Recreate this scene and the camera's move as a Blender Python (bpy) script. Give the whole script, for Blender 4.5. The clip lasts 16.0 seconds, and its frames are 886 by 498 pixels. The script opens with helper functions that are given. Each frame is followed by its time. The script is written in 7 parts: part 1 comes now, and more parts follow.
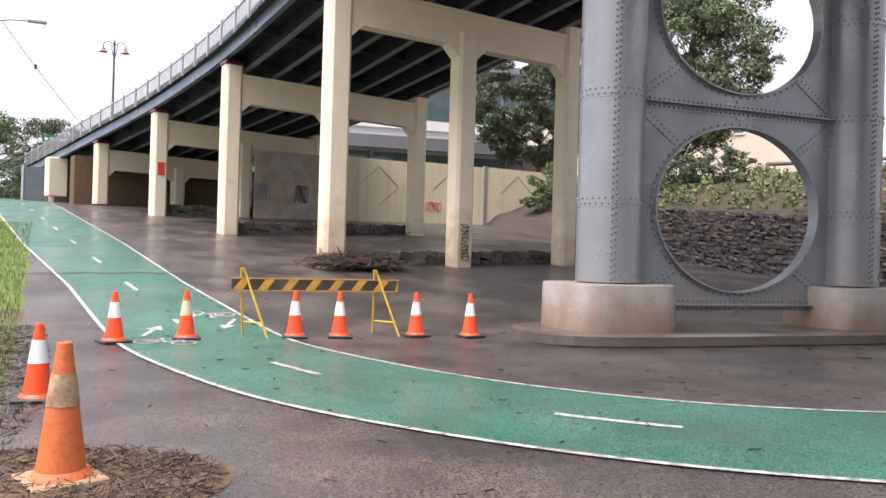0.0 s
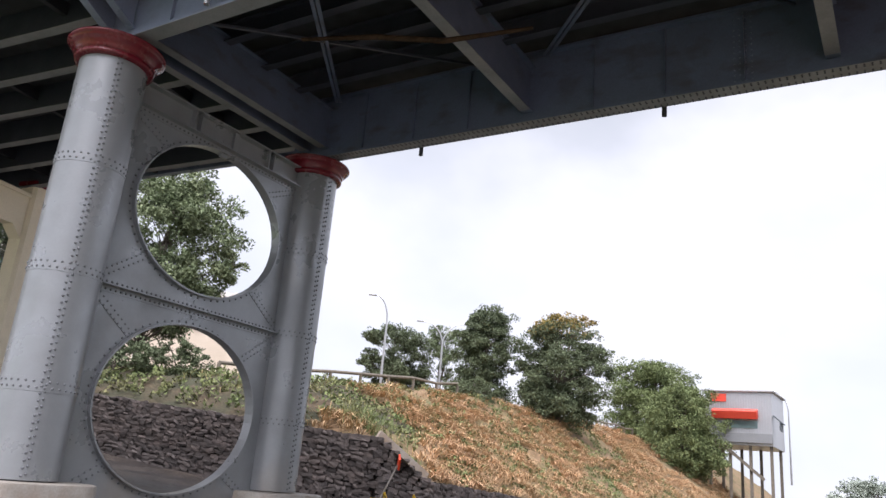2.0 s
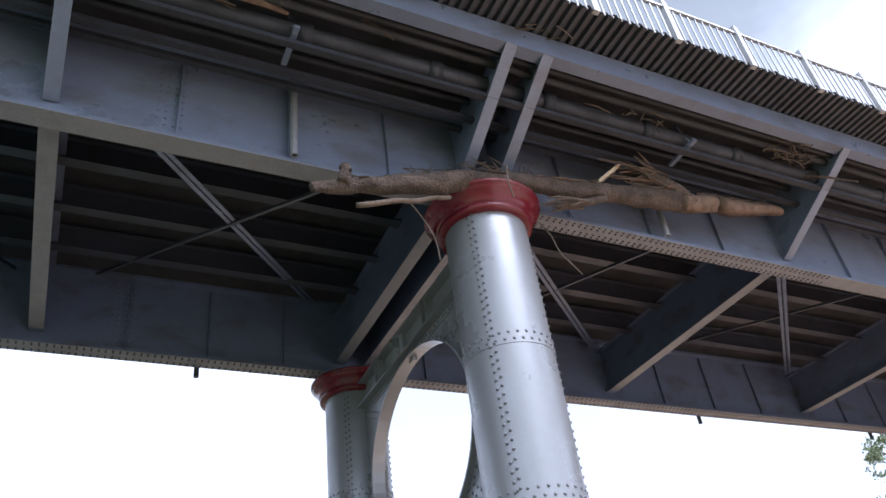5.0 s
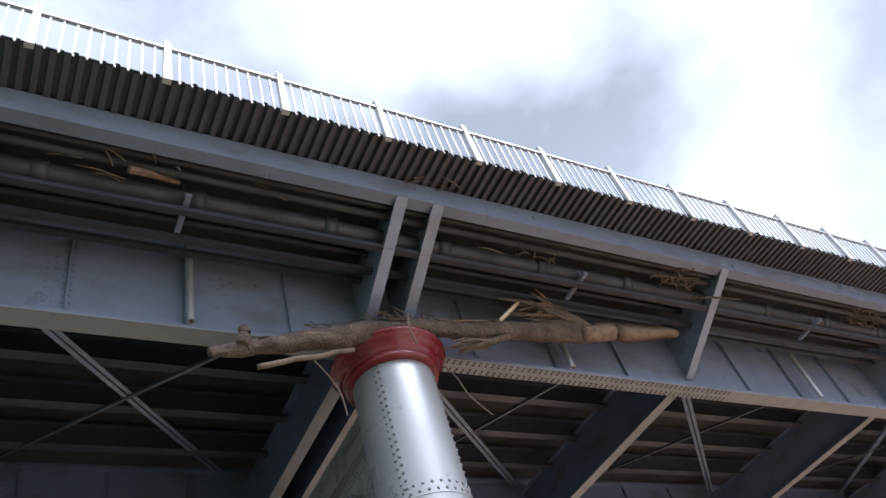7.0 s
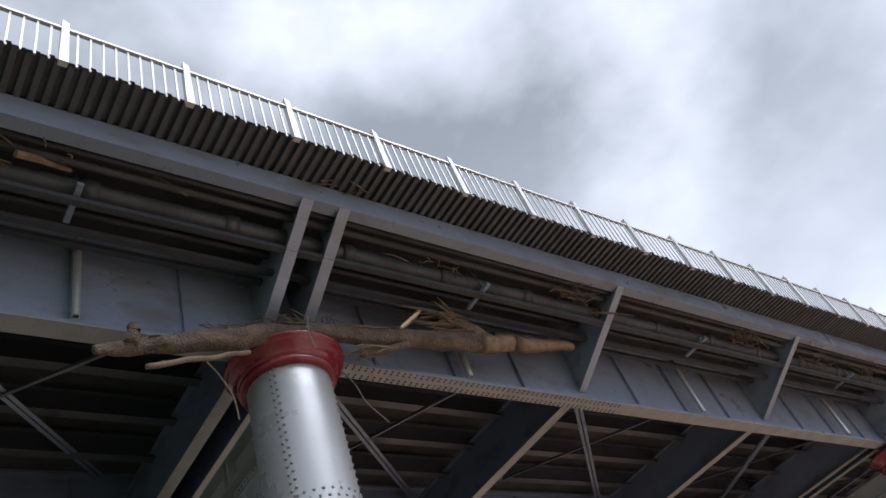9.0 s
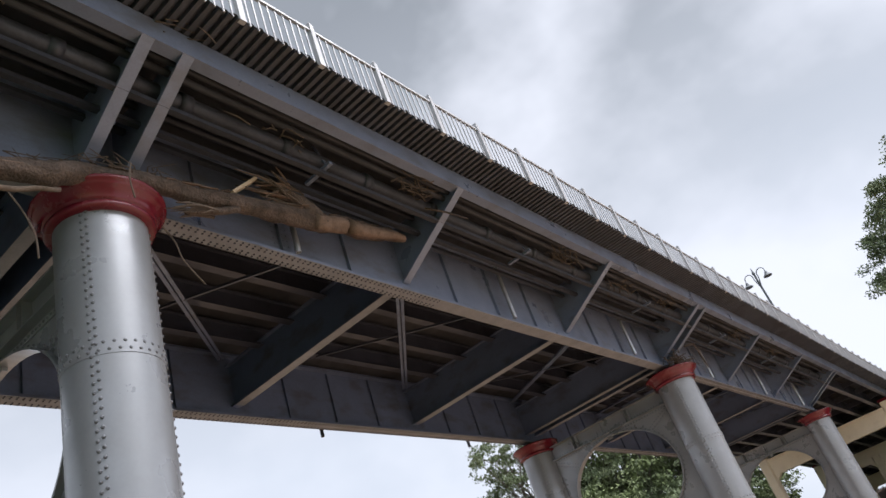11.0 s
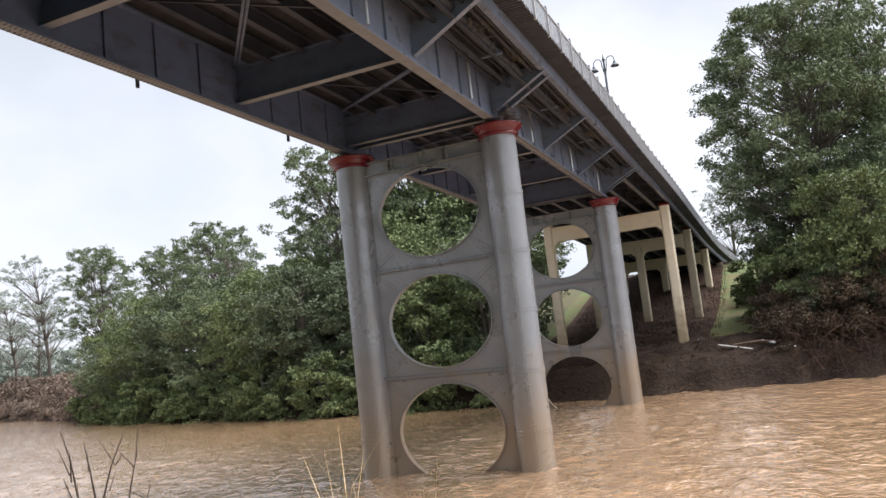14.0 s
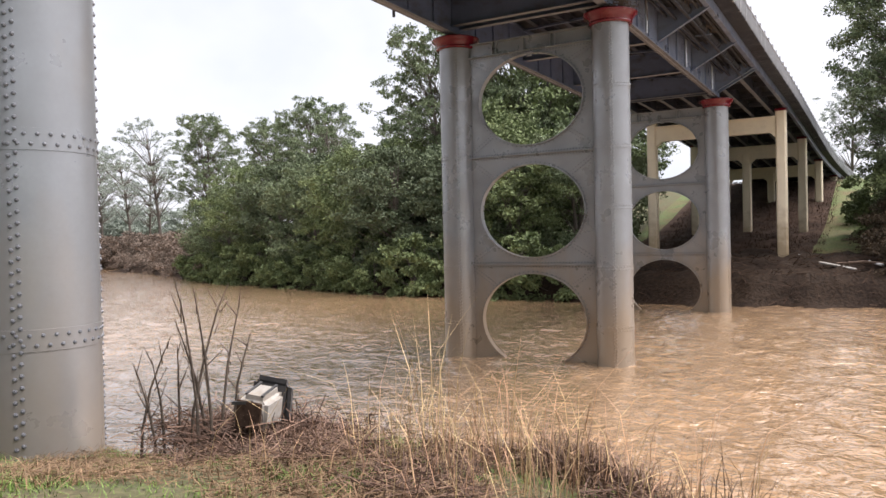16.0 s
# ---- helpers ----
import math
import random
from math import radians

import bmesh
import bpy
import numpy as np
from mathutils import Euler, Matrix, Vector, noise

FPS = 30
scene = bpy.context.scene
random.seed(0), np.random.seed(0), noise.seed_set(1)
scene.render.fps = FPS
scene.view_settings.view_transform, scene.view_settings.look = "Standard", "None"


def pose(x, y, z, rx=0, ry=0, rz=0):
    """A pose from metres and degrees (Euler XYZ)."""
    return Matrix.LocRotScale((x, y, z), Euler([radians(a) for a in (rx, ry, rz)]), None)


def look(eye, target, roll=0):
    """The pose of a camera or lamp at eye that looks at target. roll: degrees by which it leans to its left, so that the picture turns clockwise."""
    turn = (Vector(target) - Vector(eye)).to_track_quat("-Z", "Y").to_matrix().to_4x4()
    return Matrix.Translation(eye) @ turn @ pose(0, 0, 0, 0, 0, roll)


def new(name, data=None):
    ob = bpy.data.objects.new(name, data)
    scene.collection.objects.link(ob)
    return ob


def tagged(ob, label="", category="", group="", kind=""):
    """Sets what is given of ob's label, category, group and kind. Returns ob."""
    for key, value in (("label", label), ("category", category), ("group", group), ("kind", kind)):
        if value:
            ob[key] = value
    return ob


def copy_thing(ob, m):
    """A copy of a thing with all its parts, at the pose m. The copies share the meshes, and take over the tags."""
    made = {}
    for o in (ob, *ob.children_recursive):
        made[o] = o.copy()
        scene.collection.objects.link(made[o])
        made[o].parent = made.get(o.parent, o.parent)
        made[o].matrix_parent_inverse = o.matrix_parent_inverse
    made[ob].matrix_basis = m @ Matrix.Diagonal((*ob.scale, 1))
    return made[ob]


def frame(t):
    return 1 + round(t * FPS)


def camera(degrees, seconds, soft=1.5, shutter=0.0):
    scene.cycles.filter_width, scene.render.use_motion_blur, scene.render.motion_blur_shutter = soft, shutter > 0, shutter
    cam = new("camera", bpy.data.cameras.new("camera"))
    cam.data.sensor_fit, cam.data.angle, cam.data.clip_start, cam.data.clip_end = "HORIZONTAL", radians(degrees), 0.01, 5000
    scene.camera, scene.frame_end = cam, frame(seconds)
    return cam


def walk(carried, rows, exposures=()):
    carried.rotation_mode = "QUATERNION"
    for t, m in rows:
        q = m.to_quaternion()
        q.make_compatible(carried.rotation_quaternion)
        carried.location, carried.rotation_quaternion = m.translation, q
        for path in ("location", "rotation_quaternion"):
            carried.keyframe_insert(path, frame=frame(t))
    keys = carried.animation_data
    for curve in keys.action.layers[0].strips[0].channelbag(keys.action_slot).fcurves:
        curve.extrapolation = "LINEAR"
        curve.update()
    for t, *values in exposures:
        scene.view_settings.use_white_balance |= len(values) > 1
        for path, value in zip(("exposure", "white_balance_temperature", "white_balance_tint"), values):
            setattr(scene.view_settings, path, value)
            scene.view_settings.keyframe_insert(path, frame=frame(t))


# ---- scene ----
cam = camera(60.75, 16.0)
PATH = [
    (0.0, pose(-0.380, 0.133, 1.375, 90.36, -1.65, 70.66)),
    (0.5, pose(-0.375, 0.158, 1.387, 93.41, -2.74, 64.16)),
    (1.0, pose(-0.382, 0.210, 1.408, 97.54, -3.94, 54.43)),
    (1.5, pose(-0.348, 0.220, 1.444, 102.25, -4.80, 42.84)),
    (2.0, pose(-0.270, 0.260, 1.495, 106.94, -4.81, 30.78)),
    (2.5, pose(-0.208, 0.271, 1.506, 111.87, -3.56, 17.75)),
    (3.0, pose(-0.164, 0.236, 1.521, 115.98, -1.60, 5.49)),
    (3.5, pose(-0.138, 0.172, 1.594, 118.99, 0.81, -5.86)),
    (4.0, pose(-0.058, 0.149, 1.630, 121.23, 2.79, -14.17)),
    (4.5, pose(-0.033, 0.158, 1.645, 123.31, 4.74, -20.23)),
    (5.0, pose(-0.028, 0.132, 1.662, 125.57, 6.80, -24.66)),
    (5.2, pose(-0.035, 0.125, 1.662, 126.63, 7.73, -25.86)),
    (7.3, pose(0.077, -0.041, 1.621, 136.85, 15.25, -26.38)),
    (7.5, pose(0.079, -0.042, 1.620, 137.09, 15.56, -26.57)),
    (8.0, pose(0.054, -0.049, 1.623, 136.98, 16.58, -28.24)),
    (8.2, pose(0.053, -0.050, 1.625, 136.69, 16.88, -29.07)),
    (10.3, pose(0.228, -0.041, 1.552, 127.05, 17.87, -43.83)),
    (10.5, pose(0.220, -0.039, 1.550, 125.34, 17.72, -45.61)),
    (11.0, pose(0.227, -0.046, 1.540, 121.56, 17.49, -49.19)),
    (11.5, pose(0.238, -0.061, 1.485, 118.17, 17.07, -52.26)),
    (12.0, pose(0.240, -0.047, 1.436, 114.42, 16.15, -55.59)),
    (12.5, pose(0.254, -0.038, 1.397, 110.36, 14.36, -58.88)),
    (13.0, pose(0.265, -0.041, 1.355, 105.64, 11.76, -62.13)),
    (13.5, pose(0.276, -0.031, 1.326, 101.08, 8.89, -64.73)),
    (14.0, pose(0.292, -0.004, 1.291, 97.10, 6.32, -66.45)),
    (14.5, pose(0.305, 0.009, 1.260, 93.83, 4.25, -67.23)),
    (15.0, pose(0.303, -0.004, 1.232, 91.51, 2.90, -66.71)),
    (15.5, pose(0.277, 0.009, 1.221, 89.92, 1.87, -64.30)),
    (16.0, pose(0.267, 0.028, 1.210, 89.18, 1.25, -59.77)),
]
EXPOSURES = [(0.0, 1.12, 6350, 22), (1.0, 1.14, 6350, 22), (2.0, 1.03, 6200, 19), (2.7, 0.88, 5950, 19), (3.5, 0.91, 5750, 20), (4.5, 1.20, 5500, 19), (5.2, 1.44, 5500, 17), (7.3, 1.36, 5700, 15),
             (8.2, 1.08, 5800, 14), (10.5, 0.84, 6050, 15), (12.5, 0.80, 6150, 14), (14.0, 0.97, 6200, 15), (15.0, 1.04, 6350, 17), (16.0, 1.05, 6400, 17)]
walk(cam, PATH, EXPOSURES)

# ---- light: an overcast sky, a very soft sun ----
SUN_EL, SUN_ROT = 40.0, 200.0
world = bpy.data.worlds.new("overcast_sky")
scene.world = world
world.use_nodes = True
wn, wl = world.node_tree.nodes, world.node_tree.links
wn.clear()
w_out = wn.new("ShaderNodeOutputWorld")
w_bg = wn.new("ShaderNodeBackground")
w_sky = wn.new("ShaderNodeTexSky")
w_sky.sky_type = 'NISHITA'
w_sky.sun_disc = False
w_sky.sun_elevation, w_sky.sun_rotation = radians(SUN_EL), radians(SUN_ROT)
w_geo = wn.new("ShaderNodeTexCoord")
w_map = wn.new("ShaderNodeMapping")
w_map.inputs["Scale"].default_value = (1.0, 1.0, 1.5)
w_noise = wn.new("ShaderNodeTexNoise")
w_noise.inputs["Scale"].default_value = 2.3
w_noise.inputs["Detail"].default_value = 5.0
w_noise.inputs["Roughness"].default_value = 0.5
w_ramp = wn.new("ShaderNodeValToRGB")
w_ramp.color_ramp.elements[0].position = 0.42
w_ramp.color_ramp.elements[0].color = (0.335, 0.36, 0.372, 1)
w_ramp.color_ramp.elements[1].position = 0.66
w_ramp.color_ramp.elements[1].color = (0.90, 0.925, 0.945, 1)
w_sep = wn.new("ShaderNodeSeparateXYZ")
w_hgt = wn.new("ShaderNodeMapRange")
w_hgt.inputs["From Min"].default_value = 0.30
w_hgt.inputs["From Max"].default_value = 0.75
w_low = wn.new("ShaderNodeMix")
w_low.data_type = 'RGBA'
w_low.inputs[6].default_value = (0.92, 0.94, 0.985, 1)
w_skys = wn.new("ShaderNodeVectorMath")
w_skys.operation = 'SCALE'
w_skys.inputs["Scale"].default_value = 0.10
w_mix = wn.new("ShaderNodeMix")
w_mix.data_type = 'RGBA'
w_mix.inputs[0].default_value = 0.93
wl.new(w_geo.outputs["Generated"], w_map.inputs["Vector"])
wl.new(w_map.outputs["Vector"], w_noise.inputs["Vector"])
wl.new(w_noise.outputs["Fac"], w_ramp.inputs["Fac"])
wl.new(w_geo.outputs["Generated"], w_sep.inputs[0])
wl.new(w_sep.outputs["Z"], w_hgt.inputs["Value"])
w_soft = wn.new("ShaderNodeValToRGB")
w_soft.color_ramp.elements[0].position = 0.36
w_soft.color_ramp.elements[0].color = (0.72, 0.765, 0.80, 1)
w_soft.color_ramp.elements[1].position = 0.60
w_soft.color_ramp.elements[1].color = (0.90, 0.925, 0.945, 1)
wl.new(w_noise.outputs["Fac"], w_soft.inputs["Fac"])
wl.new(w_soft.outputs["Color"], w_low.inputs[6])
wl.new(w_hgt.outputs["Result"], w_low.inputs[0])
wl.new(w_ramp.outputs["Color"], w_low.inputs[7])
wl.new(w_sky.outputs["Color"], w_skys.inputs[0])
wl.new(w_skys.outputs["Vector"], w_mix.inputs[6])
wl.new(w_low.outputs[2], w_mix.inputs[7])
wl.new(w_mix.outputs[2], w_bg.inputs["Color"])
w_bg.inputs["Strength"].default_value = 0.63
wl.new(w_bg.outputs["Background"], w_out.inputs["Surface"])

sun = new("sun", bpy.data.lights.new("sun", 'SUN'))
sun.data.energy, sun.data.angle, sun.data.color = 3.9, radians(60), (1.0, 0.97, 0.93)
sun.matrix_world = look((0, 0, 60), (0 + 30 * math.sin(radians(SUN_ROT)), 30 * -math.cos(radians(SUN_ROT)), 0))


# ---- materials ----
def material(name, base, rough=0.6, metal=0.0, second=None, scale=3.0, amount=0.5, fine=40.0, fine_amount=0.15, bump=0.2,
             bump_dist=0.01, stain=None, stain_z=None, stain_scale=(3, 3, 0.4), spread=0.0, coords="Object", rough_var=0.1, spec=0.5, crisp=0.2):
    """A surface with a base colour, a second colour in patches, fine grain, and stains below a height."""
    m = bpy.data.materials.new(name)
    m.use_nodes = True
    n, l = m.node_tree.nodes, m.node_tree.links
    p = n["Principled BSDF"]
    tc = n.new("ShaderNodeNewGeometry")
    vec = tc.outputs["Position"]
    big = n.new("ShaderNodeTexNoise")
    big.inputs["Scale"].default_value = scale
    big.inputs["Detail"].default_value = 6
    big.inputs["Roughness"].default_value = 0.6
    l.new(vec, big.inputs["Vector"])
    small = n.new("ShaderNodeTexNoise")
    small.inputs["Scale"].default_value = fine
    small.inputs["Detail"].default_value = 4
    l.new(vec, small.inputs["Vector"])
    second = second or tuple(c * 0.7 for c in base)
    ramp = n.new("ShaderNodeMapRange")
    ramp.inputs["From Min"].default_value, ramp.inputs["From Max"].default_value = 0.42, 0.66
    ramp.inputs["To Max"].default_value = amount
    l.new(big.outputs["Fac"], ramp.inputs["Value"])
    mix = n.new("ShaderNodeMix")
    mix.data_type = 'RGBA'
    mix.inputs[6].default_value, mix.inputs[7].default_value = (*base, 1), (*second, 1)
    l.new(ramp.outputs["Result"], mix.inputs[0])
    col = mix.outputs[2]
    grain = n.new("ShaderNodeMapRange")
    grain.inputs["From Min"].default_value, grain.inputs["From Max"].default_value = 0.5 - crisp, 0.5 + crisp
    grain.inputs["To Min"].default_value, grain.inputs["To Max"].default_value = 1 - fine_amount, 1 + fine_amount
    l.new(small.outputs["Fac"], grain.inputs["Value"])
    mul = n.new("ShaderNodeVectorMath")
    mul.operation = 'SCALE'
    l.new(col, mul.inputs[0])
    l.new(grain.outputs["Result"], mul.inputs["Scale"])
    col = mul.outputs["Vector"]
    if spread:
        inf = n.new("ShaderNodeObjectInfo") if spread > 0 else n.new("ShaderNodeNewGeometry")
        rnd = inf.outputs["Random"] if spread > 0 else inf.outputs["Random Per Island"]
        rr = n.new("ShaderNodeMapRange")
        rr.inputs["To Min"].default_value, rr.inputs["To Max"].default_value = 1 - abs(spread), 1 + abs(spread)
        l.new(rnd, rr.inputs["Value"])
        mul2 = n.new("ShaderNodeVectorMath")
        mul2.operation = 'SCALE'
        l.new(col, mul2.inputs[0])
        l.new(rr.outputs["Result"], mul2.inputs["Scale"])
        col = mul2.outputs["Vector"]
    if stain:
        sep = n.new("ShaderNodeSeparateXYZ")
        l.new(vec, sep.inputs[0])
        mp = n.new("ShaderNodeMapping")
        mp.inputs["Scale"].default_value = stain_scale
        l.new(vec, mp.inputs["Vector"])
        sn = n.new("ShaderNodeTexNoise")
        sn.inputs["Scale"].default_value = 1.0
        sn.inputs["Detail"].default_value = 7
        l.new(mp.outputs["Vector"], sn.inputs["Vector"])
        if stain_z:
            zr = n.new("ShaderNodeMapRange")
            zr.inputs["From Min"].default_value, zr.inputs["From Max"].default_value = stain_z[1], stain_z[0]
            l.new(sep.outputs["Z"], zr.inputs["Value"])
            ad = n.new("ShaderNodeMath")
            ad.operation = 'ADD'
            l.new(zr.outputs["Result"], ad.inputs[0])
            l.new(sn.outputs["Fac"], ad.inputs[1])
            sm = n.new("ShaderNodeMapRange")
            sm.inputs["From Min"].default_value, sm.inputs["From Max"].default_value = 0.62, 1.25
            sm.inputs["To Max"].default_value = 0.8
            l.new(ad.outputs[0], sm.inputs["Value"])
        else:
            sm = n.new("ShaderNodeMapRange")
            sm.inputs["From Min"].default_value, sm.inputs["From Max"].default_value = 0.52, 0.75
            sm.inputs["To Max"].default_value = 0.7
            l.new(sn.outputs["Fac"], sm.inputs["Value"])
        mx = n.new("ShaderNodeMix")
        mx.data_type = 'RGBA'
        l.new(sm.outputs["Result"], mx.inputs[0])
        l.new(col, mx.inputs[6])
        mx.inputs[7].default_value = (*stain, 1)
        col = mx.outputs[2]
    l.new(col, p.inputs["Base Color"])
    p.inputs["Metallic"].default_value = metal
    p.inputs["Specular IOR Level"].default_value = spec
    rv = n.new("ShaderNodeMapRange")
    rv.inputs["From Min"].default_value, rv.inputs["From Max"].default_value = 0.35, 0.65
    rv.inputs["To Min"].default_value, rv.inputs["To Max"].default_value = max(0.02, rough - rough_var), min(1, rough + rough_var)
    l.new(big.outputs["Fac"], rv.inputs["Value"])
    l.new(rv.outputs["Result"], p.inputs["Roughness"])
    if bump:
        b = n.new("ShaderNodeBump")
        b.inputs["Strength"].default_value, b.inputs["Distance"].default_value = bump, bump_dist
        l.new(small.outputs["Fac"], b.inputs["Height"])
        l.new(b.outputs["Normal"], p.inputs["Normal"])
    return m


def leaf_material(name, base, second, spread=0.35):
    m = material(name, base, 0.7, second=second, spec=0.25, scale=0.5, amount=0.9, fine=3, fine_amount=0.25, bump=0, spread=-spread)
    p = m.node_tree.nodes["Principled BSDF"]
    p.inputs["Subsurface Weight"].default_value = 0.0
    p.inputs["Transmission Weight"].default_value = 0.0
    return m


M_STEEL = material("grey_steel_paint", (0.285, 0.298, 0.315), 0.34, 0.35, (0.225, 0.235, 0.245), 1.2, 0.6, 25, 0.02, 0.0, stain=(0.33, 0.25, 0.165), stain_z=(-2.9, 1.9), stain_scale=(1.2, 1.2, 0.5))
M_PIER_PANEL = M_STEEL
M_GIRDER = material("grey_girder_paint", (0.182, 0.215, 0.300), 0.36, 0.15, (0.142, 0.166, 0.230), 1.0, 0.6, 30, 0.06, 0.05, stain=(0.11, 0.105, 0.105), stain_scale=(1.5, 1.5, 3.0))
# darker than the columns: grime plus the rivets' own shading as colour
M_RIVET = material("grimy_shaded_rivet_paint", (0.15, 0.155, 0.17), 0.42, 0.1, (0.11, 0.112, 0.12), 3, 0.6, 30, 0.1, 0)
M_RED = material("dark_red_paint", (0.125, 0.009, 0.019), 0.22, 0.0, (0.14, 0.016, 0.018), 4, 0.6, 30, 0.08, 0.05)
# shaded copy of the girder paint, for steel deep under the deck
M_CROSS = material("shaded_girder_paint", (0.115, 0.142, 0.222), 0.40, 0.15, (0.088, 0.110, 0.168), 1.0, 0.6, 30, 0.06, 0.05, stain=(0.06, 0.058, 0.06), stain_scale=(1.5, 1.5, 3.0))
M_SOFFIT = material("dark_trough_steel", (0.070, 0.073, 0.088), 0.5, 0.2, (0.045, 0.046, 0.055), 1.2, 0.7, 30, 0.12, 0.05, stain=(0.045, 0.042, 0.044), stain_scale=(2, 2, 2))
# silt on the girder flanges; on stringers a painted-in lit underside
M_SILT_LIT = material("silted_and_lit_flange_paint", (0.21, 0.215, 0.235), 0.6, 0.0, (0.165, 0.168, 0.182), 2.0, 0.7, 30, 0.08, 0)
# shade between the stringers is put into this near-black steel colour
M_STRINGER = material("shaded_inner_steel_paint", (0.044, 0.048, 0.068), 0.5, 0.1, (0.030, 0.032, 0.044), 1.0, 0.7, 30, 0.1, 0.05)
# near-black steel: the dark under the approach deck as base colour
M_SHADESTEEL = material("shaded_approach_steel", (0.034, 0.034, 0.044), 0.5, 0.1, (0.024, 0.024, 0.030), 1.0, 0.6, 30, 0.1, 0.05)
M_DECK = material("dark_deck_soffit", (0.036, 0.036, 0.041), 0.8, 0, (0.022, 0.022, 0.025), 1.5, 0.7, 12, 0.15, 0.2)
M_CREAM = material("cream_painted_concrete", (0.78, 0.685, 0.515), 0.7, 0, (0.70, 0.615, 0.47), 1.5, 0.6, 30, 0.05, 0.15, 0.004, stain=(0.36, 0.255, 0.14), stain_z=(-0.4, 3.2), stain_scale=(2, 2, 2.5))
M_CONCRETE = material("stained_concrete", (0.37, 0.335, 0.295), 0.6, 0, (0.27, 0.20, 0.14), 1.6, 0.8, 35, 0.1, 0.25, 0.004, stain=(0.34, 0.215, 0.125), stain_scale=(2, 2, 0.8))
M_ASPHALT = material("wet_asphalt", (0.030, 0.0245, 0.022), 0.55, 0, (0.100, 0.078, 0.060), 0.7, 0.85, 60, 0.9, 1.0, 0.012, rough_var=0.15, crisp=0.09)
M_PLINTH = material("mud_stained_plinth", (0.31, 0.29, 0.26), 0.6, 0, (0.22, 0.185, 0.15), 2.2, 0.8, 35, 0.12, 0.3, 0.005, stain=(0.19, 0.11, 0.06), stain_z=(-0.1, 1.0), stain_scale=(2.5, 2.5, 0.8))
M_SOIL = material("dark_bed_soil", (0.040, 0.029, 0.022), 0.9, 0, (0.065, 0.05, 0.038), 1.5, 0.9, 20, 0.4, 0.6, 0.03)
M_REDEARTH = material("red_brown_bank_earth", (0.060, 0.036, 0.024), 0.95, 0, (0.032, 0.021, 0.015), 0.8, 0.9, 10, 0.4, 0.8, 0.06, spec=0.15)
M_SCRUB = material("patchy_scrub_ground", (0.038, 0.040, 0.020), 0.95, 0, (0.080, 0.058, 0.036), 0.9, 0.9, 10, 0.4, 0.6, 0.04)
M_LIDGREY = material("dark_grey_plastic", (0.050, 0.050, 0.052), 0.5, 0, (0.08, 0.075, 0.07), 6, 0.6, 30, 0.1, 0.1)
M_GREEN = material("green_path_paint", (0.018, 0.118, 0.076), 0.5, 0, (0.040, 0.145, 0.104), 0.7, 0.8, 60, 0.75, 1.0, 0.011, stain=(0.05, 0.08, 0.06), stain_scale=(0.8, 0.8, 0.8), rough_var=0.14, crisp=0.09)
M_SLAB = material("wet_worn_concrete", (0.11, 0.09, 0.075), 0.5, 0, (0.07, 0.05, 0.036), 1.2, 0.9, 35, 0.2, 0.4, 0.005)
M_LINE = material("worn_white_paint", (0.56, 0.55, 0.51), 0.45, 0, (0.13, 0.13, 0.12), 9.0, 0.85, 60, 0.3, 0.3, 0.004)
M_GRASS = material("grass_ground", (0.075, 0.082, 0.032), 0.95, 0, (0.115, 0.08, 0.045), 0.6, 0.9, 14, 0.4, 0.6, 0.04)
M_LAWN = material("bright_lawn", (0.095, 0.15, 0.03), 0.95, 0, (0.12, 0.16, 0.035), 1.2, 0.9, 30, 0.35, 0.6, 0.03)
M_FARGRASS = material("weedy_far_bank", (0.085, 0.118, 0.032), 0.95, 0, (0.135, 0.100, 0.050), 0.45, 0.9, 9, 0.45, 0.8, 0.06)
M_HILL = material("dry_hillside", (0.19, 0.125, 0.068), 0.95, 0, (0.105, 0.105, 0.046), 0.5, 0.9, 8, 0.35, 0.6, 0.05)
M_MUD = material("wet_brown_mud", (0.030, 0.019, 0.012), 0.8, 0, (0.017, 0.011, 0.008), 0.5, 0.9, 6, 0.45, 0.9, 0.1, spec=0.12)
M_MULCH = material("flood_mulch", (0.105, 0.066, 0.036), 0.9, 0, (0.16, 0.108, 0.058), 6, 0.8, 60, 0.4, 0.8, 0.02)
M_STONE = material("dark_basalt_stone", (0.085, 0.071, 0.066), 0.7, 0, (0.055, 0.048, 0.047), 3, 0.8, 20, 0.25, 0.6, 0.02, spread=0.4)
M_ROCKS = material("dark_basalt_rubble", (0.080, 0.064, 0.058), 0.7, 0, (0.052, 0.045, 0.043), 3, 0.8, 20, 0.25, 0.6, 0.02, spread=-0.4)
M_MORTAR = material("dark_joint", (0.014, 0.012, 0.011), 0.9, 0, None, 3, 0.5, 20, 0.2, 0.4)
M_BARK = material("grey_bark", (0.13, 0.11, 0.09), 0.9, 0, (0.08, 0.07, 0.06), 2, 0.8, 12, 0.3, 0.8, 0.03)
M_LOG = material("weathered_log", (0.105, 0.075, 0.057), 0.85, 0, (0.05, 0.036, 0.028), 5, 0.9, 30, 0.35, 1.0, 0.04, stain=(0.030, 0.022, 0.018), stain_scale=(2.0, 14, 14))
M_LOG_CUT = material("bare_wood", (0.165, 0.108, 0.074), 0.75, 0, (0.092, 0.060, 0.042), 8, 0.8, 40, 0.2, 0.4)
M_PLANK = material("pale_raw_timber", (0.52, 0.42, 0.29), 0.8, 0, (0.40, 0.31, 0.21), 6, 0.6, 40, 0.12, 0.2)
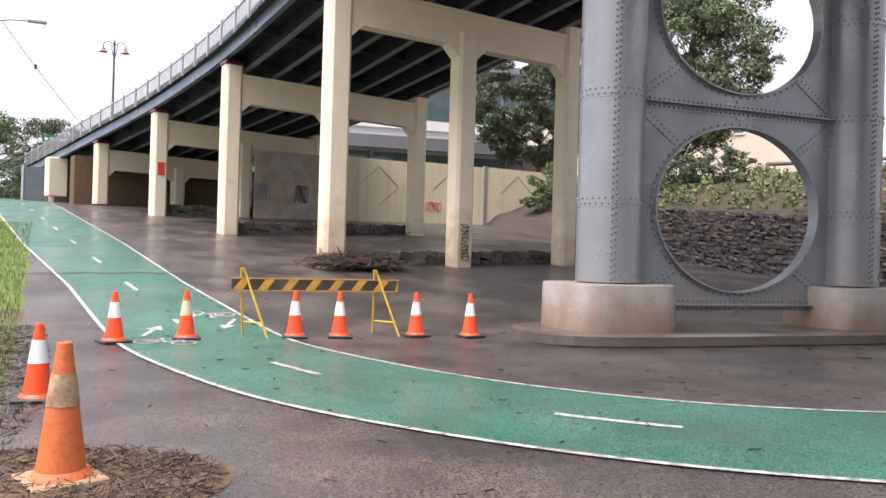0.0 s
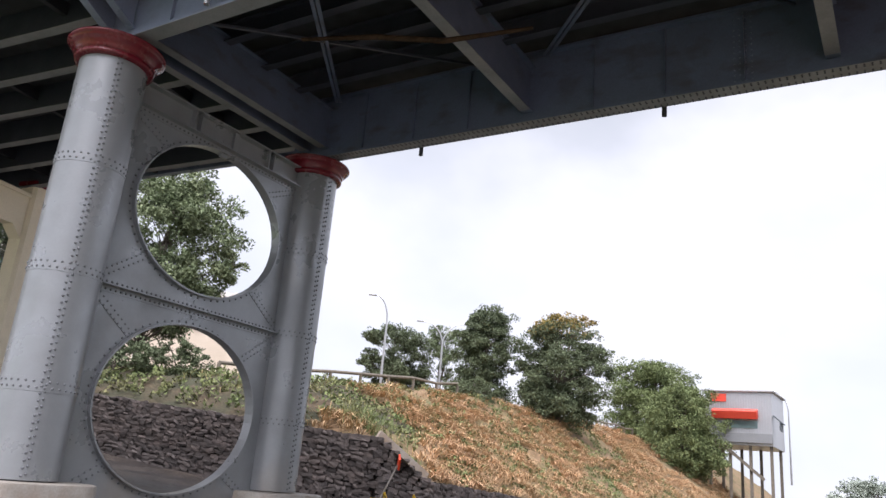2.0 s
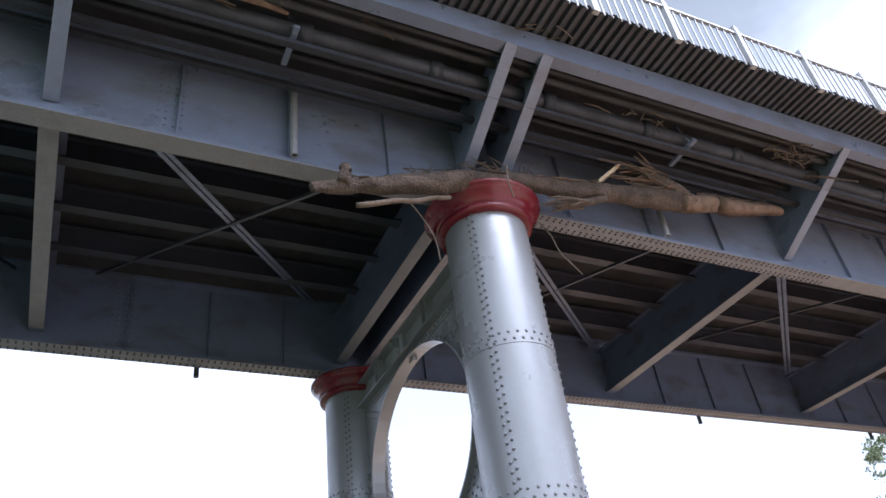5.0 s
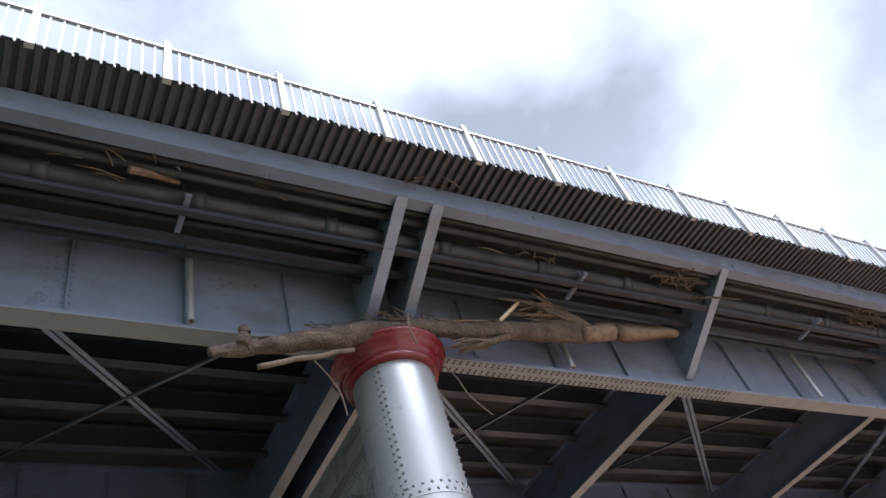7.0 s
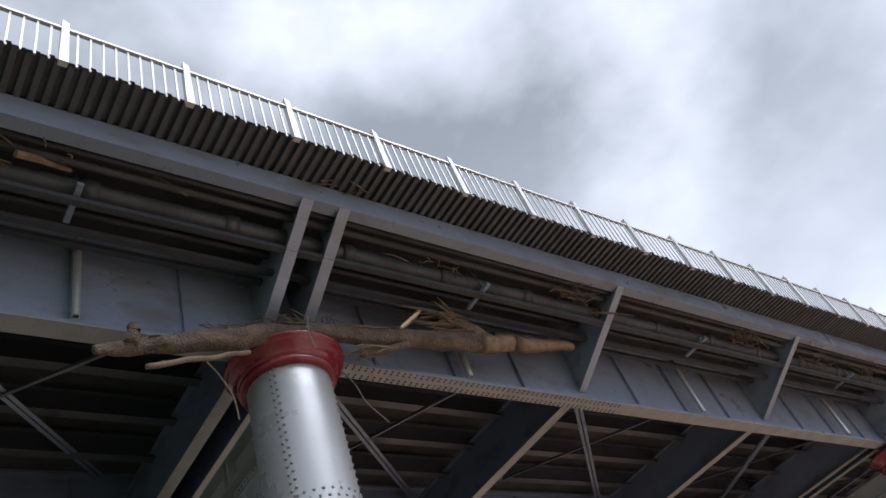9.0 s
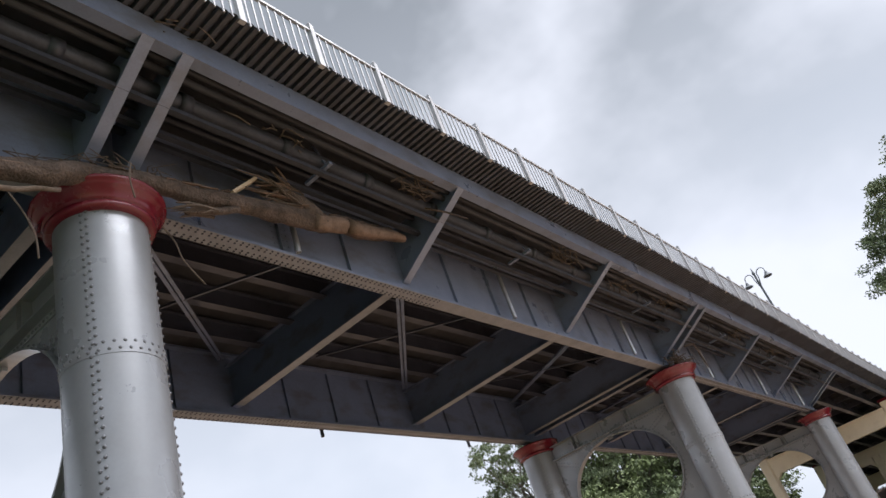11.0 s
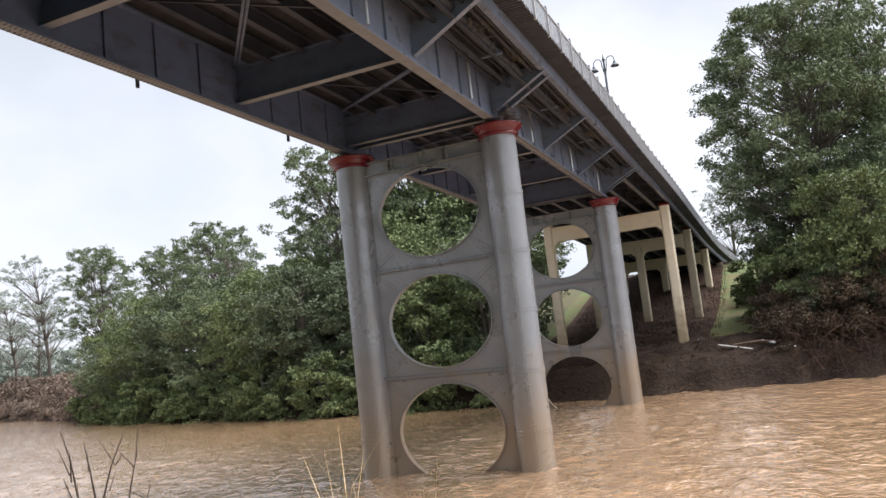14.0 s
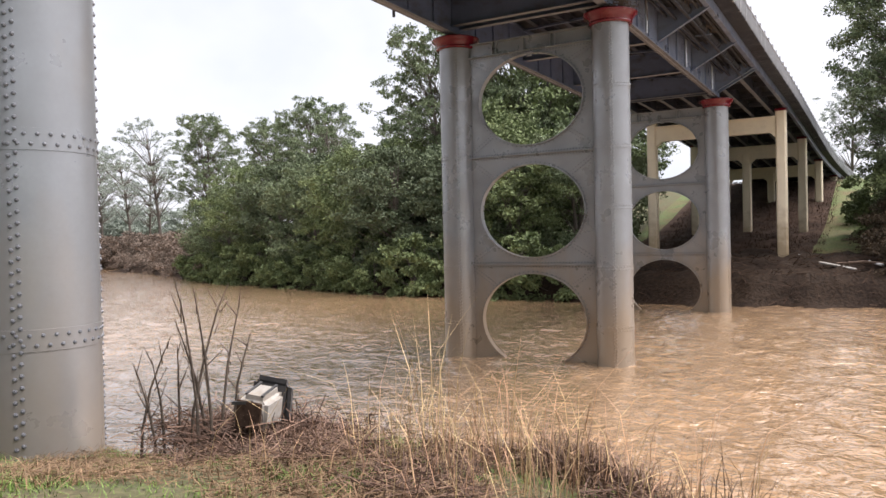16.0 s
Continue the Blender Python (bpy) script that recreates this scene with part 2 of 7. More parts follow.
M_TWIG = material("dry_twigs", (0.10, 0.074, 0.054), 0.9, 0, (0.06, 0.045, 0.033), 6, 0.8, 30, 0.3, 0.3, spread=-0.4)
M_RAIL = material("grey_rail_paint", (0.37, 0.375, 0.39), 0.5, 0.1, (0.31, 0.31, 0.32), 2, 0.5, 20, 0.05, 0)
M_PIPE = material("brown_service_pipe", (0.040, 0.043, 0.054), 0.6, 0.2, (0.028, 0.029, 0.035), 2, 0.8, 20, 0.15, 0.2)
M_GALV = material("galvanised_steel", (0.50, 0.51, 0.53), 0.38, 0.7, (0.40, 0.41, 0.42), 8, 0.6, 30, 0.06, 0)
M_ORANGE = material("orange_red_plastic", (0.95, 0.085, 0.018), 0.42, 0, (0.85, 0.065, 0.016), 6, 0.5, 40, 0.08, 0.1)
M_OLDORANGE = material("faded_orange_plastic", (0.62, 0.145, 0.035), 0.6, 0, (0.48, 0.13, 0.05), 5, 0.7, 40, 0.15, 0.2, stain=(0.12, 0.07, 0.04), stain_scale=(5, 5, 9))
M_WHITE = material("white_reflective_band", (0.80, 0.80, 0.80), 0.35, 0, (0.72, 0.72, 0.72), 8, 0.5, 40, 0.04, 0)
M_BUFFBAND = material("yellowed_reflective_band", (0.66, 0.55, 0.36), 0.5, 0, (0.55, 0.44, 0.28), 8, 0.6, 40, 0.08, 0.1)
M_DIRTYBAND = material("mud_stained_band", (0.40, 0.29, 0.17), 0.7, 0, (0.20, 0.12, 0.06), 9, 0.9, 40, 0.2, 0.3)
M_RUBBER = material("black_rubber", (0.035, 0.033, 0.032), 0.6, 0, (0.06, 0.05, 0.045), 6, 0.7, 40, 0.2, 0.2)
M_OLDBASE = material("muddy_cone_base", (0.42, 0.27, 0.15), 0.8, 0, (0.28, 0.17, 0.10), 7, 0.8, 40, 0.2, 0.2)
M_YELLOW = material("yellow_enamel", (0.62, 0.40, 0.03), 0.45, 0, (0.50, 0.30, 0.03), 6, 0.6, 30, 0.1, 0.1)
M_OCHRE = material("muddy_yellow_stripe", (0.56, 0.30, 0.04), 0.55, 0, (0.42, 0.23, 0.06), 5, 0.8, 30, 0.12, 0.1)
M_BLACK = material("black_paint", (0.045, 0.038, 0.032), 0.5, 0, (0.09, 0.07, 0.05), 5, 0.8, 30, 0.15, 0.1)
M_WALLCREAM = material("cream_precast_wall", (0.56, 0.50, 0.34), 0.8, 0, (0.50, 0.44, 0.30), 0.8, 0.7, 20, 0.06, 0.1, stain=(0.36, 0.33, 0.24), stain_scale=(2.5, 2.5, 0.15))
M_ROOF = material("grey_metal_cladding", (0.24, 0.25, 0.26), 0.5, 0.3, (0.20, 0.21, 0.22), 1, 0.5, 10, 0.05, 0)
M_GLASS = material("dark_window_glass", (0.17, 0.25, 0.25), 0.08, 0, (0.08, 0.11, 0.12), 1, 0.5, 5, 0.02, 0, rough_var=0.02)
M_OFFWHITE = material("offwhite_render", (0.72, 0.70, 0.66), 0.8, 0, (0.64, 0.62, 0.58), 0.7, 0.6, 20, 0.05, 0.1)
M_PEACH = material("peach_render", (0.66, 0.58, 0.48), 0.8, 0, (0.60, 0.52, 0.43), 0.5, 0.6, 20, 0.05, 0.1)
M_SIGNRED = material("red_sign", (0.62, 0.06, 0.03), 0.5, 0, (0.5, 0.05, 0.03), 2, 0.4, 20, 0.05, 0)
M_DULLRED = material("faded_brick_red_enamel", (0.30, 0.12, 0.09), 0.5, 0, (0.22, 0.09, 0.07), 4, 0.5, 20, 0.08, 0)
M_SIGNGREEN = material("green_sign", (0.02, 0.20, 0.11), 0.4, 0, (0.02, 0.17, 0.10), 2, 0.4, 20, 0.05, 0)
M_GATE = material("dark_grey_gate", (0.085, 0.10, 0.11), 0.6, 0.1, (0.07, 0.08, 0.09), 2, 0.5, 20, 0.06, 0)
M_TIMBER = material("weathered_grey_timber", (0.17, 0.15, 0.12), 0.85, 0, (0.11, 0.10, 0.08), 4, 0.8, 30, 0.2, 0.4)
M_STRAW = material("dry_straw", (0.50, 0.37, 0.19), 0.8, 0, (0.36, 0.25, 0.12), 1.5, 0.9, 10, 0.2, 0, spread=-0.35)
M_REDSTRAW = material("russet_dry_stalks", (0.42, 0.25, 0.15), 0.8, 0, (0.30, 0.19, 0.10), 1.5, 0.9, 10, 0.2, 0, spread=-0.35)
M_REDGRASS = material("reddish_dry_grass", (0.53, 0.355, 0.215), 0.9, 0, (0.42, 0.32, 0.185), 0.55, 0.9, 4, 0.25, 0, spread=-0.40, spec=0.1)
M_BLADE = material("green_blades", (0.135, 0.205, 0.042), 0.7, 0, (0.10, 0.16, 0.03), 1, 0.8, 6, 0.2, 0, spread=-0.4)
M_WEED = material("grey_green_weeds", (0.125, 0.165, 0.058), 0.85, 0, (0.165, 0.155, 0.075), 0.6, 0.9, 6, 0.25, 0, spread=-0.45)
M_DEADGRASS = material("tangled_dead_grass", (0.23, 0.145, 0.08), 0.85, 0, (0.13, 0.08, 0.045), 1.5, 0.9, 8, 0.25, 0, spread=-0.5)
M_BRUSH = material("dark_dead_brush", (0.062, 0.038, 0.025), 0.9, 0, (0.035, 0.022, 0.016), 3, 0.9, 20, 0.3, 0, spread=-0.5, spec=0.15)
M_DRIFT = material("brown_drift_stems", (0.155, 0.092, 0.062), 0.85, 0, (0.09, 0.055, 0.04), 4, 0.9, 20, 0.3, 0, spread=-0.55)
M_PLASTICWHITE = material("dirty_white_plastic", (0.35, 0.33, 0.30), 0.5, 0, (0.27, 0.23, 0.18), 6, 0.8, 30, 0.1, 0.1)
M_LEAF_DARK = leaf_material("dark_green_leaves", (0.084, 0.108, 0.060), (0.118, 0.146, 0.082))
M_LEAF_MID = leaf_material("mid_green_leaves", (0.122, 0.158, 0.066), (0.165, 0.200, 0.086))
M_LEAF_GREY = leaf_material("olive_grey_leaves", (0.125, 0.162, 0.085), (0.170, 0.200, 0.112))
# distance haze is painted into this lighter leaf colour
M_LEAF_FAR = leaf_material("haze_tinted_far_leaves", (0.25, 0.29, 0.245), (0.31, 0.345, 0.295), 0.2)
M_LEAF_GOLD = leaf_material("golden_leaves", (0.27, 0.19, 0.06), (0.17, 0.15, 0.05))
# brown brush lightened: the haze at the river bend as colour
M_LEAF_DUN = leaf_material("haze_tinted_brown_thicket", (0.185, 0.140, 0.110), (0.140, 0.110, 0.085))
M_LEAF_BROWN = leaf_material("mud_coated_leaves", (0.085, 0.060, 0.038), (0.058, 0.046, 0.028))


def wet(m, lo, hi, rough, scale=0.35, ripple=0.05):
    """A film of rain water over a surface, thicker in some places."""
    n, l = m.node_tree.nodes, m.node_tree.links
    p = n["Principled BSDF"]
    g = n.new("ShaderNodeNewGeometry")
    t = n.new("ShaderNodeTexNoise")
    t.inputs["Scale"].default_value, t.inputs["Detail"].default_value = scale, 5
    l.new(g.outputs["Position"], t.inputs["Vector"])
    r = n.new("ShaderNodeMapRange")
    r.inputs["From Min"].default_value, r.inputs["From Max"].default_value = 0.36, 0.60
    r.inputs["To Min"].default_value, r.inputs["To Max"].default_value = lo, hi
    l.new(t.outputs["Fac"], r.inputs["Value"])
    gr = n.new("ShaderNodeTexNoise")
    gr.inputs["Scale"].default_value, gr.inputs["Detail"].default_value = 48, 2
    l.new(g.outputs["Position"], gr.inputs["Vector"])
    gm = n.new("ShaderNodeMapRange")
    gm.inputs["From Min"].default_value, gm.inputs["From Max"].default_value = 0.40, 0.60
    gm.inputs["To Min"].default_value, gm.inputs["To Max"].default_value = 0.45, 1.0
    l.new(gr.outputs["Fac"], gm.inputs["Value"])
    cw = n.new("ShaderNodeMath")
    cw.operation = 'MULTIPLY'
    lw = n.new("ShaderNodeLayerWeight")
    lw.inputs["Blend"].default_value = 0.5
    fr = n.new("ShaderNodeMapRange")
    fr.inputs["From Min"].default_value, fr.inputs["From Max"].default_value = 0.46, 0.74
    fr.inputs["To Min"].default_value, fr.inputs["To Max"].default_value = 0.08, 1.0
    l.new(lw.outputs["Facing"], fr.inputs["Value"])
    fw = n.new("ShaderNodeMath")
    fw.operation = 'MULTIPLY'
    l.new(r.outputs["Result"], fw.inputs[0])
    l.new(fr.outputs["Result"], fw.inputs[1])
    l.new(fw.outputs[0], cw.inputs[0])
    l.new(gm.outputs["Result"], cw.inputs[1])
    l.new(cw.outputs[0], p.inputs["Coat Weight"])
    p.inputs["Coat Roughness"].default_value = rough
    p.inputs["Coat IOR"].default_value = 3.4
    f = n.new("ShaderNodeTexNoise")
    f.inputs["Scale"].default_value, f.inputs["Detail"].default_value = 75, 3
    l.new(g.outputs["Position"], f.inputs["Vector"])
    b = n.new("ShaderNodeBump")
    b.inputs["Strength"].default_value, b.inputs["Distance"].default_value = ripple, 0.01
    l.new(f.outputs["Fac"], b.inputs["Height"])
    l.new(b.outputs["Normal"], p.inputs["Coat Normal"])
    return m


wet(M_ASPHALT, 0.35, 1.0, 0.10, 0.45, 1.1)
wet(M_GREEN, 0.30, 0.9, 0.10, 0.45, 1.1)
wet(M_LINE, 0.2, 0.8, 0.16, 0.4, 0.8)
wet(M_SLAB, 0.6, 1.0, 0.12, 0.8, 0.3)


def water_material():
    m = material("muddy_river_water", (0.385, 0.246, 0.138), 0.06, 0, (0.33, 0.208, 0.110), 0.06, 0.6, 0.3, 0.05, 0, rough_var=0.02)
    n, l = m.node_tree.nodes, m.node_tree.links
    p = n["Principled BSDF"]
    g = n.new("ShaderNodeNewGeometry")
    hs = None
    for scale, dist, strength, stretch in ((2.6, 0.115, 1.0, (1.0, 0.75, 1)), (8.0, 0.034, 1.0, (1.0, 0.85, 1))):
        mp = n.new("ShaderNodeMapping")
        mp.inputs["Scale"].default_value = stretch
        l.new(g.outputs["Position"], mp.inputs["Vector"])
        t = n.new("ShaderNodeTexNoise")
        t.inputs["Scale"].default_value = scale
        t.inputs["Detail"].default_value = 2
        t.inputs["Distortion"].default_value = 0.6
        l.new(mp.outputs["Vector"], t.inputs["Vector"])
        b = n.new("ShaderNodeBump")
        b.inputs["Strength"].default_value, b.inputs["Distance"].default_value = strength, dist
        l.new(t.outputs["Fac"], b.inputs["Height"])
        if hs:
            l.new(hs.outputs["Normal"], b.inputs["Normal"])
        hs = b
    l.new(hs.outputs["Normal"], p.inputs["Normal"])
    p.inputs["IOR"].default_value = 1.33
    lw = n.new("ShaderNodeLayerWeight")
    lw.inputs["Blend"].default_value = 0.5
    l.new(hs.outputs["Normal"], lw.inputs["Normal"])
    fr = n.new("ShaderNodeMapRange")
    fr.inputs["From Min"].default_value, fr.inputs["From Max"].default_value = 0.38, 0.70
    fr.inputs["To Min"].default_value, fr.inputs["To Max"].default_value = 0.1, 1.0
    l.new(lw.outputs["Facing"], fr.inputs["Value"])
    l.new(fr.outputs["Result"], p.inputs["Coat Weight"])
    l.new(hs.outputs["Normal"], p.inputs["Coat Normal"])
    p.inputs["Coat IOR"].default_value, p.inputs["Coat Roughness"].default_value = 3.6, 0.09
    return m


M_WATER = water_material()


# ---- building helpers ----
def part(name, bm, mat, parent=None, label="", smooth=False, kind=""):
    me = bpy.data.meshes.new(name)
    bm.to_mesh(me)
    bm.free()
    me.materials.append(mat)
    if smooth:
        me.polygons.foreach_set("use_smooth", [True] * len(me.polygons))
    ob = new(name, me)
    if parent:
        ob.parent = parent
    return tagged(ob, label, kind=kind)


def raw(name, verts, faces, mat, parent=None, label="", smooth=False, kind=""):
    me = bpy.data.meshes.new(name)
    me.from_pydata([tuple(v) for v in verts], [], [tuple(f) for f in faces])
    me.materials.append(mat)
    if smooth:
        me.polygons.foreach_set("use_smooth", [True] * len(me.polygons))
    ob = new(name, me)
    if parent:
        ob.parent = parent
    return tagged(ob, label, kind=kind)


def thing(name, label, category, at=(0, 0, 0), group="", kind="", turn=0):
    ob = new(name)
    ob.matrix_basis = pose(*at, 0, 0, turn)
    return tagged(ob, label, category, group, kind)


def box(bm, c, s, rot=(0, 0, 0), bevel=0.0):
    m = pose(*c, *rot) @ Matrix.Diagonal((*s, 1))
    r = bmesh.ops.create_cube(bm, size=1, matrix=m)
    if bevel:
        es = list({e for v in r["verts"] for e in v.link_edges})
        bmesh.ops.bevel(bm, geom=es, offset=bevel, segments=1, affect='EDGES')


def boxes(*items, bevel=0.0):
    bm = bmesh.new()
    for c, s, *rot in items:
        box(bm, c, s, *(rot or [(0, 0, 0)]), bevel=bevel)
    return bm


def ring_frame(a, b):
    """Two unit vectors across the way from a to b."""
    d = (Vector(b) - Vector(a)).normalized()
    u = d.cross(Vector((0, 0, 1)))
    if u.length < 1e-3:
        u = d.cross(Vector((1, 0, 0)))
    u.normalize()
    return u, u.cross(d).normalized()


def tube(bm, pts, radii, n=8, cap=True):
    """A round tube along points with a radius at each."""
    rings = []
    for i, p in enumerate(pts):
        a, b = pts[max(0, i - 1)], pts[min(len(pts) - 1, i + 1)]
        u, w = ring_frame(a, b)
        r = radii[i] if hasattr(radii, "__len__") else radii
        rings.append([bm.verts.new(Vector(p) + (u * math.cos(2 * math.pi * k / n) + w * math.sin(2 * math.pi * k / n)) * r) for k in range(n)])
    for a, b in zip(rings, rings[1:]):
        for k in range(n):
            bm.faces.new((a[k], a[(k + 1) % n], b[(k + 1) % n], b[k]))
    if cap:
        bm.faces.new(rings[0][::-1])
        bm.faces.new(rings[-1])


def lathe(bm, profile, at=(0, 0, 0), n=40, close=True):
    """A turned shape: profile is (radius, height) from the foot up."""
    rings = [[bm.verts.new((at[0] + r * math.cos(2 * math.pi * k / n), at[1] + r * math.sin(2 * math.pi * k / n), at[2] + z)) for k in range(n)] for r, z in profile]
    for a, b in zip(rings, rings[1:]):
        for k in range(n):
            bm.faces.new((a[k], a[(k + 1) % n], b[(k + 1) % n], b[k]))
    if close:
        bm.faces.new(rings[0][::-1])
        bm.faces.new(rings[-1])


def beam(bm, a, b, w, h):
    """A bar of width w and height h from a to b."""
    a, b = Vector(a), Vector(b)
    u, v = ring_frame(a, b)
    vs = [[bm.verts.new(p + u * (sx * w / 2) + v * (sz * h / 2)) for sx, sz in ((-1, -1), (1, -1), (1, 1), (-1, 1))] for p in (a, b)]
    for k in range(4):
        bm.faces.new((vs[0][k], vs[0][(k + 1) % 4], vs[1][(k + 1) % 4], vs[1][k]))
    bm.faces.new(vs[0][::-1])
    bm.faces.new(vs[1])


def i_beam(bm, a, b, h, w, tf=0.025, tw=0.02):
    """A rolled I section hanging down by h from the line a to b, one closed skin."""
    a, b = Vector(a), Vector(b)
    u, _ = ring_frame(a, b)
    sec = [(-w / 2, 0), (w / 2, 0), (w / 2, -tf), (tw / 2, -tf), (tw / 2, tf - h), (w / 2, tf - h), (w / 2, -h), (-w / 2, -h), (-w / 2, tf - h), (-tw / 2, tf - h), (-tw / 2, -tf), (-w / 2, -tf)]
    rs = [[bm.verts.new(p + u * o + Vector((0, 0, z))) for o, z in sec] for p in (a, b)]
    for k in range(12):
        bm.faces.new((rs[0][k], rs[0][(k + 1) % 12], rs[1][(k + 1) % 12], rs[1][k]))
    bm.faces.new(rs[0][::-1])
    bm.faces.new(rs[1])


def rivets(spots, r=0.016):
    """Low domes at (place, outward way), as lists of verts and faces."""
    vs, fs = [], []
    for p, d in spots:
        p, d = Vector(p), Vector(d).normalized()
        u, w = ring_frame(p, p + d)
        o = len(vs)
        for k in range(6):
            vs.append(p + (u * math.cos(k * math.pi / 3) + w * math.sin(k * math.pi / 3)) * r)
        for k in range(6):
            vs.append(p + d * r * 0.7 + (u * math.cos(k * math.pi / 3) + w * math.sin(k * math.pi / 3)) * r * 0.7)
        vs.append(p + d * r * 0.95)
        for k in range(6):
            j = (k + 1) % 6
            fs += [(o + k, o + j, o + 6 + j, o + 6 + k), (o + 6 + k, o + 6 + j, o + 12)]
    return vs, fs


def smoothstep(a, b, v):
    t = min(1, max(0, (v - a) / (b - a)))
    return t * t * (3 - 2 * t)


# ---- the lie of the land ----
S = -0.0088            # fall of the bridge along x, per metre
X_PIERS = dict(A=-11.59, B=4.57, C=22.55, D=39.26)
YN, YF = 7.05, 12.36   # the two column lines
WATER = -2.72


def lvl(x):
    return S * x


def soft_plus(v, k=1.2):
    return v if v > 8 else math.log1p(math.exp(v * k)) / k


def far_shore(y):
    return float(np.interp(y, (-200, -60, 0, 10, 31, 57, 120, 250, 500), (70, 52, 43.6, 42.5, 45, 54, 86, 150, 280)))


def ground_z(x, y):
    z = -0.015 + 0.112 * soft_plus(-11.9 - max(x, -58), 2.5) - 0.055 * soft_plus(-41 - max(x, -62), 1.0) - 0.013 * max(0, min(y, 90) - 15)
    e = 5.0 + 0.1 * max(0, y - 8) - 0.55 * max(0, min(6, 2.0 - y))
    top = -0.30 - 0.5 * smoothstep(3.0, 6.5, y)
    z += (top - z) * smoothstep(e - 4.0, e, x)
    z += (-4.6 - z) * smoothstep(e - 0.2, e + 3.2, x)
    s = far_shore(y)
    if x > s - 4:
        bank = -4.6 + (WATER + 4.6) * smoothstep(s - 4, s, x) + 1.55 * smoothstep(s - 0.3, s + 1.3, x) + 0.75 * smoothstep(s + 1, s + 7, x) + min(7.0, 0.115 * max(0, x - s - 9) + 0.13 * max(0, x - s - 23))
        z = max(z, bank)
    return z


def spaced(parts):
    out = []
    for a, b, step in parts:
        k = max(1, round((b - a) / step))
        out += [a + (b - a) * i / k for i in range(k)]
    return out + [parts[-1][1]]


GX = spaced([(-1500, -400, 220), (-400, -110, 40), (-110, -60, 8), (-60, -16, 1.2), (-16, -8, 0.8), (-8, 12, 0.4), (12, 38, 2.5), (38, 62, 0.5), (62, 120, 5), (120, 400, 40), (400, 1500, 220)])
GY = spaced([(-1500, -300, 240), (-300, -60, 30), (-60, -14, 4), (-14, 14, 0.5), (14, 40, 1.5), (40, 90, 5), (90, 300, 30), (300, 1500, 240)])
gv, gf = [], []
for i, x in enumerate(GX):
    for j, y in enumerate(GY):
        z = ground_z(x, y)
        rough = 0.10 if x > 0.5 else 0.0
        if x > 38:
            rough = 0.5 if x < 52 else 0.25
        z += rough * noise.fractal(Vector((x * 0.6, y * 0.6, 0)), 1.0, 2.0, 4)
        if 40 < x < 56:
            z += 0.28 * (abs(noise.noise(Vector((x * 0.9, y * 1.3, 4)))) - 0.2) + 0.22 * noise.noise(Vector((x * 1.9, y * 1.7, 6)))
        if x < -55 or abs(y) > 60:
            z -= 0.3
        gv.append((x, y, z))
ny = len(GY)
gf = [(i * ny + j, (i + 1) * ny + j, (i + 1) * ny + j + 1, i * ny + j + 1) for i in range(len(GX) - 1) for j in range(ny - 1)]
ground = raw("ground", gv, gf, M_GRASS, label="rough grass and earth of a flooded river park", smooth=True, kind="structure")
ground.data.materials.append(M_MUD)
ground.data.materials.append(M_LAWN)
ground.data.materials.append(M_REDEARTH)
ground.data.materials.append(M_FARGRASS)
for p in ground.data.polygons:
    cx, cy, cz = p.center
    s = far_shore(cy)
    if 54 < cx < 92 and 4 < cy < 17:
        p.material_index = 3
    elif cx > 38 and (cx < s + 11 or (4 < cy < 17 and cx < 92)) and cy < 25:
        p.material_index = 1
    elif (5 < cx < 45 and cz < -0.9) or (38 < cx < s + 3):
        p.material_index = 1
    elif cx < -14 and cy < -2.2:
        p.material_index = 2
    elif cx > 45 and cy < 18:
        p.material_index = 4

# the river: a sheet with low choppy waves where the camera sees it near
WAX = spaced([(4.2, 14, 0.12), (14, 30, 0.20), (30, 58, 0.45), (58, 110, 5), (110, 900, 100)])
WAY = spaced([(-600, -40, 80), (-40, -10, 2), (-10, 14, 0.18), (14, 30, 0.34), (30, 70, 0.8), (70, 130, 5), (130, 900, 100)])


def wave(x, y):
    fade = 1 - smoothstep(45, 75, max(x, y))
    if fade <= 0 or y < -12:
        return 0.0
    return fade * (0.03 * noise.noise(Vector((x * 0.45, y * 0.32, 0))) + 0.06 * noise.noise(Vector((x * 1.1 + 3, y * 0.9, 5))) + 0.068 * noise.noise(Vector((x * 2.3, y * 2.0 + 7, 9))) + 0.028 * (1 - smoothstep(20, 32, x)) * noise.noise(Vector((x * 4.6, y * 4.0 + 7, 2))))


wv = [(x, y, WATER + wave(x, y)) for x in WAX for y in WAY]
nw = len(WAY)
wf = [(i * nw + j, (i + 1) * nw + j, (i + 1) * nw + j + 1, i * nw + j + 1) for i in range(len(WAX) - 1) for j in range(nw - 1)]
raw("river_water", wv, wf, M_WATER, label="swollen muddy brown river in flood", smooth=True, kind="structure")["category"] = "water"


def wall_line(x):
    """y of the tall stone wall behind the first pier, for x between -30 and -14.5."""
    return 20.1 + (x + 14.5) * (2.8 / 11.5)


def lawn_line(x):
    return -1.15 - 0.152 * max(0, -x - 7.2)


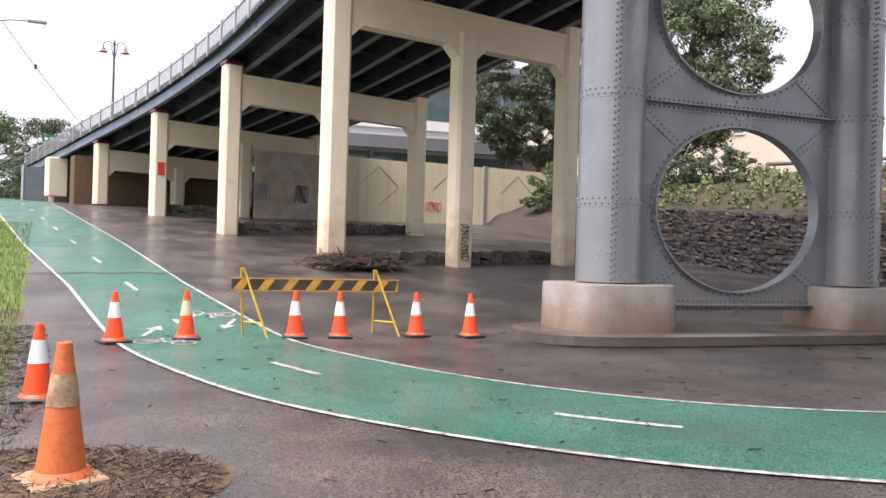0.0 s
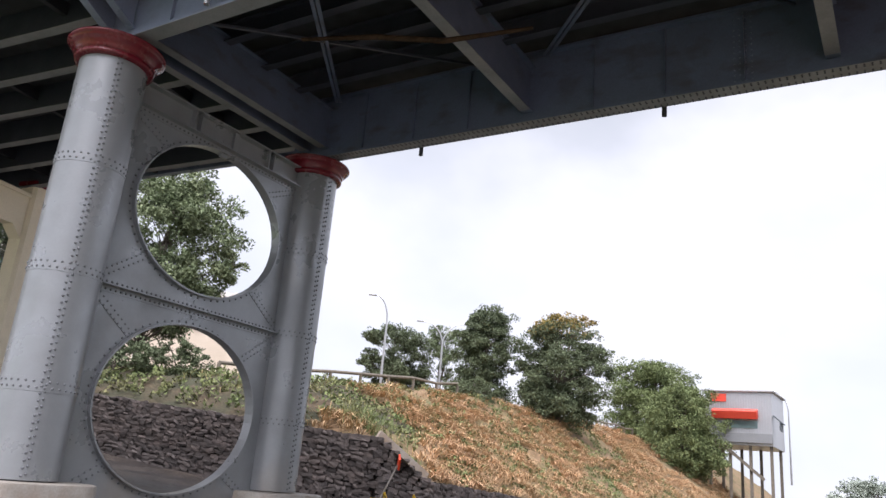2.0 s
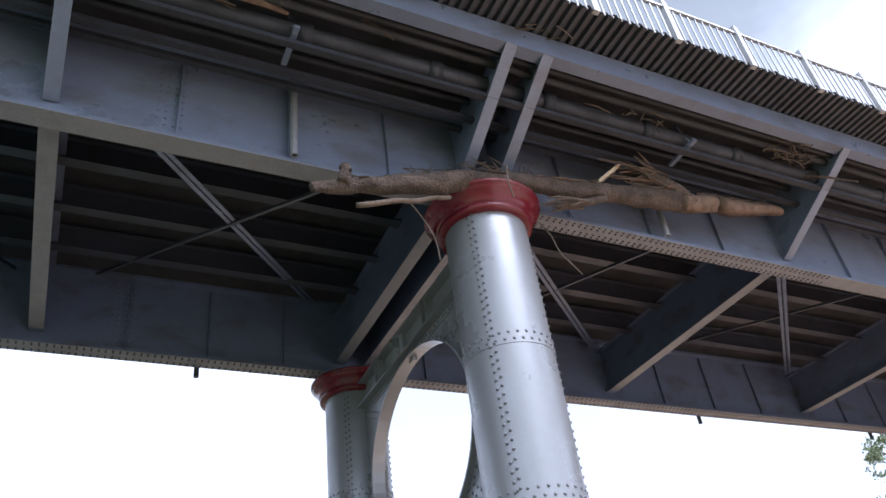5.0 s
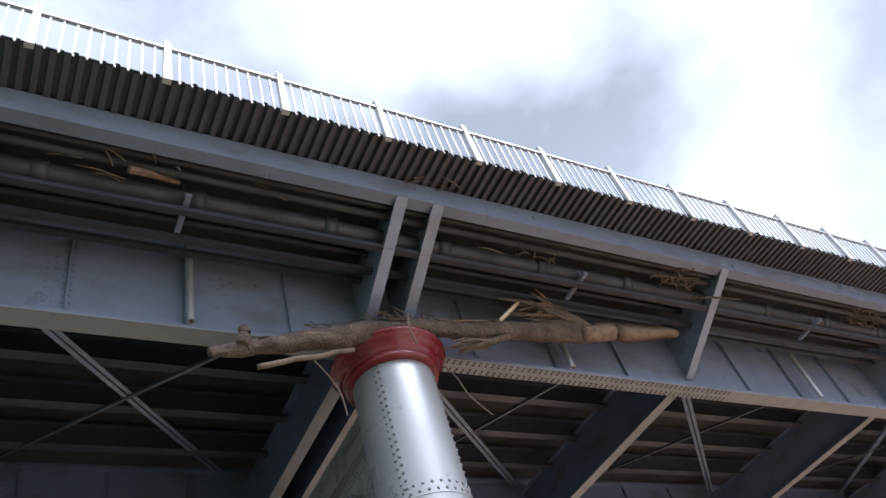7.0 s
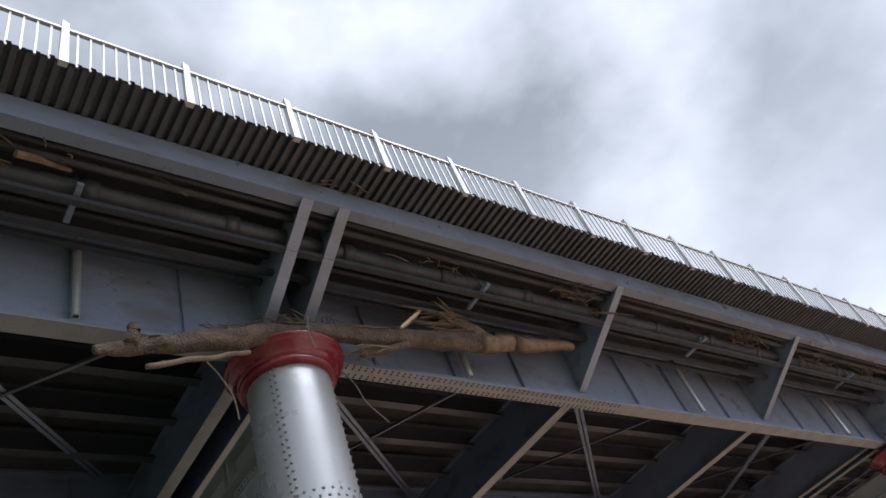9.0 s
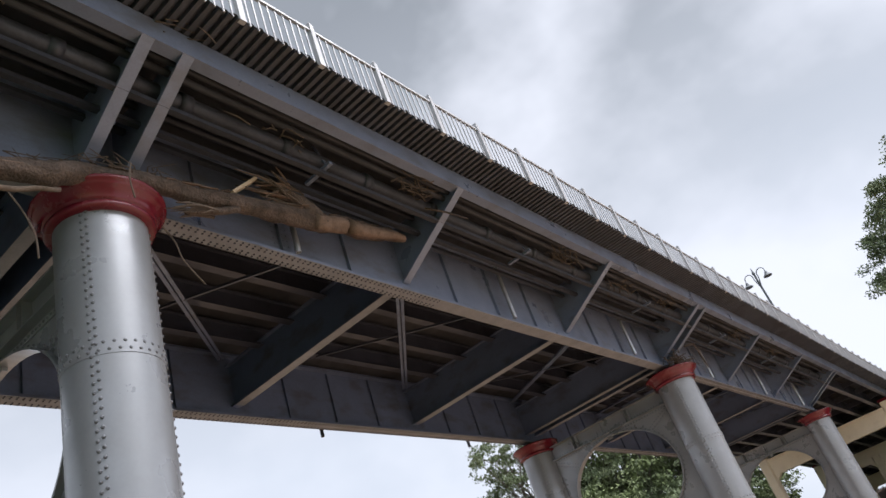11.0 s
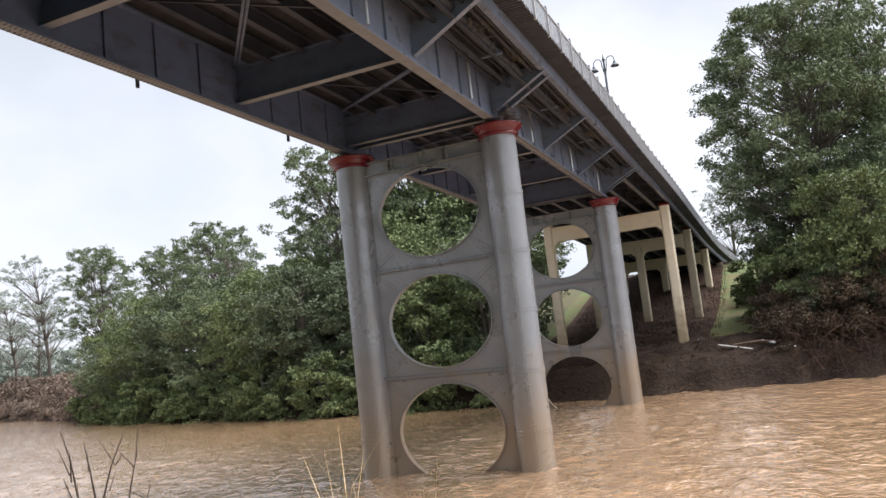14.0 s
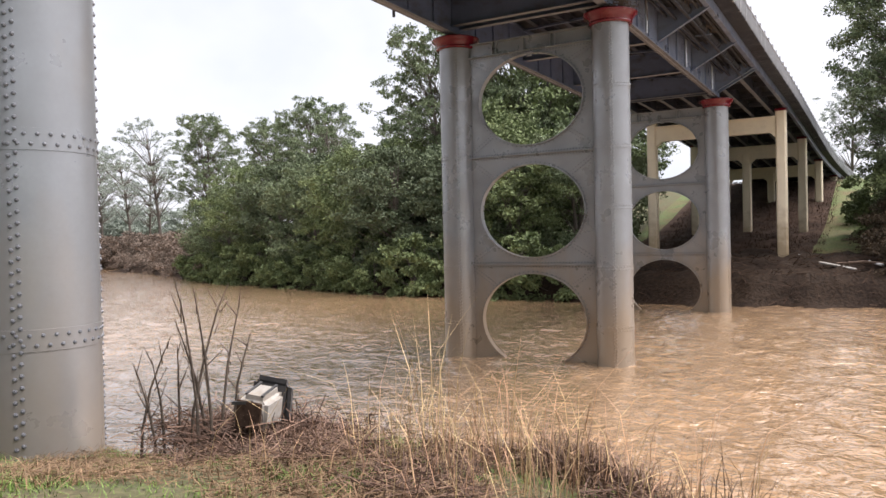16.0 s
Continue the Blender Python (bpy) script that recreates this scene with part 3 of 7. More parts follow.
def sheet(name, x0, x1, nx, y0, y1, nyy, lift, mat, label, kind="structure", wob=0.0):
    vs, fs = [], []
    for i in range(nx + 1):
        x = x0 + (x1 - x0) * i / nx
        a, b = y0(x), y1(x)
        for j in range(nyy + 1):
            t = j / nyy
            y = a + (b - a) * t
            if j in (0, nyy) and wob:
                y += wob * noise.noise(Vector((x * 0.9, j, 3)))
            vs.append((x, y, ground_z(x, y) + lift))
    fs = [(i * (nyy + 1) + j, (i + 1) * (nyy + 1) + j, (i + 1) * (nyy + 1) + j + 1, i * (nyy + 1) + j + 1) for i in range(nx) for j in range(nyy)]
    return raw(name, vs, fs, mat, label=label, smooth=True, kind=kind)


sheet("road_river_side", -13.6, -1.6, 24, lawn_line, lambda x: 95, 110, 0.020, M_ASPHALT, "wet dark asphalt of the riverside drive", wob=0.2)
sheet("road_under_bridge", -60, -13.6, 60, lawn_line, lambda x: (wall_line(x) if x > -29 else 24), 60, 0.020, M_ASPHALT, "wet dark asphalt under the bridge approach", wob=0.2)


# ---- green cycle path: a centre line and a width ----
def catmull(pts, per=10):
    out = []
    n = len(pts)
    for i in range(n - 1):
        p0, p1, p2, p3 = (np.array(pts[max(0, min(n - 1, i + k))], float) for k in (-1, 0, 1, 2))
        for k in range(per):
            t = k / per
            out.append(0.5 * (2 * p1 + (p2 - p0) * t + (2 * p0 - 5 * p1 + 4 * p2 - p3) * t * t + (3 * p1 - p0 - 3 * p2 + p3) * t ** 3))
    out.append(np.array(pts[-1], float))
    return out


PATH_MID = catmull([(-60, -12.7), (-46, -8.5), (-38.5, -6.35), (-29.4, -4.0), (-21.8, -2.05), (-16.9, -0.78), (-13.0, 0.22), (-10.4, 0.95), (-7.9, 2.00), (-6.1, 3.40), (-5.0, 4.95), (-4.35, 6.8), (-4.1, 9.5), (-4.3, 14), (-5, 22), (-5.5, 40)], 12)


def path_half(p):
    return float(np.interp(p[0], (-40, -24, -17, -11, -8, -4.5), (1.32, 1.30, 1.10, 1.16, 1.22, 1.18)))


def strip(name, pts, lo, hi, lift, mat, label="", parent=None, kind="structure"):
    """A band along a line, between two offsets to the left of the way."""
    vs, fs = [], []
    for i, p in enumerate(pts):
        d = np.array(pts[min(i + 1, len(pts) - 1)]) - np.array(pts[max(0, i - 1)])
        nrm = np.array((-d[1], d[0])) / np.hypot(*d)
        a, b = (lo(p), hi(p)) if callable(lo) else (lo, hi)
        for k in range(5):
            q = p + nrm * (a + (b - a) * k / 4)
            vs.append((q[0], q[1], ground_z(*q) + lift))
    fs = [(5 * i + k, 5 * i + 5 + k, 5 * i + 6 + k, 5 * i + 1 + k) for i in range(len(pts) - 1) for k in range(4)]
    return raw(name, vs, fs, mat, parent, label, kind=kind)


strip("cycle_path", PATH_MID, lambda p: -path_half(p), path_half, 0.028, M_GREEN, "wet green painted two-way cycle path")
for sgn in (-1, 1):
    strip("edge_line", PATH_MID, lambda p: sgn * path_half(p) - 0.032, lambda p: sgn * path_half(p) + 0.032, 0.034, M_LINE, "worn white edge line of the cycle path")
arc = np.concatenate([[0], np.cumsum([np.hypot(*(b - a)) for a, b in zip(PATH_MID, PATH_MID[1:])])])


def on_path(s):
    return np.array([np.interp(s, arc, [p[k] for p in PATH_MID]) for k in (0, 1)])


S_DASH = [s for s in arc if np.hypot(*(on_path(s) - np.array((-9.16, 1.38)))) < 0.6]
s0 = float(np.mean(S_DASH))
for k in range(-9, 5):
    a = s0 + k * 3.95
    strip("lane_dash", [on_path(a - 0.53 + 1.06 * t / 5) for t in range(6)], -0.045, 0.045, 0.034, M_LINE, "white centre dash on the cycle path")


def arrow_mark(at, turn):
    def pts(*q):
        m = pose(at[0], at[1], 0, 0, 0, turn)
        return [tuple((m @ Vector((x, y, 0))).xy) for x, y in q]
    vs = pts((-0.035, -0.4), (0.035, -0.4), (0.035, 0.1), (-0.035, 0.1), (-0.13, 0.1), (0.13, 0.1), (0, 0.42))
    raw("path_arrow", [(x, y, ground_z(x, y) + 0.036) for x, y in vs], [(0, 1, 2, 3), (4, 5, 6)], M_LINE, label="white painted direction arrow on the path", kind="structure")


def bicycle_mark(at, turn, size=1.0):
    m = pose(at[0], at[1], 0, 0, 0, turn) @ Matrix.Diagonal((size, size, 1, 1))
    vs, fs = [], []

    def line(a, b, w=0.028):
        a, b = Vector((*a, 0)), Vector((*b, 0))
        d = (b - a).normalized()
        nrm = Vector((-d.y, d.x, 0)) * w
        o = len(vs)
        for q in (a - nrm, b - nrm, b + nrm, a + nrm):
            w_ = m @ q
            vs.append((w_.x, w_.y, ground_z(w_.x, w_.y) + 0.037))
        fs.append((o, o + 1, o + 2, o + 3))
    for cx in (-0.42, 0.42):
        ring = [(cx + 0.26 * math.cos(a * math.pi / 8), 0.26 * math.sin(a * math.pi / 8)) for a in range(17)]
        for a, b in zip(ring, ring[1:]):
            line(a, b)
    for a, b in (((-0.42, 0), (-0.2, 0.42)), ((-0.2, 0.42), (0.3, 0.42)), ((0.3, 0.42), (0.42, 0)), ((-0.2, 0.42), (0.02, 0)), ((0.02, 0), (-0.42, 0)), ((0.02, 0), (0.3, 0.42)), ((0.3, 0.42), (0.28, 0.6)), ((0.28, 0.6), (0.42, 0.6)), ((-0.2, 0.42), (-0.22, 0.5)), ((-0.3, 0.5), (-0.12, 0.5))):
        line(a, b)
    raw("path_bicycle_mark", vs, fs, M_LINE, label="white painted bicycle outline on the path", kind="structure")


arrow_mark((-12.49, -0.20), 74)
arrow_mark((-13.01, 0.95), 254)
bicycle_mark((-11.56, 0.0), 74, 0.62)
bicycle_mark((-13.86, 0.67), 254, 0.62)

# a broad raised crack with mulch across the path
strip("path_joint", [np.array((-18.15 - 0.08 * math.sin(t * 1.7) - 0.04 * t, -3.0 + 3.3 * t / 12)) for t in range(13)], -0.04, 0.04, 0.040, M_MULCH, "line of flood debris across the path")


# ---- bridge: reference line along the outer fascia, curved at both ends ----
REF_CTRL = [(-58, -10.6, 5.4), (-50, -7.15, 6.05), (-42.2, -3.95, 6.65), (-35.9, -1.1, 7.38), (-28.35, 1.45, 8.05), (-20.05, 3.6, 8.86), (-12, 5.2, 9.47),
            (-4, 5.2, 9.37 - 4 * S), (14, 5.2, 9.37 + 14 * S), (30, 5.2, 9.37 + 30 * S), (40, 5.2, 9.37 + 40 * S), (51.8, 5.12, 8.85), (64.5, 5.0, 8.40), (77, 4.7, 7.64), (89, 4.1, 6.9), (101, 3.0, 6.1), (112, 1.6, 5.4)]
REF = catmull(REF_CTRL, 14)
RARC = np.concatenate([[0], np.cumsum([np.hypot(*(b - a)[:2]) for a, b in zip(REF, REF[1:])])])
RX = [p[0] for p in REF]


def ref(s):
    """Place on the fascia line at s metres along it, and the level way across the deck, away from the river park."""
    p = np.array([np.interp(s, RARC, [q[k] for q in REF]) for k in range(3)])
    a = np.array([np.interp(s - 0.5, RARC, [q[k] for q in REF]) for k in range(2)])
    b = np.array([np.interp(s + 0.5, RARC, [q[k] for q in REF]) for k in range(2)])
    d = (b - a) / np.hypot(*(b - a))
    return p, np.array((-d[1], d[0])), d


def s_at(x):
    return float(np.interp(x, RX, RARC))


def overhang(x):
    """How far the footway reaches out past the fascia: less on the landward approach."""
    return float(np.interp(x, (-27, -13), (0.35, 1.0)))


def sweep(name, s0, s1, step, corners, mat, parent, label="", smooth=False, kind=""):
    """A closed section, corners (offset across, height), drawn along the bridge line."""
    k = max(1, round((s1 - s0) / step))
    vs, fs, n = [], [], len(corners)
    for i in range(k + 1):
        p, nrm, d = ref(s0 + (s1 - s0) * i / k)
        for o, h in corners:
            q = o * overhang(p[0]) if o < -0.03 else o
            vs.append((p[0] + nrm[0] * q, p[1] + nrm[1] * q, p[2] + h))
    for i in range(k):
        for c in range(n):
            fs.append((i * n + c, i * n + (c + 1) % n, (i + 1) * n + (c + 1) % n, (i + 1) * n + c))
    fs += [tuple(range(n))[::-1], tuple(range(k * n, k * n + n))]
    return raw(name, vs, fs, mat, parent, label, smooth, kind)


SE = s_at(104)
S_L, S_R = s_at(-55), SE
S_A, S_D = s_at(-12.0), s_at(39.9)
DECK_W = 9.0           # fascia to fascia

bridge = thing("bridge_superstructure", "long grey riveted steel bridge deck on girders", "bridge")
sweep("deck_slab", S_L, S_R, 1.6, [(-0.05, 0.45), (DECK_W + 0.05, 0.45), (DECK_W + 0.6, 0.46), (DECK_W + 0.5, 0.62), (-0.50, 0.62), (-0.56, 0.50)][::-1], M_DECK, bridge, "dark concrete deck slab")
sweep("fascia_beam", S_L, S_R, 1.6, [(0.0, 0.0), (0.17, 0.0), (0.17, 0.025), (0.025, 0.025), (0.025, 0.35), (0.17, 0.35), (0.17, 0.38), (-0.015, 0.38), (-0.015, 0.0)][::-1], M_GIRDER, bridge, "grey steel channel along the deck edge")
sweep("fascia_beam", S_L, S_R, 1.6, [(DECK_W - 0.16, 0.0), (DECK_W, 0.0), (DECK_W, 0.38), (DECK_W - 0.16, 0.38)][::-1], M_GIRDER, bridge, "grey steel channel along the deck edge")

# troughed steel soffit of the footway, outside the fascia: open ends along the outer edge
BAY = 1.405
S_P0 = s_at(1.10)
rv, rf = [], []
PITCH = BAY / 10
TROUGH = ((0.0, 0.435), (0.052, 0.435), (0.064, 0.372), (0.129, 0.372))
n0, n1 = int((s_at(-30) - S_P0) / PITCH), int((s_at(75) - S_P0) / PITCH)
for k in range(n0, n1):
    p, nrm, d = ref(S_P0 + k * PITCH)
    w = overhang(p[0])
    for along, h in TROUGH:
        for off in (-0.012, -0.60 - 0.012 * ((k * 7) % 3)):
            rv.append((p[0] + nrm[0] * off * w + d[0] * along, p[1] + nrm[1] * off * w + d[1] * along, p[2] + h))
m_ = len(rv) // 2
rf = [(2 * i, 2 * i + 1, 2 * i + 3, 2 * i + 2) for i in range(m_ - 1)]
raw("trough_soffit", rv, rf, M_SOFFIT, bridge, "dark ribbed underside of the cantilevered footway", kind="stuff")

# longitudinal stringers, deck shade in their colour: straight spans and both approaches
for k in range(7):
    off = 0.9 + k * 1.2
    for a, b, name in ((S_L, S_A, "stringer"), (S_D, S_R, "stringer")):
        h = -0.22
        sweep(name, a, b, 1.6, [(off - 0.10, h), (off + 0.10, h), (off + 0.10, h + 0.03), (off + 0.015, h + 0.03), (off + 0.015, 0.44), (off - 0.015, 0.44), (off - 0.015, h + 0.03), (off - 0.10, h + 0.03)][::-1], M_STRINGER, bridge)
        # added strip that paints the lit flange underside in a paler grey
        sweep("flange_plate", a, b, 1.6, [(off - 0.105, h - 0.014), (off + 0.105, h - 0.014), (off + 0.105, h - 0.002), (off - 0.105, h - 0.002)][::-1], M_SILT_LIT, bridge, "underside of a stringer with its light painted in")
for y in (8.0, 9.05, 10.1, 11.15):
    bm = bmesh.new()
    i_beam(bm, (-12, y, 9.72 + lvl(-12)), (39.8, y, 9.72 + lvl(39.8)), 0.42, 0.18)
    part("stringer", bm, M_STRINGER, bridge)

GB = 8.20              # underside of the main girders
NODES = (-11.59, -6.2, -0.85, 4.57, 10.56, 16.57, 22.55, 28.1, 33.7, 39.26)
for y, nm in ((YN, "near"), (YF, "far")):
    bm = bmesh.new()
    a, b = (-12.3, y), (40.0, y)
    za, zb = lvl(a[0]), lvl(b[0])
    gb = 8.155 if y == YN else 8.18
    i_beam(bm, (a[0], y, 9.705 + za), (b[0], y, 9.705 + zb), 9.705 - gb, 0.29 if y == YN else 0.32, 0.05, 0.025)
    # far girder takes the shaded paint: the shade on its inner face
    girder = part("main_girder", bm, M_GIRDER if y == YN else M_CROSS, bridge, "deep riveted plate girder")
    side = -1 if y == YN else 1
    bm = bmesh.new()
    beam(bm, (a[0], y, gb - 0.007 + za), (b[0], y, gb - 0.007 + zb), 0.295 if y == YN else 0.325, 0.012)
    part("cover_plate", bm, M_SILT_LIT, girder, "silt-dusted riveted bottom flange")
    stiff_bm = boxes(((0, 0.042, 0), (0.016, 0.06, 1.38)))
    stiff_me = bpy.data.meshes.new("web_stiffener")
    stiff_bm.to_mesh(stiff_me)
    stiff_bm.free()
    stiff_me.materials.append(M_GIRDER if y == YN else M_CROSS)
    for sd in (-1, 1):
        for x0, x1 in zip(NODES, NODES[1:]):
            for q in (1, 2, 3):
                x = x0 + (x1 - x0) * q / 4
                ob = new("web_stiffener", stiff_me)
                ob.parent = girder
                ob.matrix_basis = pose(x, y, (GB + 9.7) / 2 + lvl(x), 0, 0, 0 if sd > 0 else 180)
    spots = []
    x = -12.2
    while x < 39.8:
        if y == YN and not (4.9 < x < 11.4 or x > 24):
            x += 0.11
            continue
        for dy in ((-0.115, -0.06, 0.06, 0.115) if y == YN else (-0.13, -0.075, 0.075, 0.13)):
            spots.append(((x, y + dy, gb - 0.013 + lvl(x)), (0, 0, -1)))
        x += 0.11
    # shading of the rivet heads comes from the dark stringer colour
    vs, fs = rivets(spots, 0.019)
    raw("flange_rivets", vs, fs, M_STRINGER, girder, "rows of round rivet heads", kind="stuff")
    # splice plates on the web with rivets
    spots = []
    for x in (-2.21, 0.41, 7.6, 19.6, 26, 32):
        for dx in (-0.14, -0.05, 0.05, 0.14):
            for dz in range(12):
                spots.append(((x + dx, y - 0.014, GB + 0.12 + dz * 0.11 + lvl(x)), (0, -1, 0)))
    vs, fs = rivets(spots, 0.018)
    raw("splice_rivets", vs, fs, M_GIRDER, girder, "rows of round rivet heads", kind="stuff")

# cross girders, footway brackets
X_CROSS = [-6.2, -0.85, 10.56, 16.57, 28.1, 33.7]
TWINS = [X_PIERS[k] + d for k in "ABCD" for d in (-0.28, 0.28)]
for x in X_CROSS + TWINS:
    z = lvl(x)
    bm = bmesh.new()
    twin = x in TWINS
    i_beam(bm, (x, YN + 0.03, 9.43 + z), (x, YF - 0.03, 9.43 + z), 1.0, 0.20 if twin else 0.22)
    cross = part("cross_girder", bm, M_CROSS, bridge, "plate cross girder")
    bm = bmesh.new()
    beam(bm, (x, YN + 0.16, 8.423 + z), (x, YF - 0.17, 8.423 + z), 0.205 if twin else 0.225, 0.012)
    part("cover_plate", bm, M_SILT_LIT, cross, "silt-dusted bottom flange")
    bm = bmesh.new()
    lo, hi = (YN - 0.03, GB + 0.22 + z), (5.24, 9.40 + z)
    vs = [bm.verts.new((x + h, yy, zz)) for h in (-0.012, 0.012) for yy, zz in ((lo[0], lo[1]), (hi[0], hi[1]), (hi[0], 9.60 + z), (lo[0], 9.60 + z))]
    for f in ((0, 1, 2, 3), (7, 6, 5, 4), (0, 4, 5, 1), (1, 5, 6, 2), (2, 6, 7, 3), (3, 7, 4, 0)):
        bm.faces.new([vs[i] for i in f])
    beam(bm, (x, lo[0], lo[1] - 0.01), (x, hi[0] - 0.05, hi[1] - 0.01), 0.17, 0.03)
    part("footway_bracket", bm, M_GIRDER, bridge, "tapered steel footway bracket")
    bm = bmesh.new()
    vs = [bm.verts.new((x + h, yy, zz)) for h in (-0.012, 0.012) for yy, zz in ((YF + .03, lo[1]), (14.1, hi[1]), (14.1, 9.60 + z), (YF + .03, 9.60 + z))]
    for f in ((0, 1, 2, 3), (7, 6, 5, 4), (0, 4, 5, 1), (1, 5, 6, 2), (2, 6, 7, 3), (3, 7, 4, 0)):
        bm.faces.new([vs[i] for i in f])
    part("footway_bracket", bm, M_GIRDER, bridge, "tapered steel footway bracket")

# wind bracing: in each bay a pair of angles and a thin rod, rising from the near flange to the far girder
for xa, xb, zb, pair in ((-1.95, -5.8, 9.6, True), (-4.0, -1.35, 9.5, False), (0.33, 3.72, 9.6, True), (2.55, -0.11, 9.6, False), (5.0, 10.28, 9.42, True), (7.70, 7.1, 9.5, False),
                         (10.42, 16.44, 9.32, True), (12.6, 12.05, 9.5, False), (16.7, 21.9, 9.35, True), (18.8, 18.2, 9.4, False), (23.0, 27.8, 9.3, True), (25.0, 24.5, 9.3, False), (28.4, 33.4, 9.3, True), (34.0, 38.8, 9.3, True), (-7.3, -11.0, 9.6, True), (-9.6, -7.0, 9.6, False)):
    a, b = Vector((xa, YN + 0.10, 8.17 + lvl(xa))), Vector((xb, YF - 0.16, zb))
    u, _ = ring_frame(a, b)
    bm = bmesh.new()
    if pair:
        for sd in (-1, 1):
            beam(bm, a + u * sd * 0.045, b + u * sd * 0.045, 0.062, 0.012)
            beam(bm, a + u * sd * 0.018 + Vector((0, 0, 0.035)), b + u * sd * 0.018 + Vector((0, 0, 0.035)), 0.012, 0.07)
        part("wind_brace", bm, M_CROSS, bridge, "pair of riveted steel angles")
    else:
        beam(bm, a, b, 0.05, 0.045)
        part("tie_rod", bm, M_STRINGER, bridge, "thin dark tie bar")

# drain pipes through the deck
for x in (-8.8, -3.6, 1.73, 13.2, 19.15, 25.1, 31.1, 36.2):
    bm = bmesh.new()
    tube(bm, [(x, YF + 0.20, 9.5), (x, YF + 0.20, 8.0 + lvl(x))], 0.045, 10)
    part("drain_pipe", bm, M_PIPE, bridge, "short round drain pipe")
for x in (-9.2, -3.69, 1.88, 7.74, 13.9, 19.92, 25.9, 31.8, 37.2):
    bm = bmesh.new()
    lathe(bm, [(0.034, 8.30), (0.034, 8.205), (0.048, 8.205), (0.048, 9.55)], (x, YN - 0.20, lvl(x)), 14)
    part("drain_pipe", bm, M_GALV, bridge, "bare galvanised drain pipe", smooth=True).data.set_sharp_from_angle(angle=radians(40))

# service pipes between the girder and the fascia
for y, z, r, mat, lab in ((5.95, 9.36, 0.13, M_PIPE, "brown service main with couplings"), (5.62, 9.42, 0.05, M_DECK, "thin service conduit"), (5.48, 9.46, 0.04, M_DECK, "thin service conduit"), (6.40, 9.50, 0.05, M_PIPE, "thin service conduit")):
    bm = bmesh.new()
    tube(bm, [(-12 + 4 * k, y, z + lvl(-12 + 4 * k)) for k in range(14)], r, 12)
    if r > 0.1:
        x = -10.5
        while x < 39:
            tube(bm, [(x - 0.09, y, z + lvl(x)), (x + 0.09, y, z + lvl(x))], r + 0.028, 12)
            x += 1.75
    part("service_pipe", bm, mat, bridge, lab, smooth=True)
for x in [-9, -3.2, 1.6, 7.7, 13.5, 19.6, 25.5, 31]:
    bm = bmesh.new()
    beam(bm, (x, 5.95, 9.7 + lvl(x)), (x, 5.78, 9.14 + lvl(x)), 0.06, 0.02)
    beam(bm, (x, 5.70, 9.17 + lvl(x)), (x, 6.3, 9.17 + lvl(x)), 0.07, 0.05)
    part("pipe_hanger", bm, M_GIRDER, bridge)
for y, z in ((5.88, 9.06), (6.38, 9.13), (6.72, 9.28)):
    bm = bmesh.new()
    beam(bm, (-12, y, z + lvl(-12)), (39.8, y, z + lvl(39.8)), 0.09, 0.07)
    part("service_rail", bm, M_PIPE, bridge)

# cross beams of the approaches
for s in [S_A - 1.4 - 3.1 * k for k in range(13)] + [S_D + 1.4 + 3.1 * k for k in range(16)]:
    p, nrm, d = ref(s)
    bm = bmesh.new()
    a, b = p[:2] + nrm * 0.1, p[:2] + nrm * (DECK_W - 0.1)
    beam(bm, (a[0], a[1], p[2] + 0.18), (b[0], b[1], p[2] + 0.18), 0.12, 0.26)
    part("cross_beam", bm, M_SHADESTEEL, bridge)

# ---- railing: one thing with a post, rails and bars for each bay ----
railing = thing("bridge_railing", "grey painted steel railing with square posts and bars", "railing")
RAIL_Z = 0.39


def rail_point(s, off=-0.60, z=0.0):
    p, nrm, d = ref(s)
    off *= overhang(p[0])
    return Vector((p[0] + nrm[0] * off, p[1] + nrm[1] * off, p[2] + RAIL_Z + z))


post_bm = boxes(((0, 0, 0.44), (0.10, 0.075, 0.92)))
for v in post_bm.verts:
    if v.co.z > 0.8:
        v.co.x *= 0.75
        if v.co.x > 0:
            v.co.z -= 0.05
post_me = bpy.data.meshes.new("post")
post_bm.to_mesh(post_me)
post_bm.free()
post_me.materials.append(M_RAIL)
bar_bm = boxes(((0, 0, 0.36), (0.024, 0.018, 0.74)))
bar_me = bpy.data.meshes.new("bar")
bar_bm.to_mesh(bar_me)
bar_bm.free()
bar_me.materials.append(M_RAIL)
k0, k1 = int((S_L + 1 - S_P0) / BAY), int((S_R - 1 - S_P0) / BAY)
jv, jf = [], []
for k in range(k0, k1):
    s = S_P0 + k * BAY
    a, b = rail_point(s), rail_point(s + BAY)
    ang = math.atan2(b.y - a.y, b.x - a.x)
    ob = new("post", post_me)
    ob.parent = railing
    ob.matrix_basis = Matrix.Translation(a) @ Matrix.Rotation(ang, 4, 'Z')
    bm = bmesh.new()
    up = Vector((0, 0, 1))
    beam(bm, a + up * 0.74, b + up * 0.74, 0.05, 0.042)
    part("top_rail", bm, M_RAIL, railing)
    near = -3 < a.x < 17
    for q in range(1, 10):
        c = a + (b - a) * (q / 10)
        m = Matrix.Translation(c) @ Matrix.Rotation(ang, 4, 'Z')
        if near:
            ob = new("bar", bar_me)
            ob.parent = railing
            ob.matrix_basis = m
        else:
            o = len(jv)
            jv += [m @ v.co for v in bar_me.vertices]
            jf += [tuple(o + i for i in f.vertices) for f in bar_me.polygons]
raw("bar", jv, jf, M_RAIL, railing, "close set upright bars", kind="stuff")


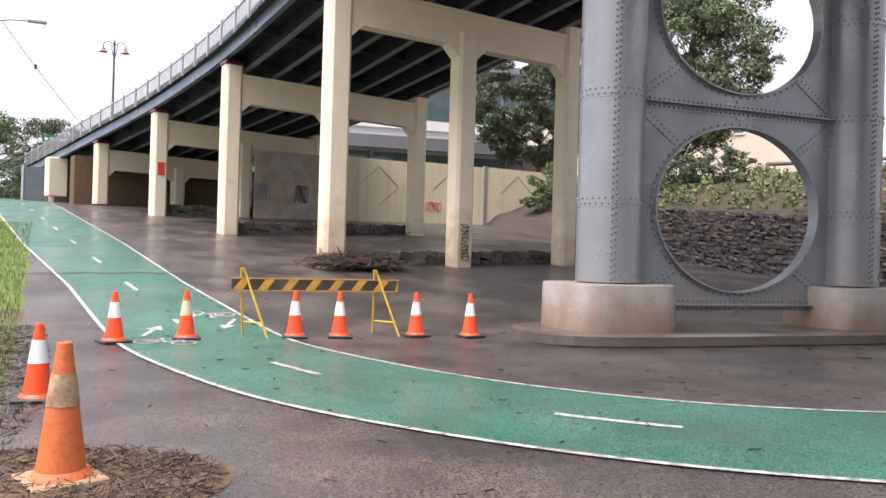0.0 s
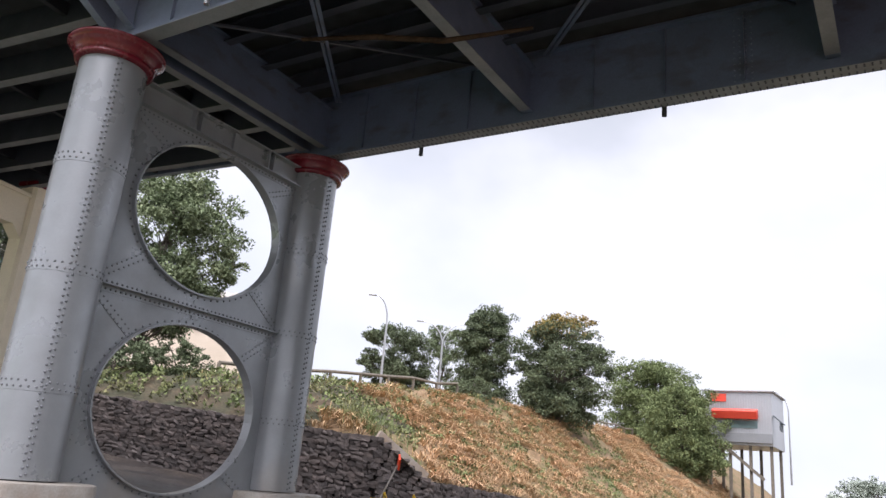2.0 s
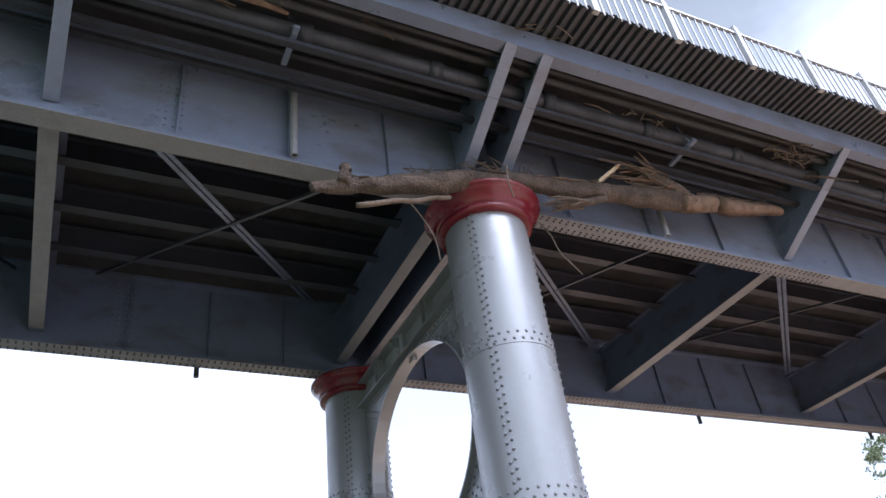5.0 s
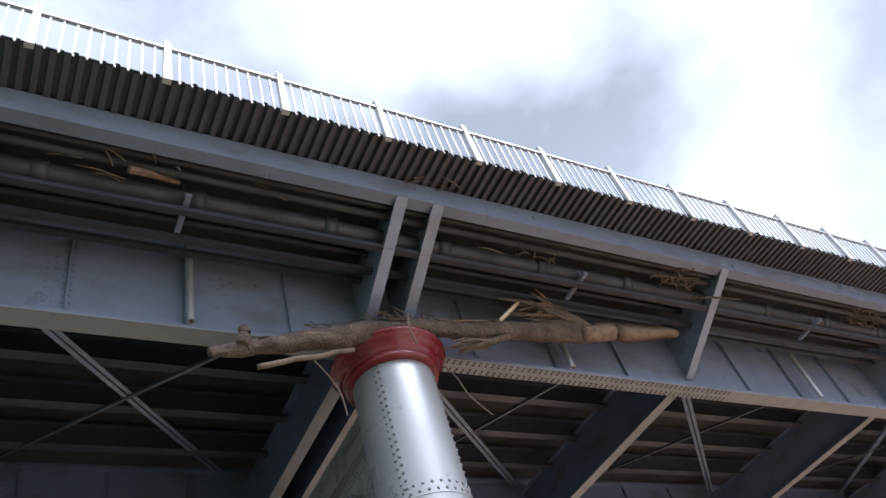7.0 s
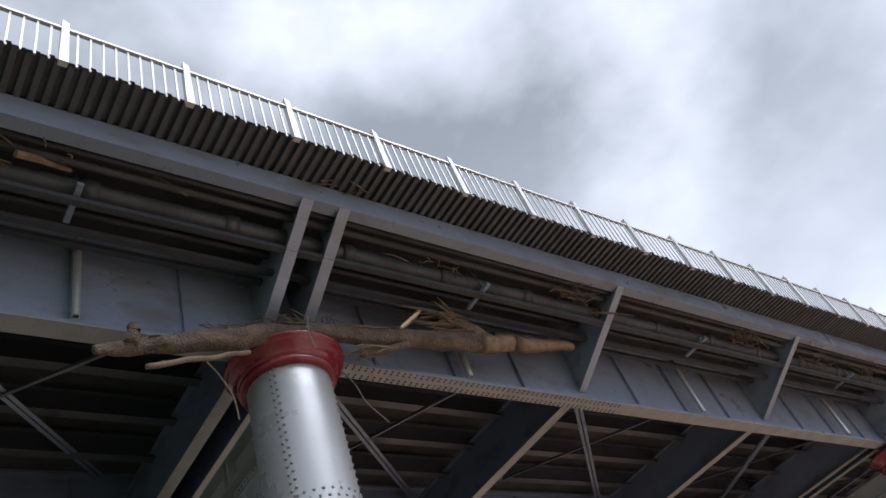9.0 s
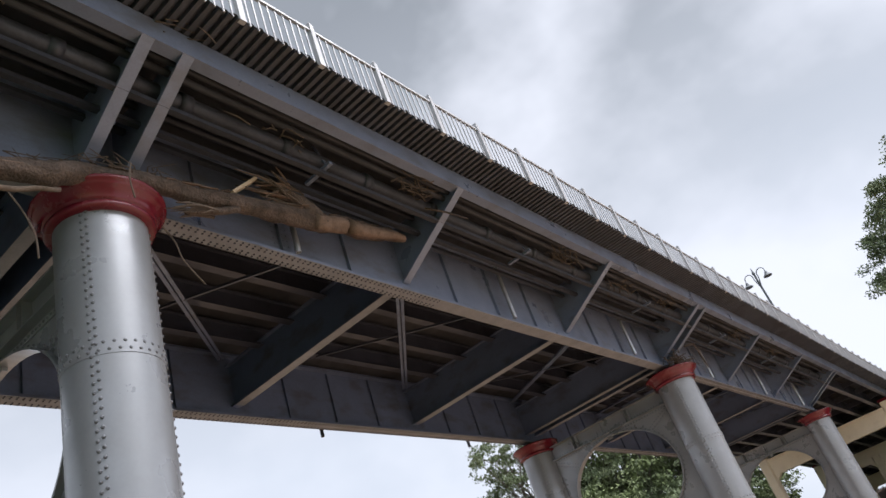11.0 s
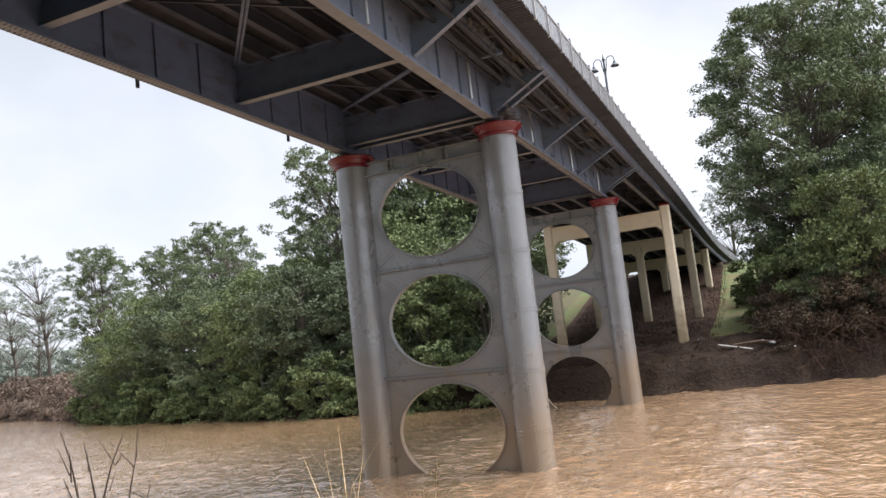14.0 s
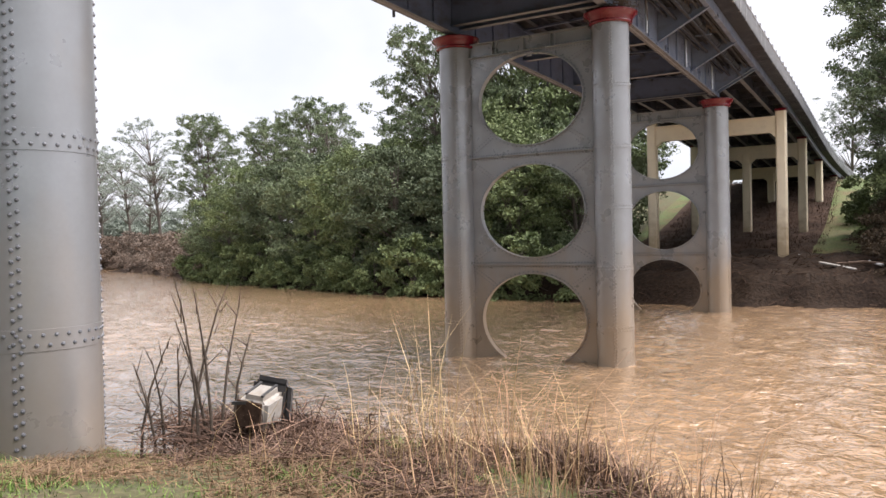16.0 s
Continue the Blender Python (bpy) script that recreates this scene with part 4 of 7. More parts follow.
# ---- riveted steel piers ----
def column_rivets(x, y, z0, z1, rings, seam):
    spots = []
    r = 0.55
    for da in (-0.055, 0.055):
        a = seam + da
        z = z0 + 0.06
        while z < z1:
            spots.append(((x + r * math.cos(a), y + r * math.sin(a), z + (0.03 if da > 0 else 0)), (math.cos(a), math.sin(a), 0)))
            z += 0.105
    for zr in rings:
        if z0 < zr < z1:
            for dz in (-0.045, 0.045):
                for k in range(32):
                    a = (k + (0.5 if dz > 0 else 0)) * 2 * math.pi / 32
                    spots.append(((x + r * math.cos(a), y + r * math.sin(a), zr + dz), (math.cos(a), math.sin(a), 0)))
    return spots


def hole_panel(z0, z1, zc, rz, ry=1.78, n=56):
    """A plate between the columns with an oval hole in it, both faces, and a lip round the hole."""
    ya, yb = YN + 0.5, YF - 0.5
    yc = (YN + YF) / 2
    bm = bmesh.new()
    t = 0.016
    rows = []
    for k in range(n):
        a = 2 * math.pi * (k + 0.5) / n
        c, s_ = math.cos(a), math.sin(a)
        iy, iz = yc + ry * c, zc + rz * s_
        # the outer point on the plate's edge, on the same ray
        f = min(((yb - yc) / c) if c > 1e-6 else ((ya - yc) / c) if c < -1e-6 else 1e9, ((z1 - zc) / s_) if s_ > 1e-6 else ((z0 - zc) / s_) if s_ < -1e-6 else 1e9)
        rows.append((iy, iz, yc + f * c, zc + f * s_))
    loops = []
    for h in (-t, t):
        loops.append(([bm.verts.new((h, iy, max(iz, z0 - 0.0))) for iy, iz, _, _ in rows], [bm.verts.new((h, oy, oz)) for _, _, oy, oz in rows]))
    for k in range(n):
        j = (k + 1) % n
        bm.faces.new((loops[0][0][k], loops[0][1][k], loops[0][1][j], loops[0][0][j]))
        bm.faces.new((loops[1][0][j], loops[1][1][j], loops[1][1][k], loops[1][0][k]))
    lip = bmesh.new()
    for h0, h1, g0, g1 in ((-0.11, 0.11, 0.0, 0.03),):
        rings = []
        for hh, g in ((h0, g0), (h1, g0), (h1, g1), (h0, g1)):
            rings.append([lip.verts.new((hh, yc + (ry + g) * math.cos(2 * math.pi * (k + .5) / n), zc + (rz + g) * math.sin(2 * math.pi * (k + .5) / n))) for k in range(n)])
        for q in range(4):
            for k in range(n):
                j = (k + 1) % n
                lip.faces.new((rings[q][k], rings[q][j], rings[(q + 1) % 4][j], rings[(q + 1) % 4][k]))
    return bm, lip, yc


def strap_rivets(a, b, side, step=0.10, gap=0.05):
    a, b = Vector(a), Vector(b)
    d = (b - a)
    n = max(2, int(d.length / step))
    u = Vector((0, -d.z, d.y)).normalized() * gap
    return [(a + d * (k / n) + u * s_ + Vector((side * 0.018, 0, 0)), (side, 0, 0)) for k in range(n + 1) for s_ in (-1, 1)]


CAP = [(0.545, 7.665), (0.598, 7.665), (0.640, 7.680), (0.652, 7.705), (0.650, 7.735), (0.636, 7.752), (0.634, 7.765), (0.655, 7.770), (0.663, 7.800), (0.684, 7.845), (0.716, 7.885), (0.748, 7.910), (0.768, 7.932),
       (0.772, 7.955), (0.792, 7.962), (0.806, 7.985), (0.806, 8.010), (0.790, 8.026), (0.72, 8.034), (0.40, 8.036)]


def pier(key, foot, cells, plinth=False):
    x = X_PIERS[key]
    z = lvl(x)
    side = 1 if key == "A" else -1
    lab = {"A": "grey riveted twin-column steel pier on concrete plinths", "B": "grey riveted steel pier on the grassy bank, log on its cap",
           "C": "grey riveted steel pier standing in brown flood water", "D": "grey riveted steel pier at the far muddy bank"}[key]
    p = thing("bridge_pier", lab, "bridge pier", (x, 0, z), "riveted steel piers")
    rings = [4.03 + 1.81 * k for k in range(-4, 2)]
    for y in (YN, YF):
        bm = bmesh.new()
        prof = [(0.55, foot - z)]
        for q in rings:
            if foot - z + 0.1 < q < 7.6:
                prof += [(0.55, q - 0.10), (0.556, q - 0.099), (0.556, q + 0.099), (0.55, q + 0.10)]
        prof.append((0.55, 7.80))
        lathe(bm, prof, (0, y, 0), 48)
        col = part("column", bm, M_STEEL, p, "grey riveted tube column", smooth=True)
        col.data.set_sharp_from_angle(angle=radians(30))
        seam = math.atan2(0.3 - y, -x + 0.2)
        if key == "A":
            seam += 0.10 if y == YN else 0.75
        elif key == "B":
            seam += -0.30
        spots = column_rivets(0, y, foot - z, 7.7, rings, seam) + [s_ for s_ in column_rivets(0, y, foot - z, 7.7, [], seam + math.pi * 0.62)]
        vs, fs = rivets(spots, 0.023 if key in "AB" else 0.026)
        raw("rivet", vs, fs, M_RIVET if key in "AB" else M_STEEL, col, "rows of round rivet heads", kind="stuff")
        bm = bmesh.new()
        lathe(bm, CAP, (0, y, 0), 64)
        part("cap", bm, M_RED, p, "dark red moulded column cap", smooth=True)
        bm = boxes(((0, y, 8.09), (0.62, 0.46, 0.11)))
        part("bearing_plate", bm, M_GIRDER, p)
        if plinth:
            bm = bmesh.new()
            zt = 0.96 - z
            # a plinth with broadly rounded corners, long way across the bridge
            w, l_, cr = 0.84, 0.98, 0.46
            outline = []
            for q, (sx, sy) in enumerate(((1, 1), (-1, 1), (-1, -1), (1, -1))):
                for k in range(7):
                    ang = math.pi / 2 * (q + k / 6)
                    outline.append((sx * (w - cr) + cr * math.cos(ang), sy * (l_ - cr) + cr * math.sin(ang)))
            levels = [(1.015, 0.06 - z), (1.0, zt - 0.035), (0.985, zt - 0.008), (0.95, zt)]
            n_ = len(outline)
            rs = [[bm.verts.new((ox * f, y + oy * f, zz)) for ox, oy in outline] for f, zz in levels]
            for a, b in zip(rs, rs[1:]):
                for k in range(n_):
                    bm.faces.new((a[k], a[(k + 1) % n_], b[(k + 1) % n_], b[k]))
            bm.faces.new(rs[-1])
            part("plinth", bm, M_PLINTH, p, "stained concrete plinth with rounded corners", smooth=True).data.set_sharp_from_angle(angle=radians(35))
    # plates with oval holes
    yc = (YN + YF) / 2
    spots = []
    for z0, z1, zc, rz in cells:
        plate, lip, yc = hole_panel(z0, z1, zc, rz)
        pl = part("web_plate", plate, M_PIER_PANEL, p, "grey steel plate with an oval hole")
        part("hole_rim", lip, M_PIER_PANEL, pl, smooth=False)
        for k in range(72):
            a = 2 * math.pi * k / 72
            for sd in ((side,) if key != "B" else (-1, 1)):
                spots.append(((sd * 0.016, yc + 1.85 * math.cos(a), zc + (rz + 0.07) * math.sin(a)), (sd, 0, 0)))
        # straps from the hole to the corners
        for sy in (-1, 1):
            for sz in (-1, 1):
                a45 = math.radians(45)
                i_ = Vector((0, yc + sy * 1.82 * math.cos(a45), zc + sz * (rz + 0.04) * math.sin(a45)))
                o_ = Vector((0, yc + sy * 2.12, (z1 if sz > 0 else z0) - sz * 0.12))
                bm = bmesh.new()
                for sd in (-1, 1):
                    beam(bm, i_ + Vector((sd * 0.021, 0, 0)), o_ + Vector((sd * 0.021, 0, 0)), 0.012, 0.14)
                part("strap", bm, M_PIER_PANEL, pl)
                spots += strap_rivets(i_, o_, side)
    levels = sorted({c[0] for c in cells} | {c[1] for c in cells})
    for q in levels:
        bm = bmesh.new()
        beam(bm, (0, YN + 0.45, q), (0, YF - 0.45, q), 0.34, 0.022)
        for sd in (-1, 1):
            beam(bm, (sd * 0.026, YN + 0.5, q + 0.06), (sd * 0.026, YF - 0.5, q + 0.06), 0.014, 0.11)
            beam(bm, (sd * 0.026, YN + 0.5, q - 0.06), (sd * 0.026, YF - 0.5, q - 0.06), 0.014, 0.11)
        part("flange_angle", bm, M_PIER_PANEL, p, "horizontal riveted steel angle")
        y = YN + 0.62
        while y < YF - 0.6:
            spots += [((side * 0.033, y, q + 0.065), (side, 0, 0)), ((side * 0.033, y, q - 0.065), (side, 0, 0))]
            y += 0.10
        bm = boxes(((0, yc, q), (0.07, 0.16, 0.36)))
        part("joint_plate", bm, M_PIER_PANEL, p)
    # the deep top strut
    bm = boxes(((0, yc, 7.535), (0.03, YF - YN - 1.0, 0.42)), ((0, yc, 7.75), (0.34, YF - YN - 1.0, 0.025)),
               ((0, yc - 0.9, 7.54), (0.30, 0.03, 0.4)), ((0, yc - 0.75, 7.54), (0.30, 0.03, 0.4)), ((0, yc + 1.1, 7.54), (0.30, 0.03, 0.4)), ((0, yc + 1.25, 7.54), (0.30, 0.03, 0.4)), ((0, yc + 0.2, 7.54), (0.18, 0.12, 0.4)))
    part("top_strut", bm, M_PIER_PANEL, p, "plated top strut with stiffeners")
    vs, fs = rivets(spots, 0.023)
    raw("plate_rivets", vs, fs, M_RIVET, p, "rows of round rivet heads", kind="stuff")
    return p


CELLS = [(4.02, 7.32, 5.77, 1.44), (0.50, 4.02, 2.22, 1.48), (-3.02, 0.50, -1.28, 1.49)]
pier("A", 0.98, CELLS[:2], plinth=True)
pier("B", -1.5, CELLS[:2])
pier("C", -4.4, CELLS)
pier("D", -4.4, CELLS)

# the low slab under the first pier
slab_bm = bmesh.new()
outl = []
for k in range(28):
    a = 2 * math.pi * k / 28
    yy = (YN + YF) / 2 + math.copysign(abs(math.sin(a)) ** 0.45, math.sin(a)) * 4.25
    outl.append((-11.59 + 1.25 * math.copysign(abs(math.cos(a)) ** 0.6, math.cos(a)), yy))
lo_ = [slab_bm.verts.new((x, y, 0.02)) for x, y in outl]
md_ = [slab_bm.verts.new((x, y, 0.17)) for x, y in outl]
hi_ = [slab_bm.verts.new((-11.59 + (x + 11.59) * 0.93, 9.7 + (y - 9.7) * 0.985, 0.205)) for x, y in outl]
for a, b in ((lo_, md_), (md_, hi_)):
    for k in range(28):
        slab_bm.faces.new((a[k], a[(k + 1) % 28], b[(k + 1) % 28], b[k]))
slab_bm.faces.new(hi_)
part("pier_slab", slab_bm, M_SLAB, None, "low worn concrete island round the pier", kind="structure")


# ---- cream concrete bents of the approaches ----
def bent(s, base, label, span=8.05, cols=(0, 4.02, 8.03), ground=None):
    p, nrm, d = ref(s)
    top = p[2] - 0.02
    ang = math.degrees(math.atan2(-nrm[0], nrm[1]))
    b = thing("concrete_bent", label, "bridge bent", (p[0] + nrm[0] * 0.35, p[1] + nrm[1] * 0.35, 0), "concrete bents", turn=ang)
    for i, o in enumerate(cols):
        zb = base if not ground else ground_z(p[0] + nrm[0] * (0.35 + o), p[1] + nrm[1] * (0.35 + o)) - 0.3
        w, c = 0.31, 0.09
        outline = [(-w, -w + c), (-w + c, -w), (w - c, -w), (w, -w + c), (w, w - c), (w - c, w), (-w + c, w), (-w, w - c)]
        bm = bmesh.new()
        zt = top if i != 1 else top - 0.9
        rs = [[bm.verts.new((ox, o + oy, zz)) for ox, oy in outline] for zz in (zb, zt - 0.16)]
        for k in range(8):
            bm.faces.new((rs[0][k], rs[0][(k + 1) % 8], rs[1][(k + 1) % 8], rs[1][k]))
        bm.faces.new(rs[1])
        part("column", bm, M_CREAM, b, "cream painted concrete column")
        if i != 1:
            bm = boxes(((0, o, zt - 0.08), (0.70, 0.70, 0.16)), bevel=0.03)
            part("cap", bm, M_RED, b, "thin dark red column cap")
    # the beam with splayed corners under it
    bm = bmesh.new()
    zt, zm = top - 0.55, top - 1.45
    ya, yb = cols[0] + 0.2, cols[-1] - 0.2
    low = [(ya, zm - 0.35)]
    for i in range(len(cols) - 1):
        a, c2 = cols[i] + 0.31, cols[i + 1] - 0.31
        low += [(a, zm - 0.35), (a + 0.35, zm), (c2 - 0.35, zm), (c2, zm - 0.35)]
    low += [(yb, zm - 0.35)]
    for x0, x1 in ((-0.2, 0.2),):
        for k in range(len(low) - 1):
            (y0, z0), (y1, z1) = low[k], low[k + 1]
            if y1 - y0 < 1e-4:
                continue
            v = [bm.verts.new(q) for q in ((x0, y0, z0), (x0, y1, z1), (x0, y1, zt), (x0, y0, zt), (x1, y0, z0), (x1, y1, z1), (x1, y1, zt), (x1, y0, zt))]
            for f in ((0, 3, 2, 1), (4, 5, 6, 7), (0, 1, 5, 4), (3, 7, 6, 2)):
                bm.faces.new([v[i] for i in f])
    bmesh.ops.remove_doubles(bm, verts=bm.verts, dist=0.001)
    part("cross_head", bm, M_CREAM, b, "cream concrete beam with splayed corners")
    bm = boxes(((0, (ya + yb) / 2, zt + 0.06), (0.5, yb - ya, 0.12)), bevel=0.015)
    part("beam_lip", bm, M_CREAM, b)
    return b


for x, zb in ((-20.05, 0.8), (-28.35, 1.7), (-35.9, 2.6), (-42.3, 3.4)):
    bent(s_at(x), zb, "cream painted concrete bridge bent, water-stained at its foot")
for x in (51.8, 64.5, 77.0, 89.0):
    bent(s_at(x), -1.0, "cream painted concrete bridge bent on the far muddy bank", ground=True)


# ---- stone walls, planted bank ----
def tall_top(x):
    return 2.56 + (-14.5 - x) * 0.0755


def low_top(y):
    return float(np.interp(y, (20, 21.5, 24, 30, 60, 95), (2.2, 1.45, 1.15, 0.88, 0.35, -0.1)))


def bank_rise(y):
    return float(np.interp(y, (20, 34, 50, 110), (0.50, 0.52, 0.64, 0.66)))


def crest_z(y):
    return float(np.interp(y, (18, 28, 35, 43, 57, 70, 110), (4.3, 5.0, 5.85, 6.45, 6.7, 6.9, 7.5)))


EY = spaced([(0, 26, 0.4), (26, 46, 0.8), (46, 110, 6)])
EX = spaced([(0, 14, 0.4), (14, 60, 4)])
hv, hf = [], []
for dx in EX:
    x = -13.75 - dx
    yw = 20.3 if x > -14.5 else wall_line(max(x, -34))
    for dy in EY:
        y = yw + 0.15 + dy
        d, d2 = dx, dy
        crest = crest_z(y) + 0.03 * max(0, -25 - x)
        z = min(crest, low_top(y) + bank_rise(y) * d, (tall_top(max(x, -34)) if x < -14.5 else tall_top(-14.5)) - 0.05 + 0.40 * d2 + (0.0 if x < -14.5 else 0))
        if x < -29.5:
            z = min(z, ground_z(x, y) - 0.15 + 0.42 * d2)
        z += (0.22 * noise.fractal(Vector((x * 0.35, y * 0.35, 5)), 1.0, 2.0, 4) + 0.42 * abs(noise.noise(Vector((x * 1.1, y * 0.8, 1))))) * min(1, d * 0.8, d2 * 0.8)
        hv.append((x, y, z))
me_ = len(EY)
hf = [(i * me_ + j, i * me_ + j + 1, (i + 1) * me_ + j + 1, (i + 1) * me_ + j) for i in range(len(EX) - 1) for j in range(me_ - 1)]
bank = raw("embankment", hv, hf, M_HILL, label="steep road embankment under dry reddish grass", smooth=True, kind="structure")
bank.data.materials.append(M_SCRUB)
bank.data.materials.append(M_SOIL)
for p in bank.data.polygons:
    if p.center.x < -17 and p.center.y < 28:
        p.material_index = 2 if p.center.x < -29 else 1


def hill_z(x, y):
    yw = 20.3 if x > -14.5 else wall_line(max(x, -34))
    d, d2 = -13.75 - x, y - yw - 0.15
    crest = crest_z(y) + 0.03 * max(0, -25 - x)
    z = min(crest, low_top(y) + bank_rise(y) * d, (tall_top(max(x, -34)) if x < -14.5 else tall_top(-14.5)) - 0.05 + 0.40 * d2)
    return z + (0.22 * noise.fractal(Vector((x * 0.35, y * 0.35, 5)), 1.0, 2.0, 4) + 0.42 * abs(noise.noise(Vector((x * 1.1, y * 0.8, 1))))) * min(1, d * 0.8, d2 * 0.8)


rng = random.Random(5)


def stone_mesh(seed):
    r = random.Random(seed)
    bm = bmesh.new()
    bmesh.ops.create_cube(bm, size=1)
    bmesh.ops.subdivide_edges(bm, edges=bm.edges, cuts=1, use_grid_fill=True)
    for v in bm.verts:
        d = v.co.normalized()
        v.co = v.co * 0.74 + d * 0.16
        v.co += Vector((r.uniform(-1, 1), r.uniform(-1, 1), r.uniform(-1, 1))) * 0.085
    me = bpy.data.meshes.new("stone")
    bm.to_mesh(me)
    bm.free()
    me.materials.append(M_STONE)
    return me


STONES = [stone_mesh(k) for k in range(9)]


def stone_wall(name, a, b, top_a, top_b, base_a, base_b, label, limit, thick=0.35, size=0.30):
    """A rubble wall between two points: a dark core and proud stones in rough courses on the open face, which lies to the right of a to b."""
    a, b = Vector((*a, 0)), Vector((*b, 0))
    d = (b - a)
    L = d.length
    d.normalize()
    out = Vector((d.y, -d.x, 0))
    w = thing(name, label, "stone wall", kind="structure")
    bm = bmesh.new()
    vs = []
    for p, zt, zb in ((a, top_a, base_a), (b, top_b, base_b)):
        for o in (0.0, -thick):
            for z in (zb - 0.2, zt - 0.04):
                q = p + out * (o - 0.05)
                vs.append(bm.verts.new((q.x, q.y, z)))
    for f in ((0, 1, 5, 4), (2, 6, 7, 3), (1, 3, 7, 5), (0, 2, 3, 1), (4, 5, 7, 6)):
        bm.faces.new([vs[i] for i in f])
    part("core", bm, M_MORTAR, w)
    n, jv, jf = 0, [], []
    ang = math.atan2(d.y, d.x)
    u = 0.0
    # columns of courses: each course runs along with its own widths
    z_rel = 0.0
    rows = max(1, round(max(top_a - base_a, top_b - base_b) / (size * 0.62)))
    for r in range(rows):
        u = -rng.uniform(0, size)
        while u < L:
            wdt = size * rng.uniform(0.65, 1.5)
            t = min(1, max(0, (u + wdt / 2) / L))
            zb, zt = base_a + (base_b - base_a) * t, top_a + (top_b - top_a) * t
            h = (zt - zb) / rows
            if h > 0.03 and u + wdt / 2 < L:
                hh = h * rng.uniform(0.95, 1.3)
                c = a + d * (u + wdt / 2)
                z = zb + h * (r + 0.5) + rng.uniform(-0.14, 0.14) * h
                if z + hh * 0.5 > zt + 0.05:
                    z = zt + 0.05 - hh * 0.5
                m = Matrix.Translation((c.x + out.x * 0.0, c.y + out.y * 0.0, z)) @ Matrix.Rotation(ang, 4, 'Z') @ Matrix.Rotation(rng.uniform(-0.25, 0.25), 4, 'Y') @ Matrix.Diagonal((wdt * 0.95, 0.20 * rng.uniform(0.8, 1.25), hh * 0.94, 1))
                me = STONES[rng.randrange(9)]
                if n < limit:
                    ob = new("stone", me)
                    ob.parent = w
                    ob.matrix_basis = m
                else:
                    o = len(jv)
                    jv += [m @ v.co for v in me.vertices]
                    jf += [tuple(o + i for i in f.vertices) for f in me.polygons]
                n += 1
            u += wdt * 0.96
    if jv:
        raw("stones", jv, jf, M_ROCKS, w, "rubble stones", kind="stuff")
    return w


stone_wall("retaining_wall_tall", (-30.0, wall_line(-30)), (-14.5, 20.1), tall_top(-30), tall_top(-14.5), ground_z(-30, 16), ground_z(-14.5, 20) - 0.1, "tall dark basalt rubble retaining wall", 300, size=0.27)
stone_wall("retaining_wall_corner", (-14.5, 20.1), (-13.55, 21.7), 2.56, 1.40, 0.0, 0.0, "stepped corner of the dark rubble retaining wall", 60)
stone_wall("retaining_wall_low", (-13.55, 21.7), (-13.4, 34), 1.38, 0.80, 0.0, -0.16, "low dark basalt rubble retaining wall", 240, size=0.28)
stone_wall("retaining_wall_far", (-13.4, 34), (-13.2, 80), 0.80, 0.2, -0.16, -0.78, "low dark basalt rubble retaining wall", 0, size=0.36)
# the sloping concrete end of the tall wall
bm = bmesh.new()
beam(bm, (-14.62, 20.15, 2.66), (-13.75, 21.8, 1.50), 0.16, 0.30)
part("wall_coping", bm, M_CONCRETE, None, "sloping concrete coping on the wall end", kind="structure")
bm = bmesh.new()
beam(bm, (-12.95, 21.0, 0.09), (-12.75, 60, -0.44), 0.16, 0.16)
part("kerb_drive", bm, M_CONCRETE, None, "low concrete kerb along the drive", kind="structure")


def bent_sill(x, off0, off1, h, dirt):
    """A low stone edge between the columns of a bent."""
    p, nrm, d = ref(s_at(x))
    a, b = p[:2] + nrm * (0.35 + off0) - d * 0.4, p[:2] + nrm * (0.35 + off1) - d * 0.4
    ga, gb = ground_z(*a), ground_z(*b)
    w = stone_wall("stone_edge", a, b, ga + h, gb + h, ga - 0.05, gb - 0.05, "low rubble stone edge with flood silt between the bent columns", 60, 0.8, 0.34)
    return w


bent_sill(-20.05, 0.3, 9.2, 0.40, True)
bent_sill(-28.35, 0.3, 8.2, 0.40, True)
bent_sill(-35.9, 0.3, 8.2, 0.45, True)

# ---- cream wall of precast panels, and what stands behind it ----
WX0, WY0, WX1, WY1 = -40.6, 24.5, -37.6, 7.2


def panel_wall():
    w = thing("precast_wall", "cream precast panel wall with scored diamonds, weathered along its top", "wall", kind="structure")
    a, b = Vector((WX0, WY0, 0)), Vector((-36.95, 3.4, 0))
    d = (b - a)
    L = d.length
    d.normalize()
    out = Vector((-d.y, d.x, 0))
    ang = math.degrees(math.atan2(d.y, d.x))
    n = 5
    for k in range(n):
        c = a + d * (L * (k + 0.5) / n)
        z = ground_z(c.x, c.y)
        # last panel: shade under the deck put in as greyer concrete
        m = M_CONCRETE if k == n - 1 else M_WALLCREAM
        bm = bmesh.new()
        box(bm, (c.x, c.y, z + 1.55), (L / n - 0.12, 0.16, 3.3), (0, 0, ang))
        panel = part("panel", bm, m, w, "cream precast concrete panel")
        q = a + d * (L * k / n)
        bm = bmesh.new()
        box(bm, (q.x, q.y, z + 1.6), (0.2, 0.26, 3.35), (0, 0, ang))
        part("pilaster", bm, M_ROOF, w)
        bm = bmesh.new()
        f = c + out * 0.086
        for (u0, z0), (u1, z1) in (((0, 1.1), (1.1, 0.1)), ((0, 1.1), (-1.1, 0.1)), ((-1.1, 0.1), (0, -0.9))):
            p0, p1 = f + d * u0 + Vector((0, 0, z + 1.75 + z0)), f + d * u1 + Vector((0, 0, z + 1.75 + z1))
            beam(bm, p0, p1, 0.05, 0.012)
        part("scored_line", bm, M_ROOF, panel)
    return w


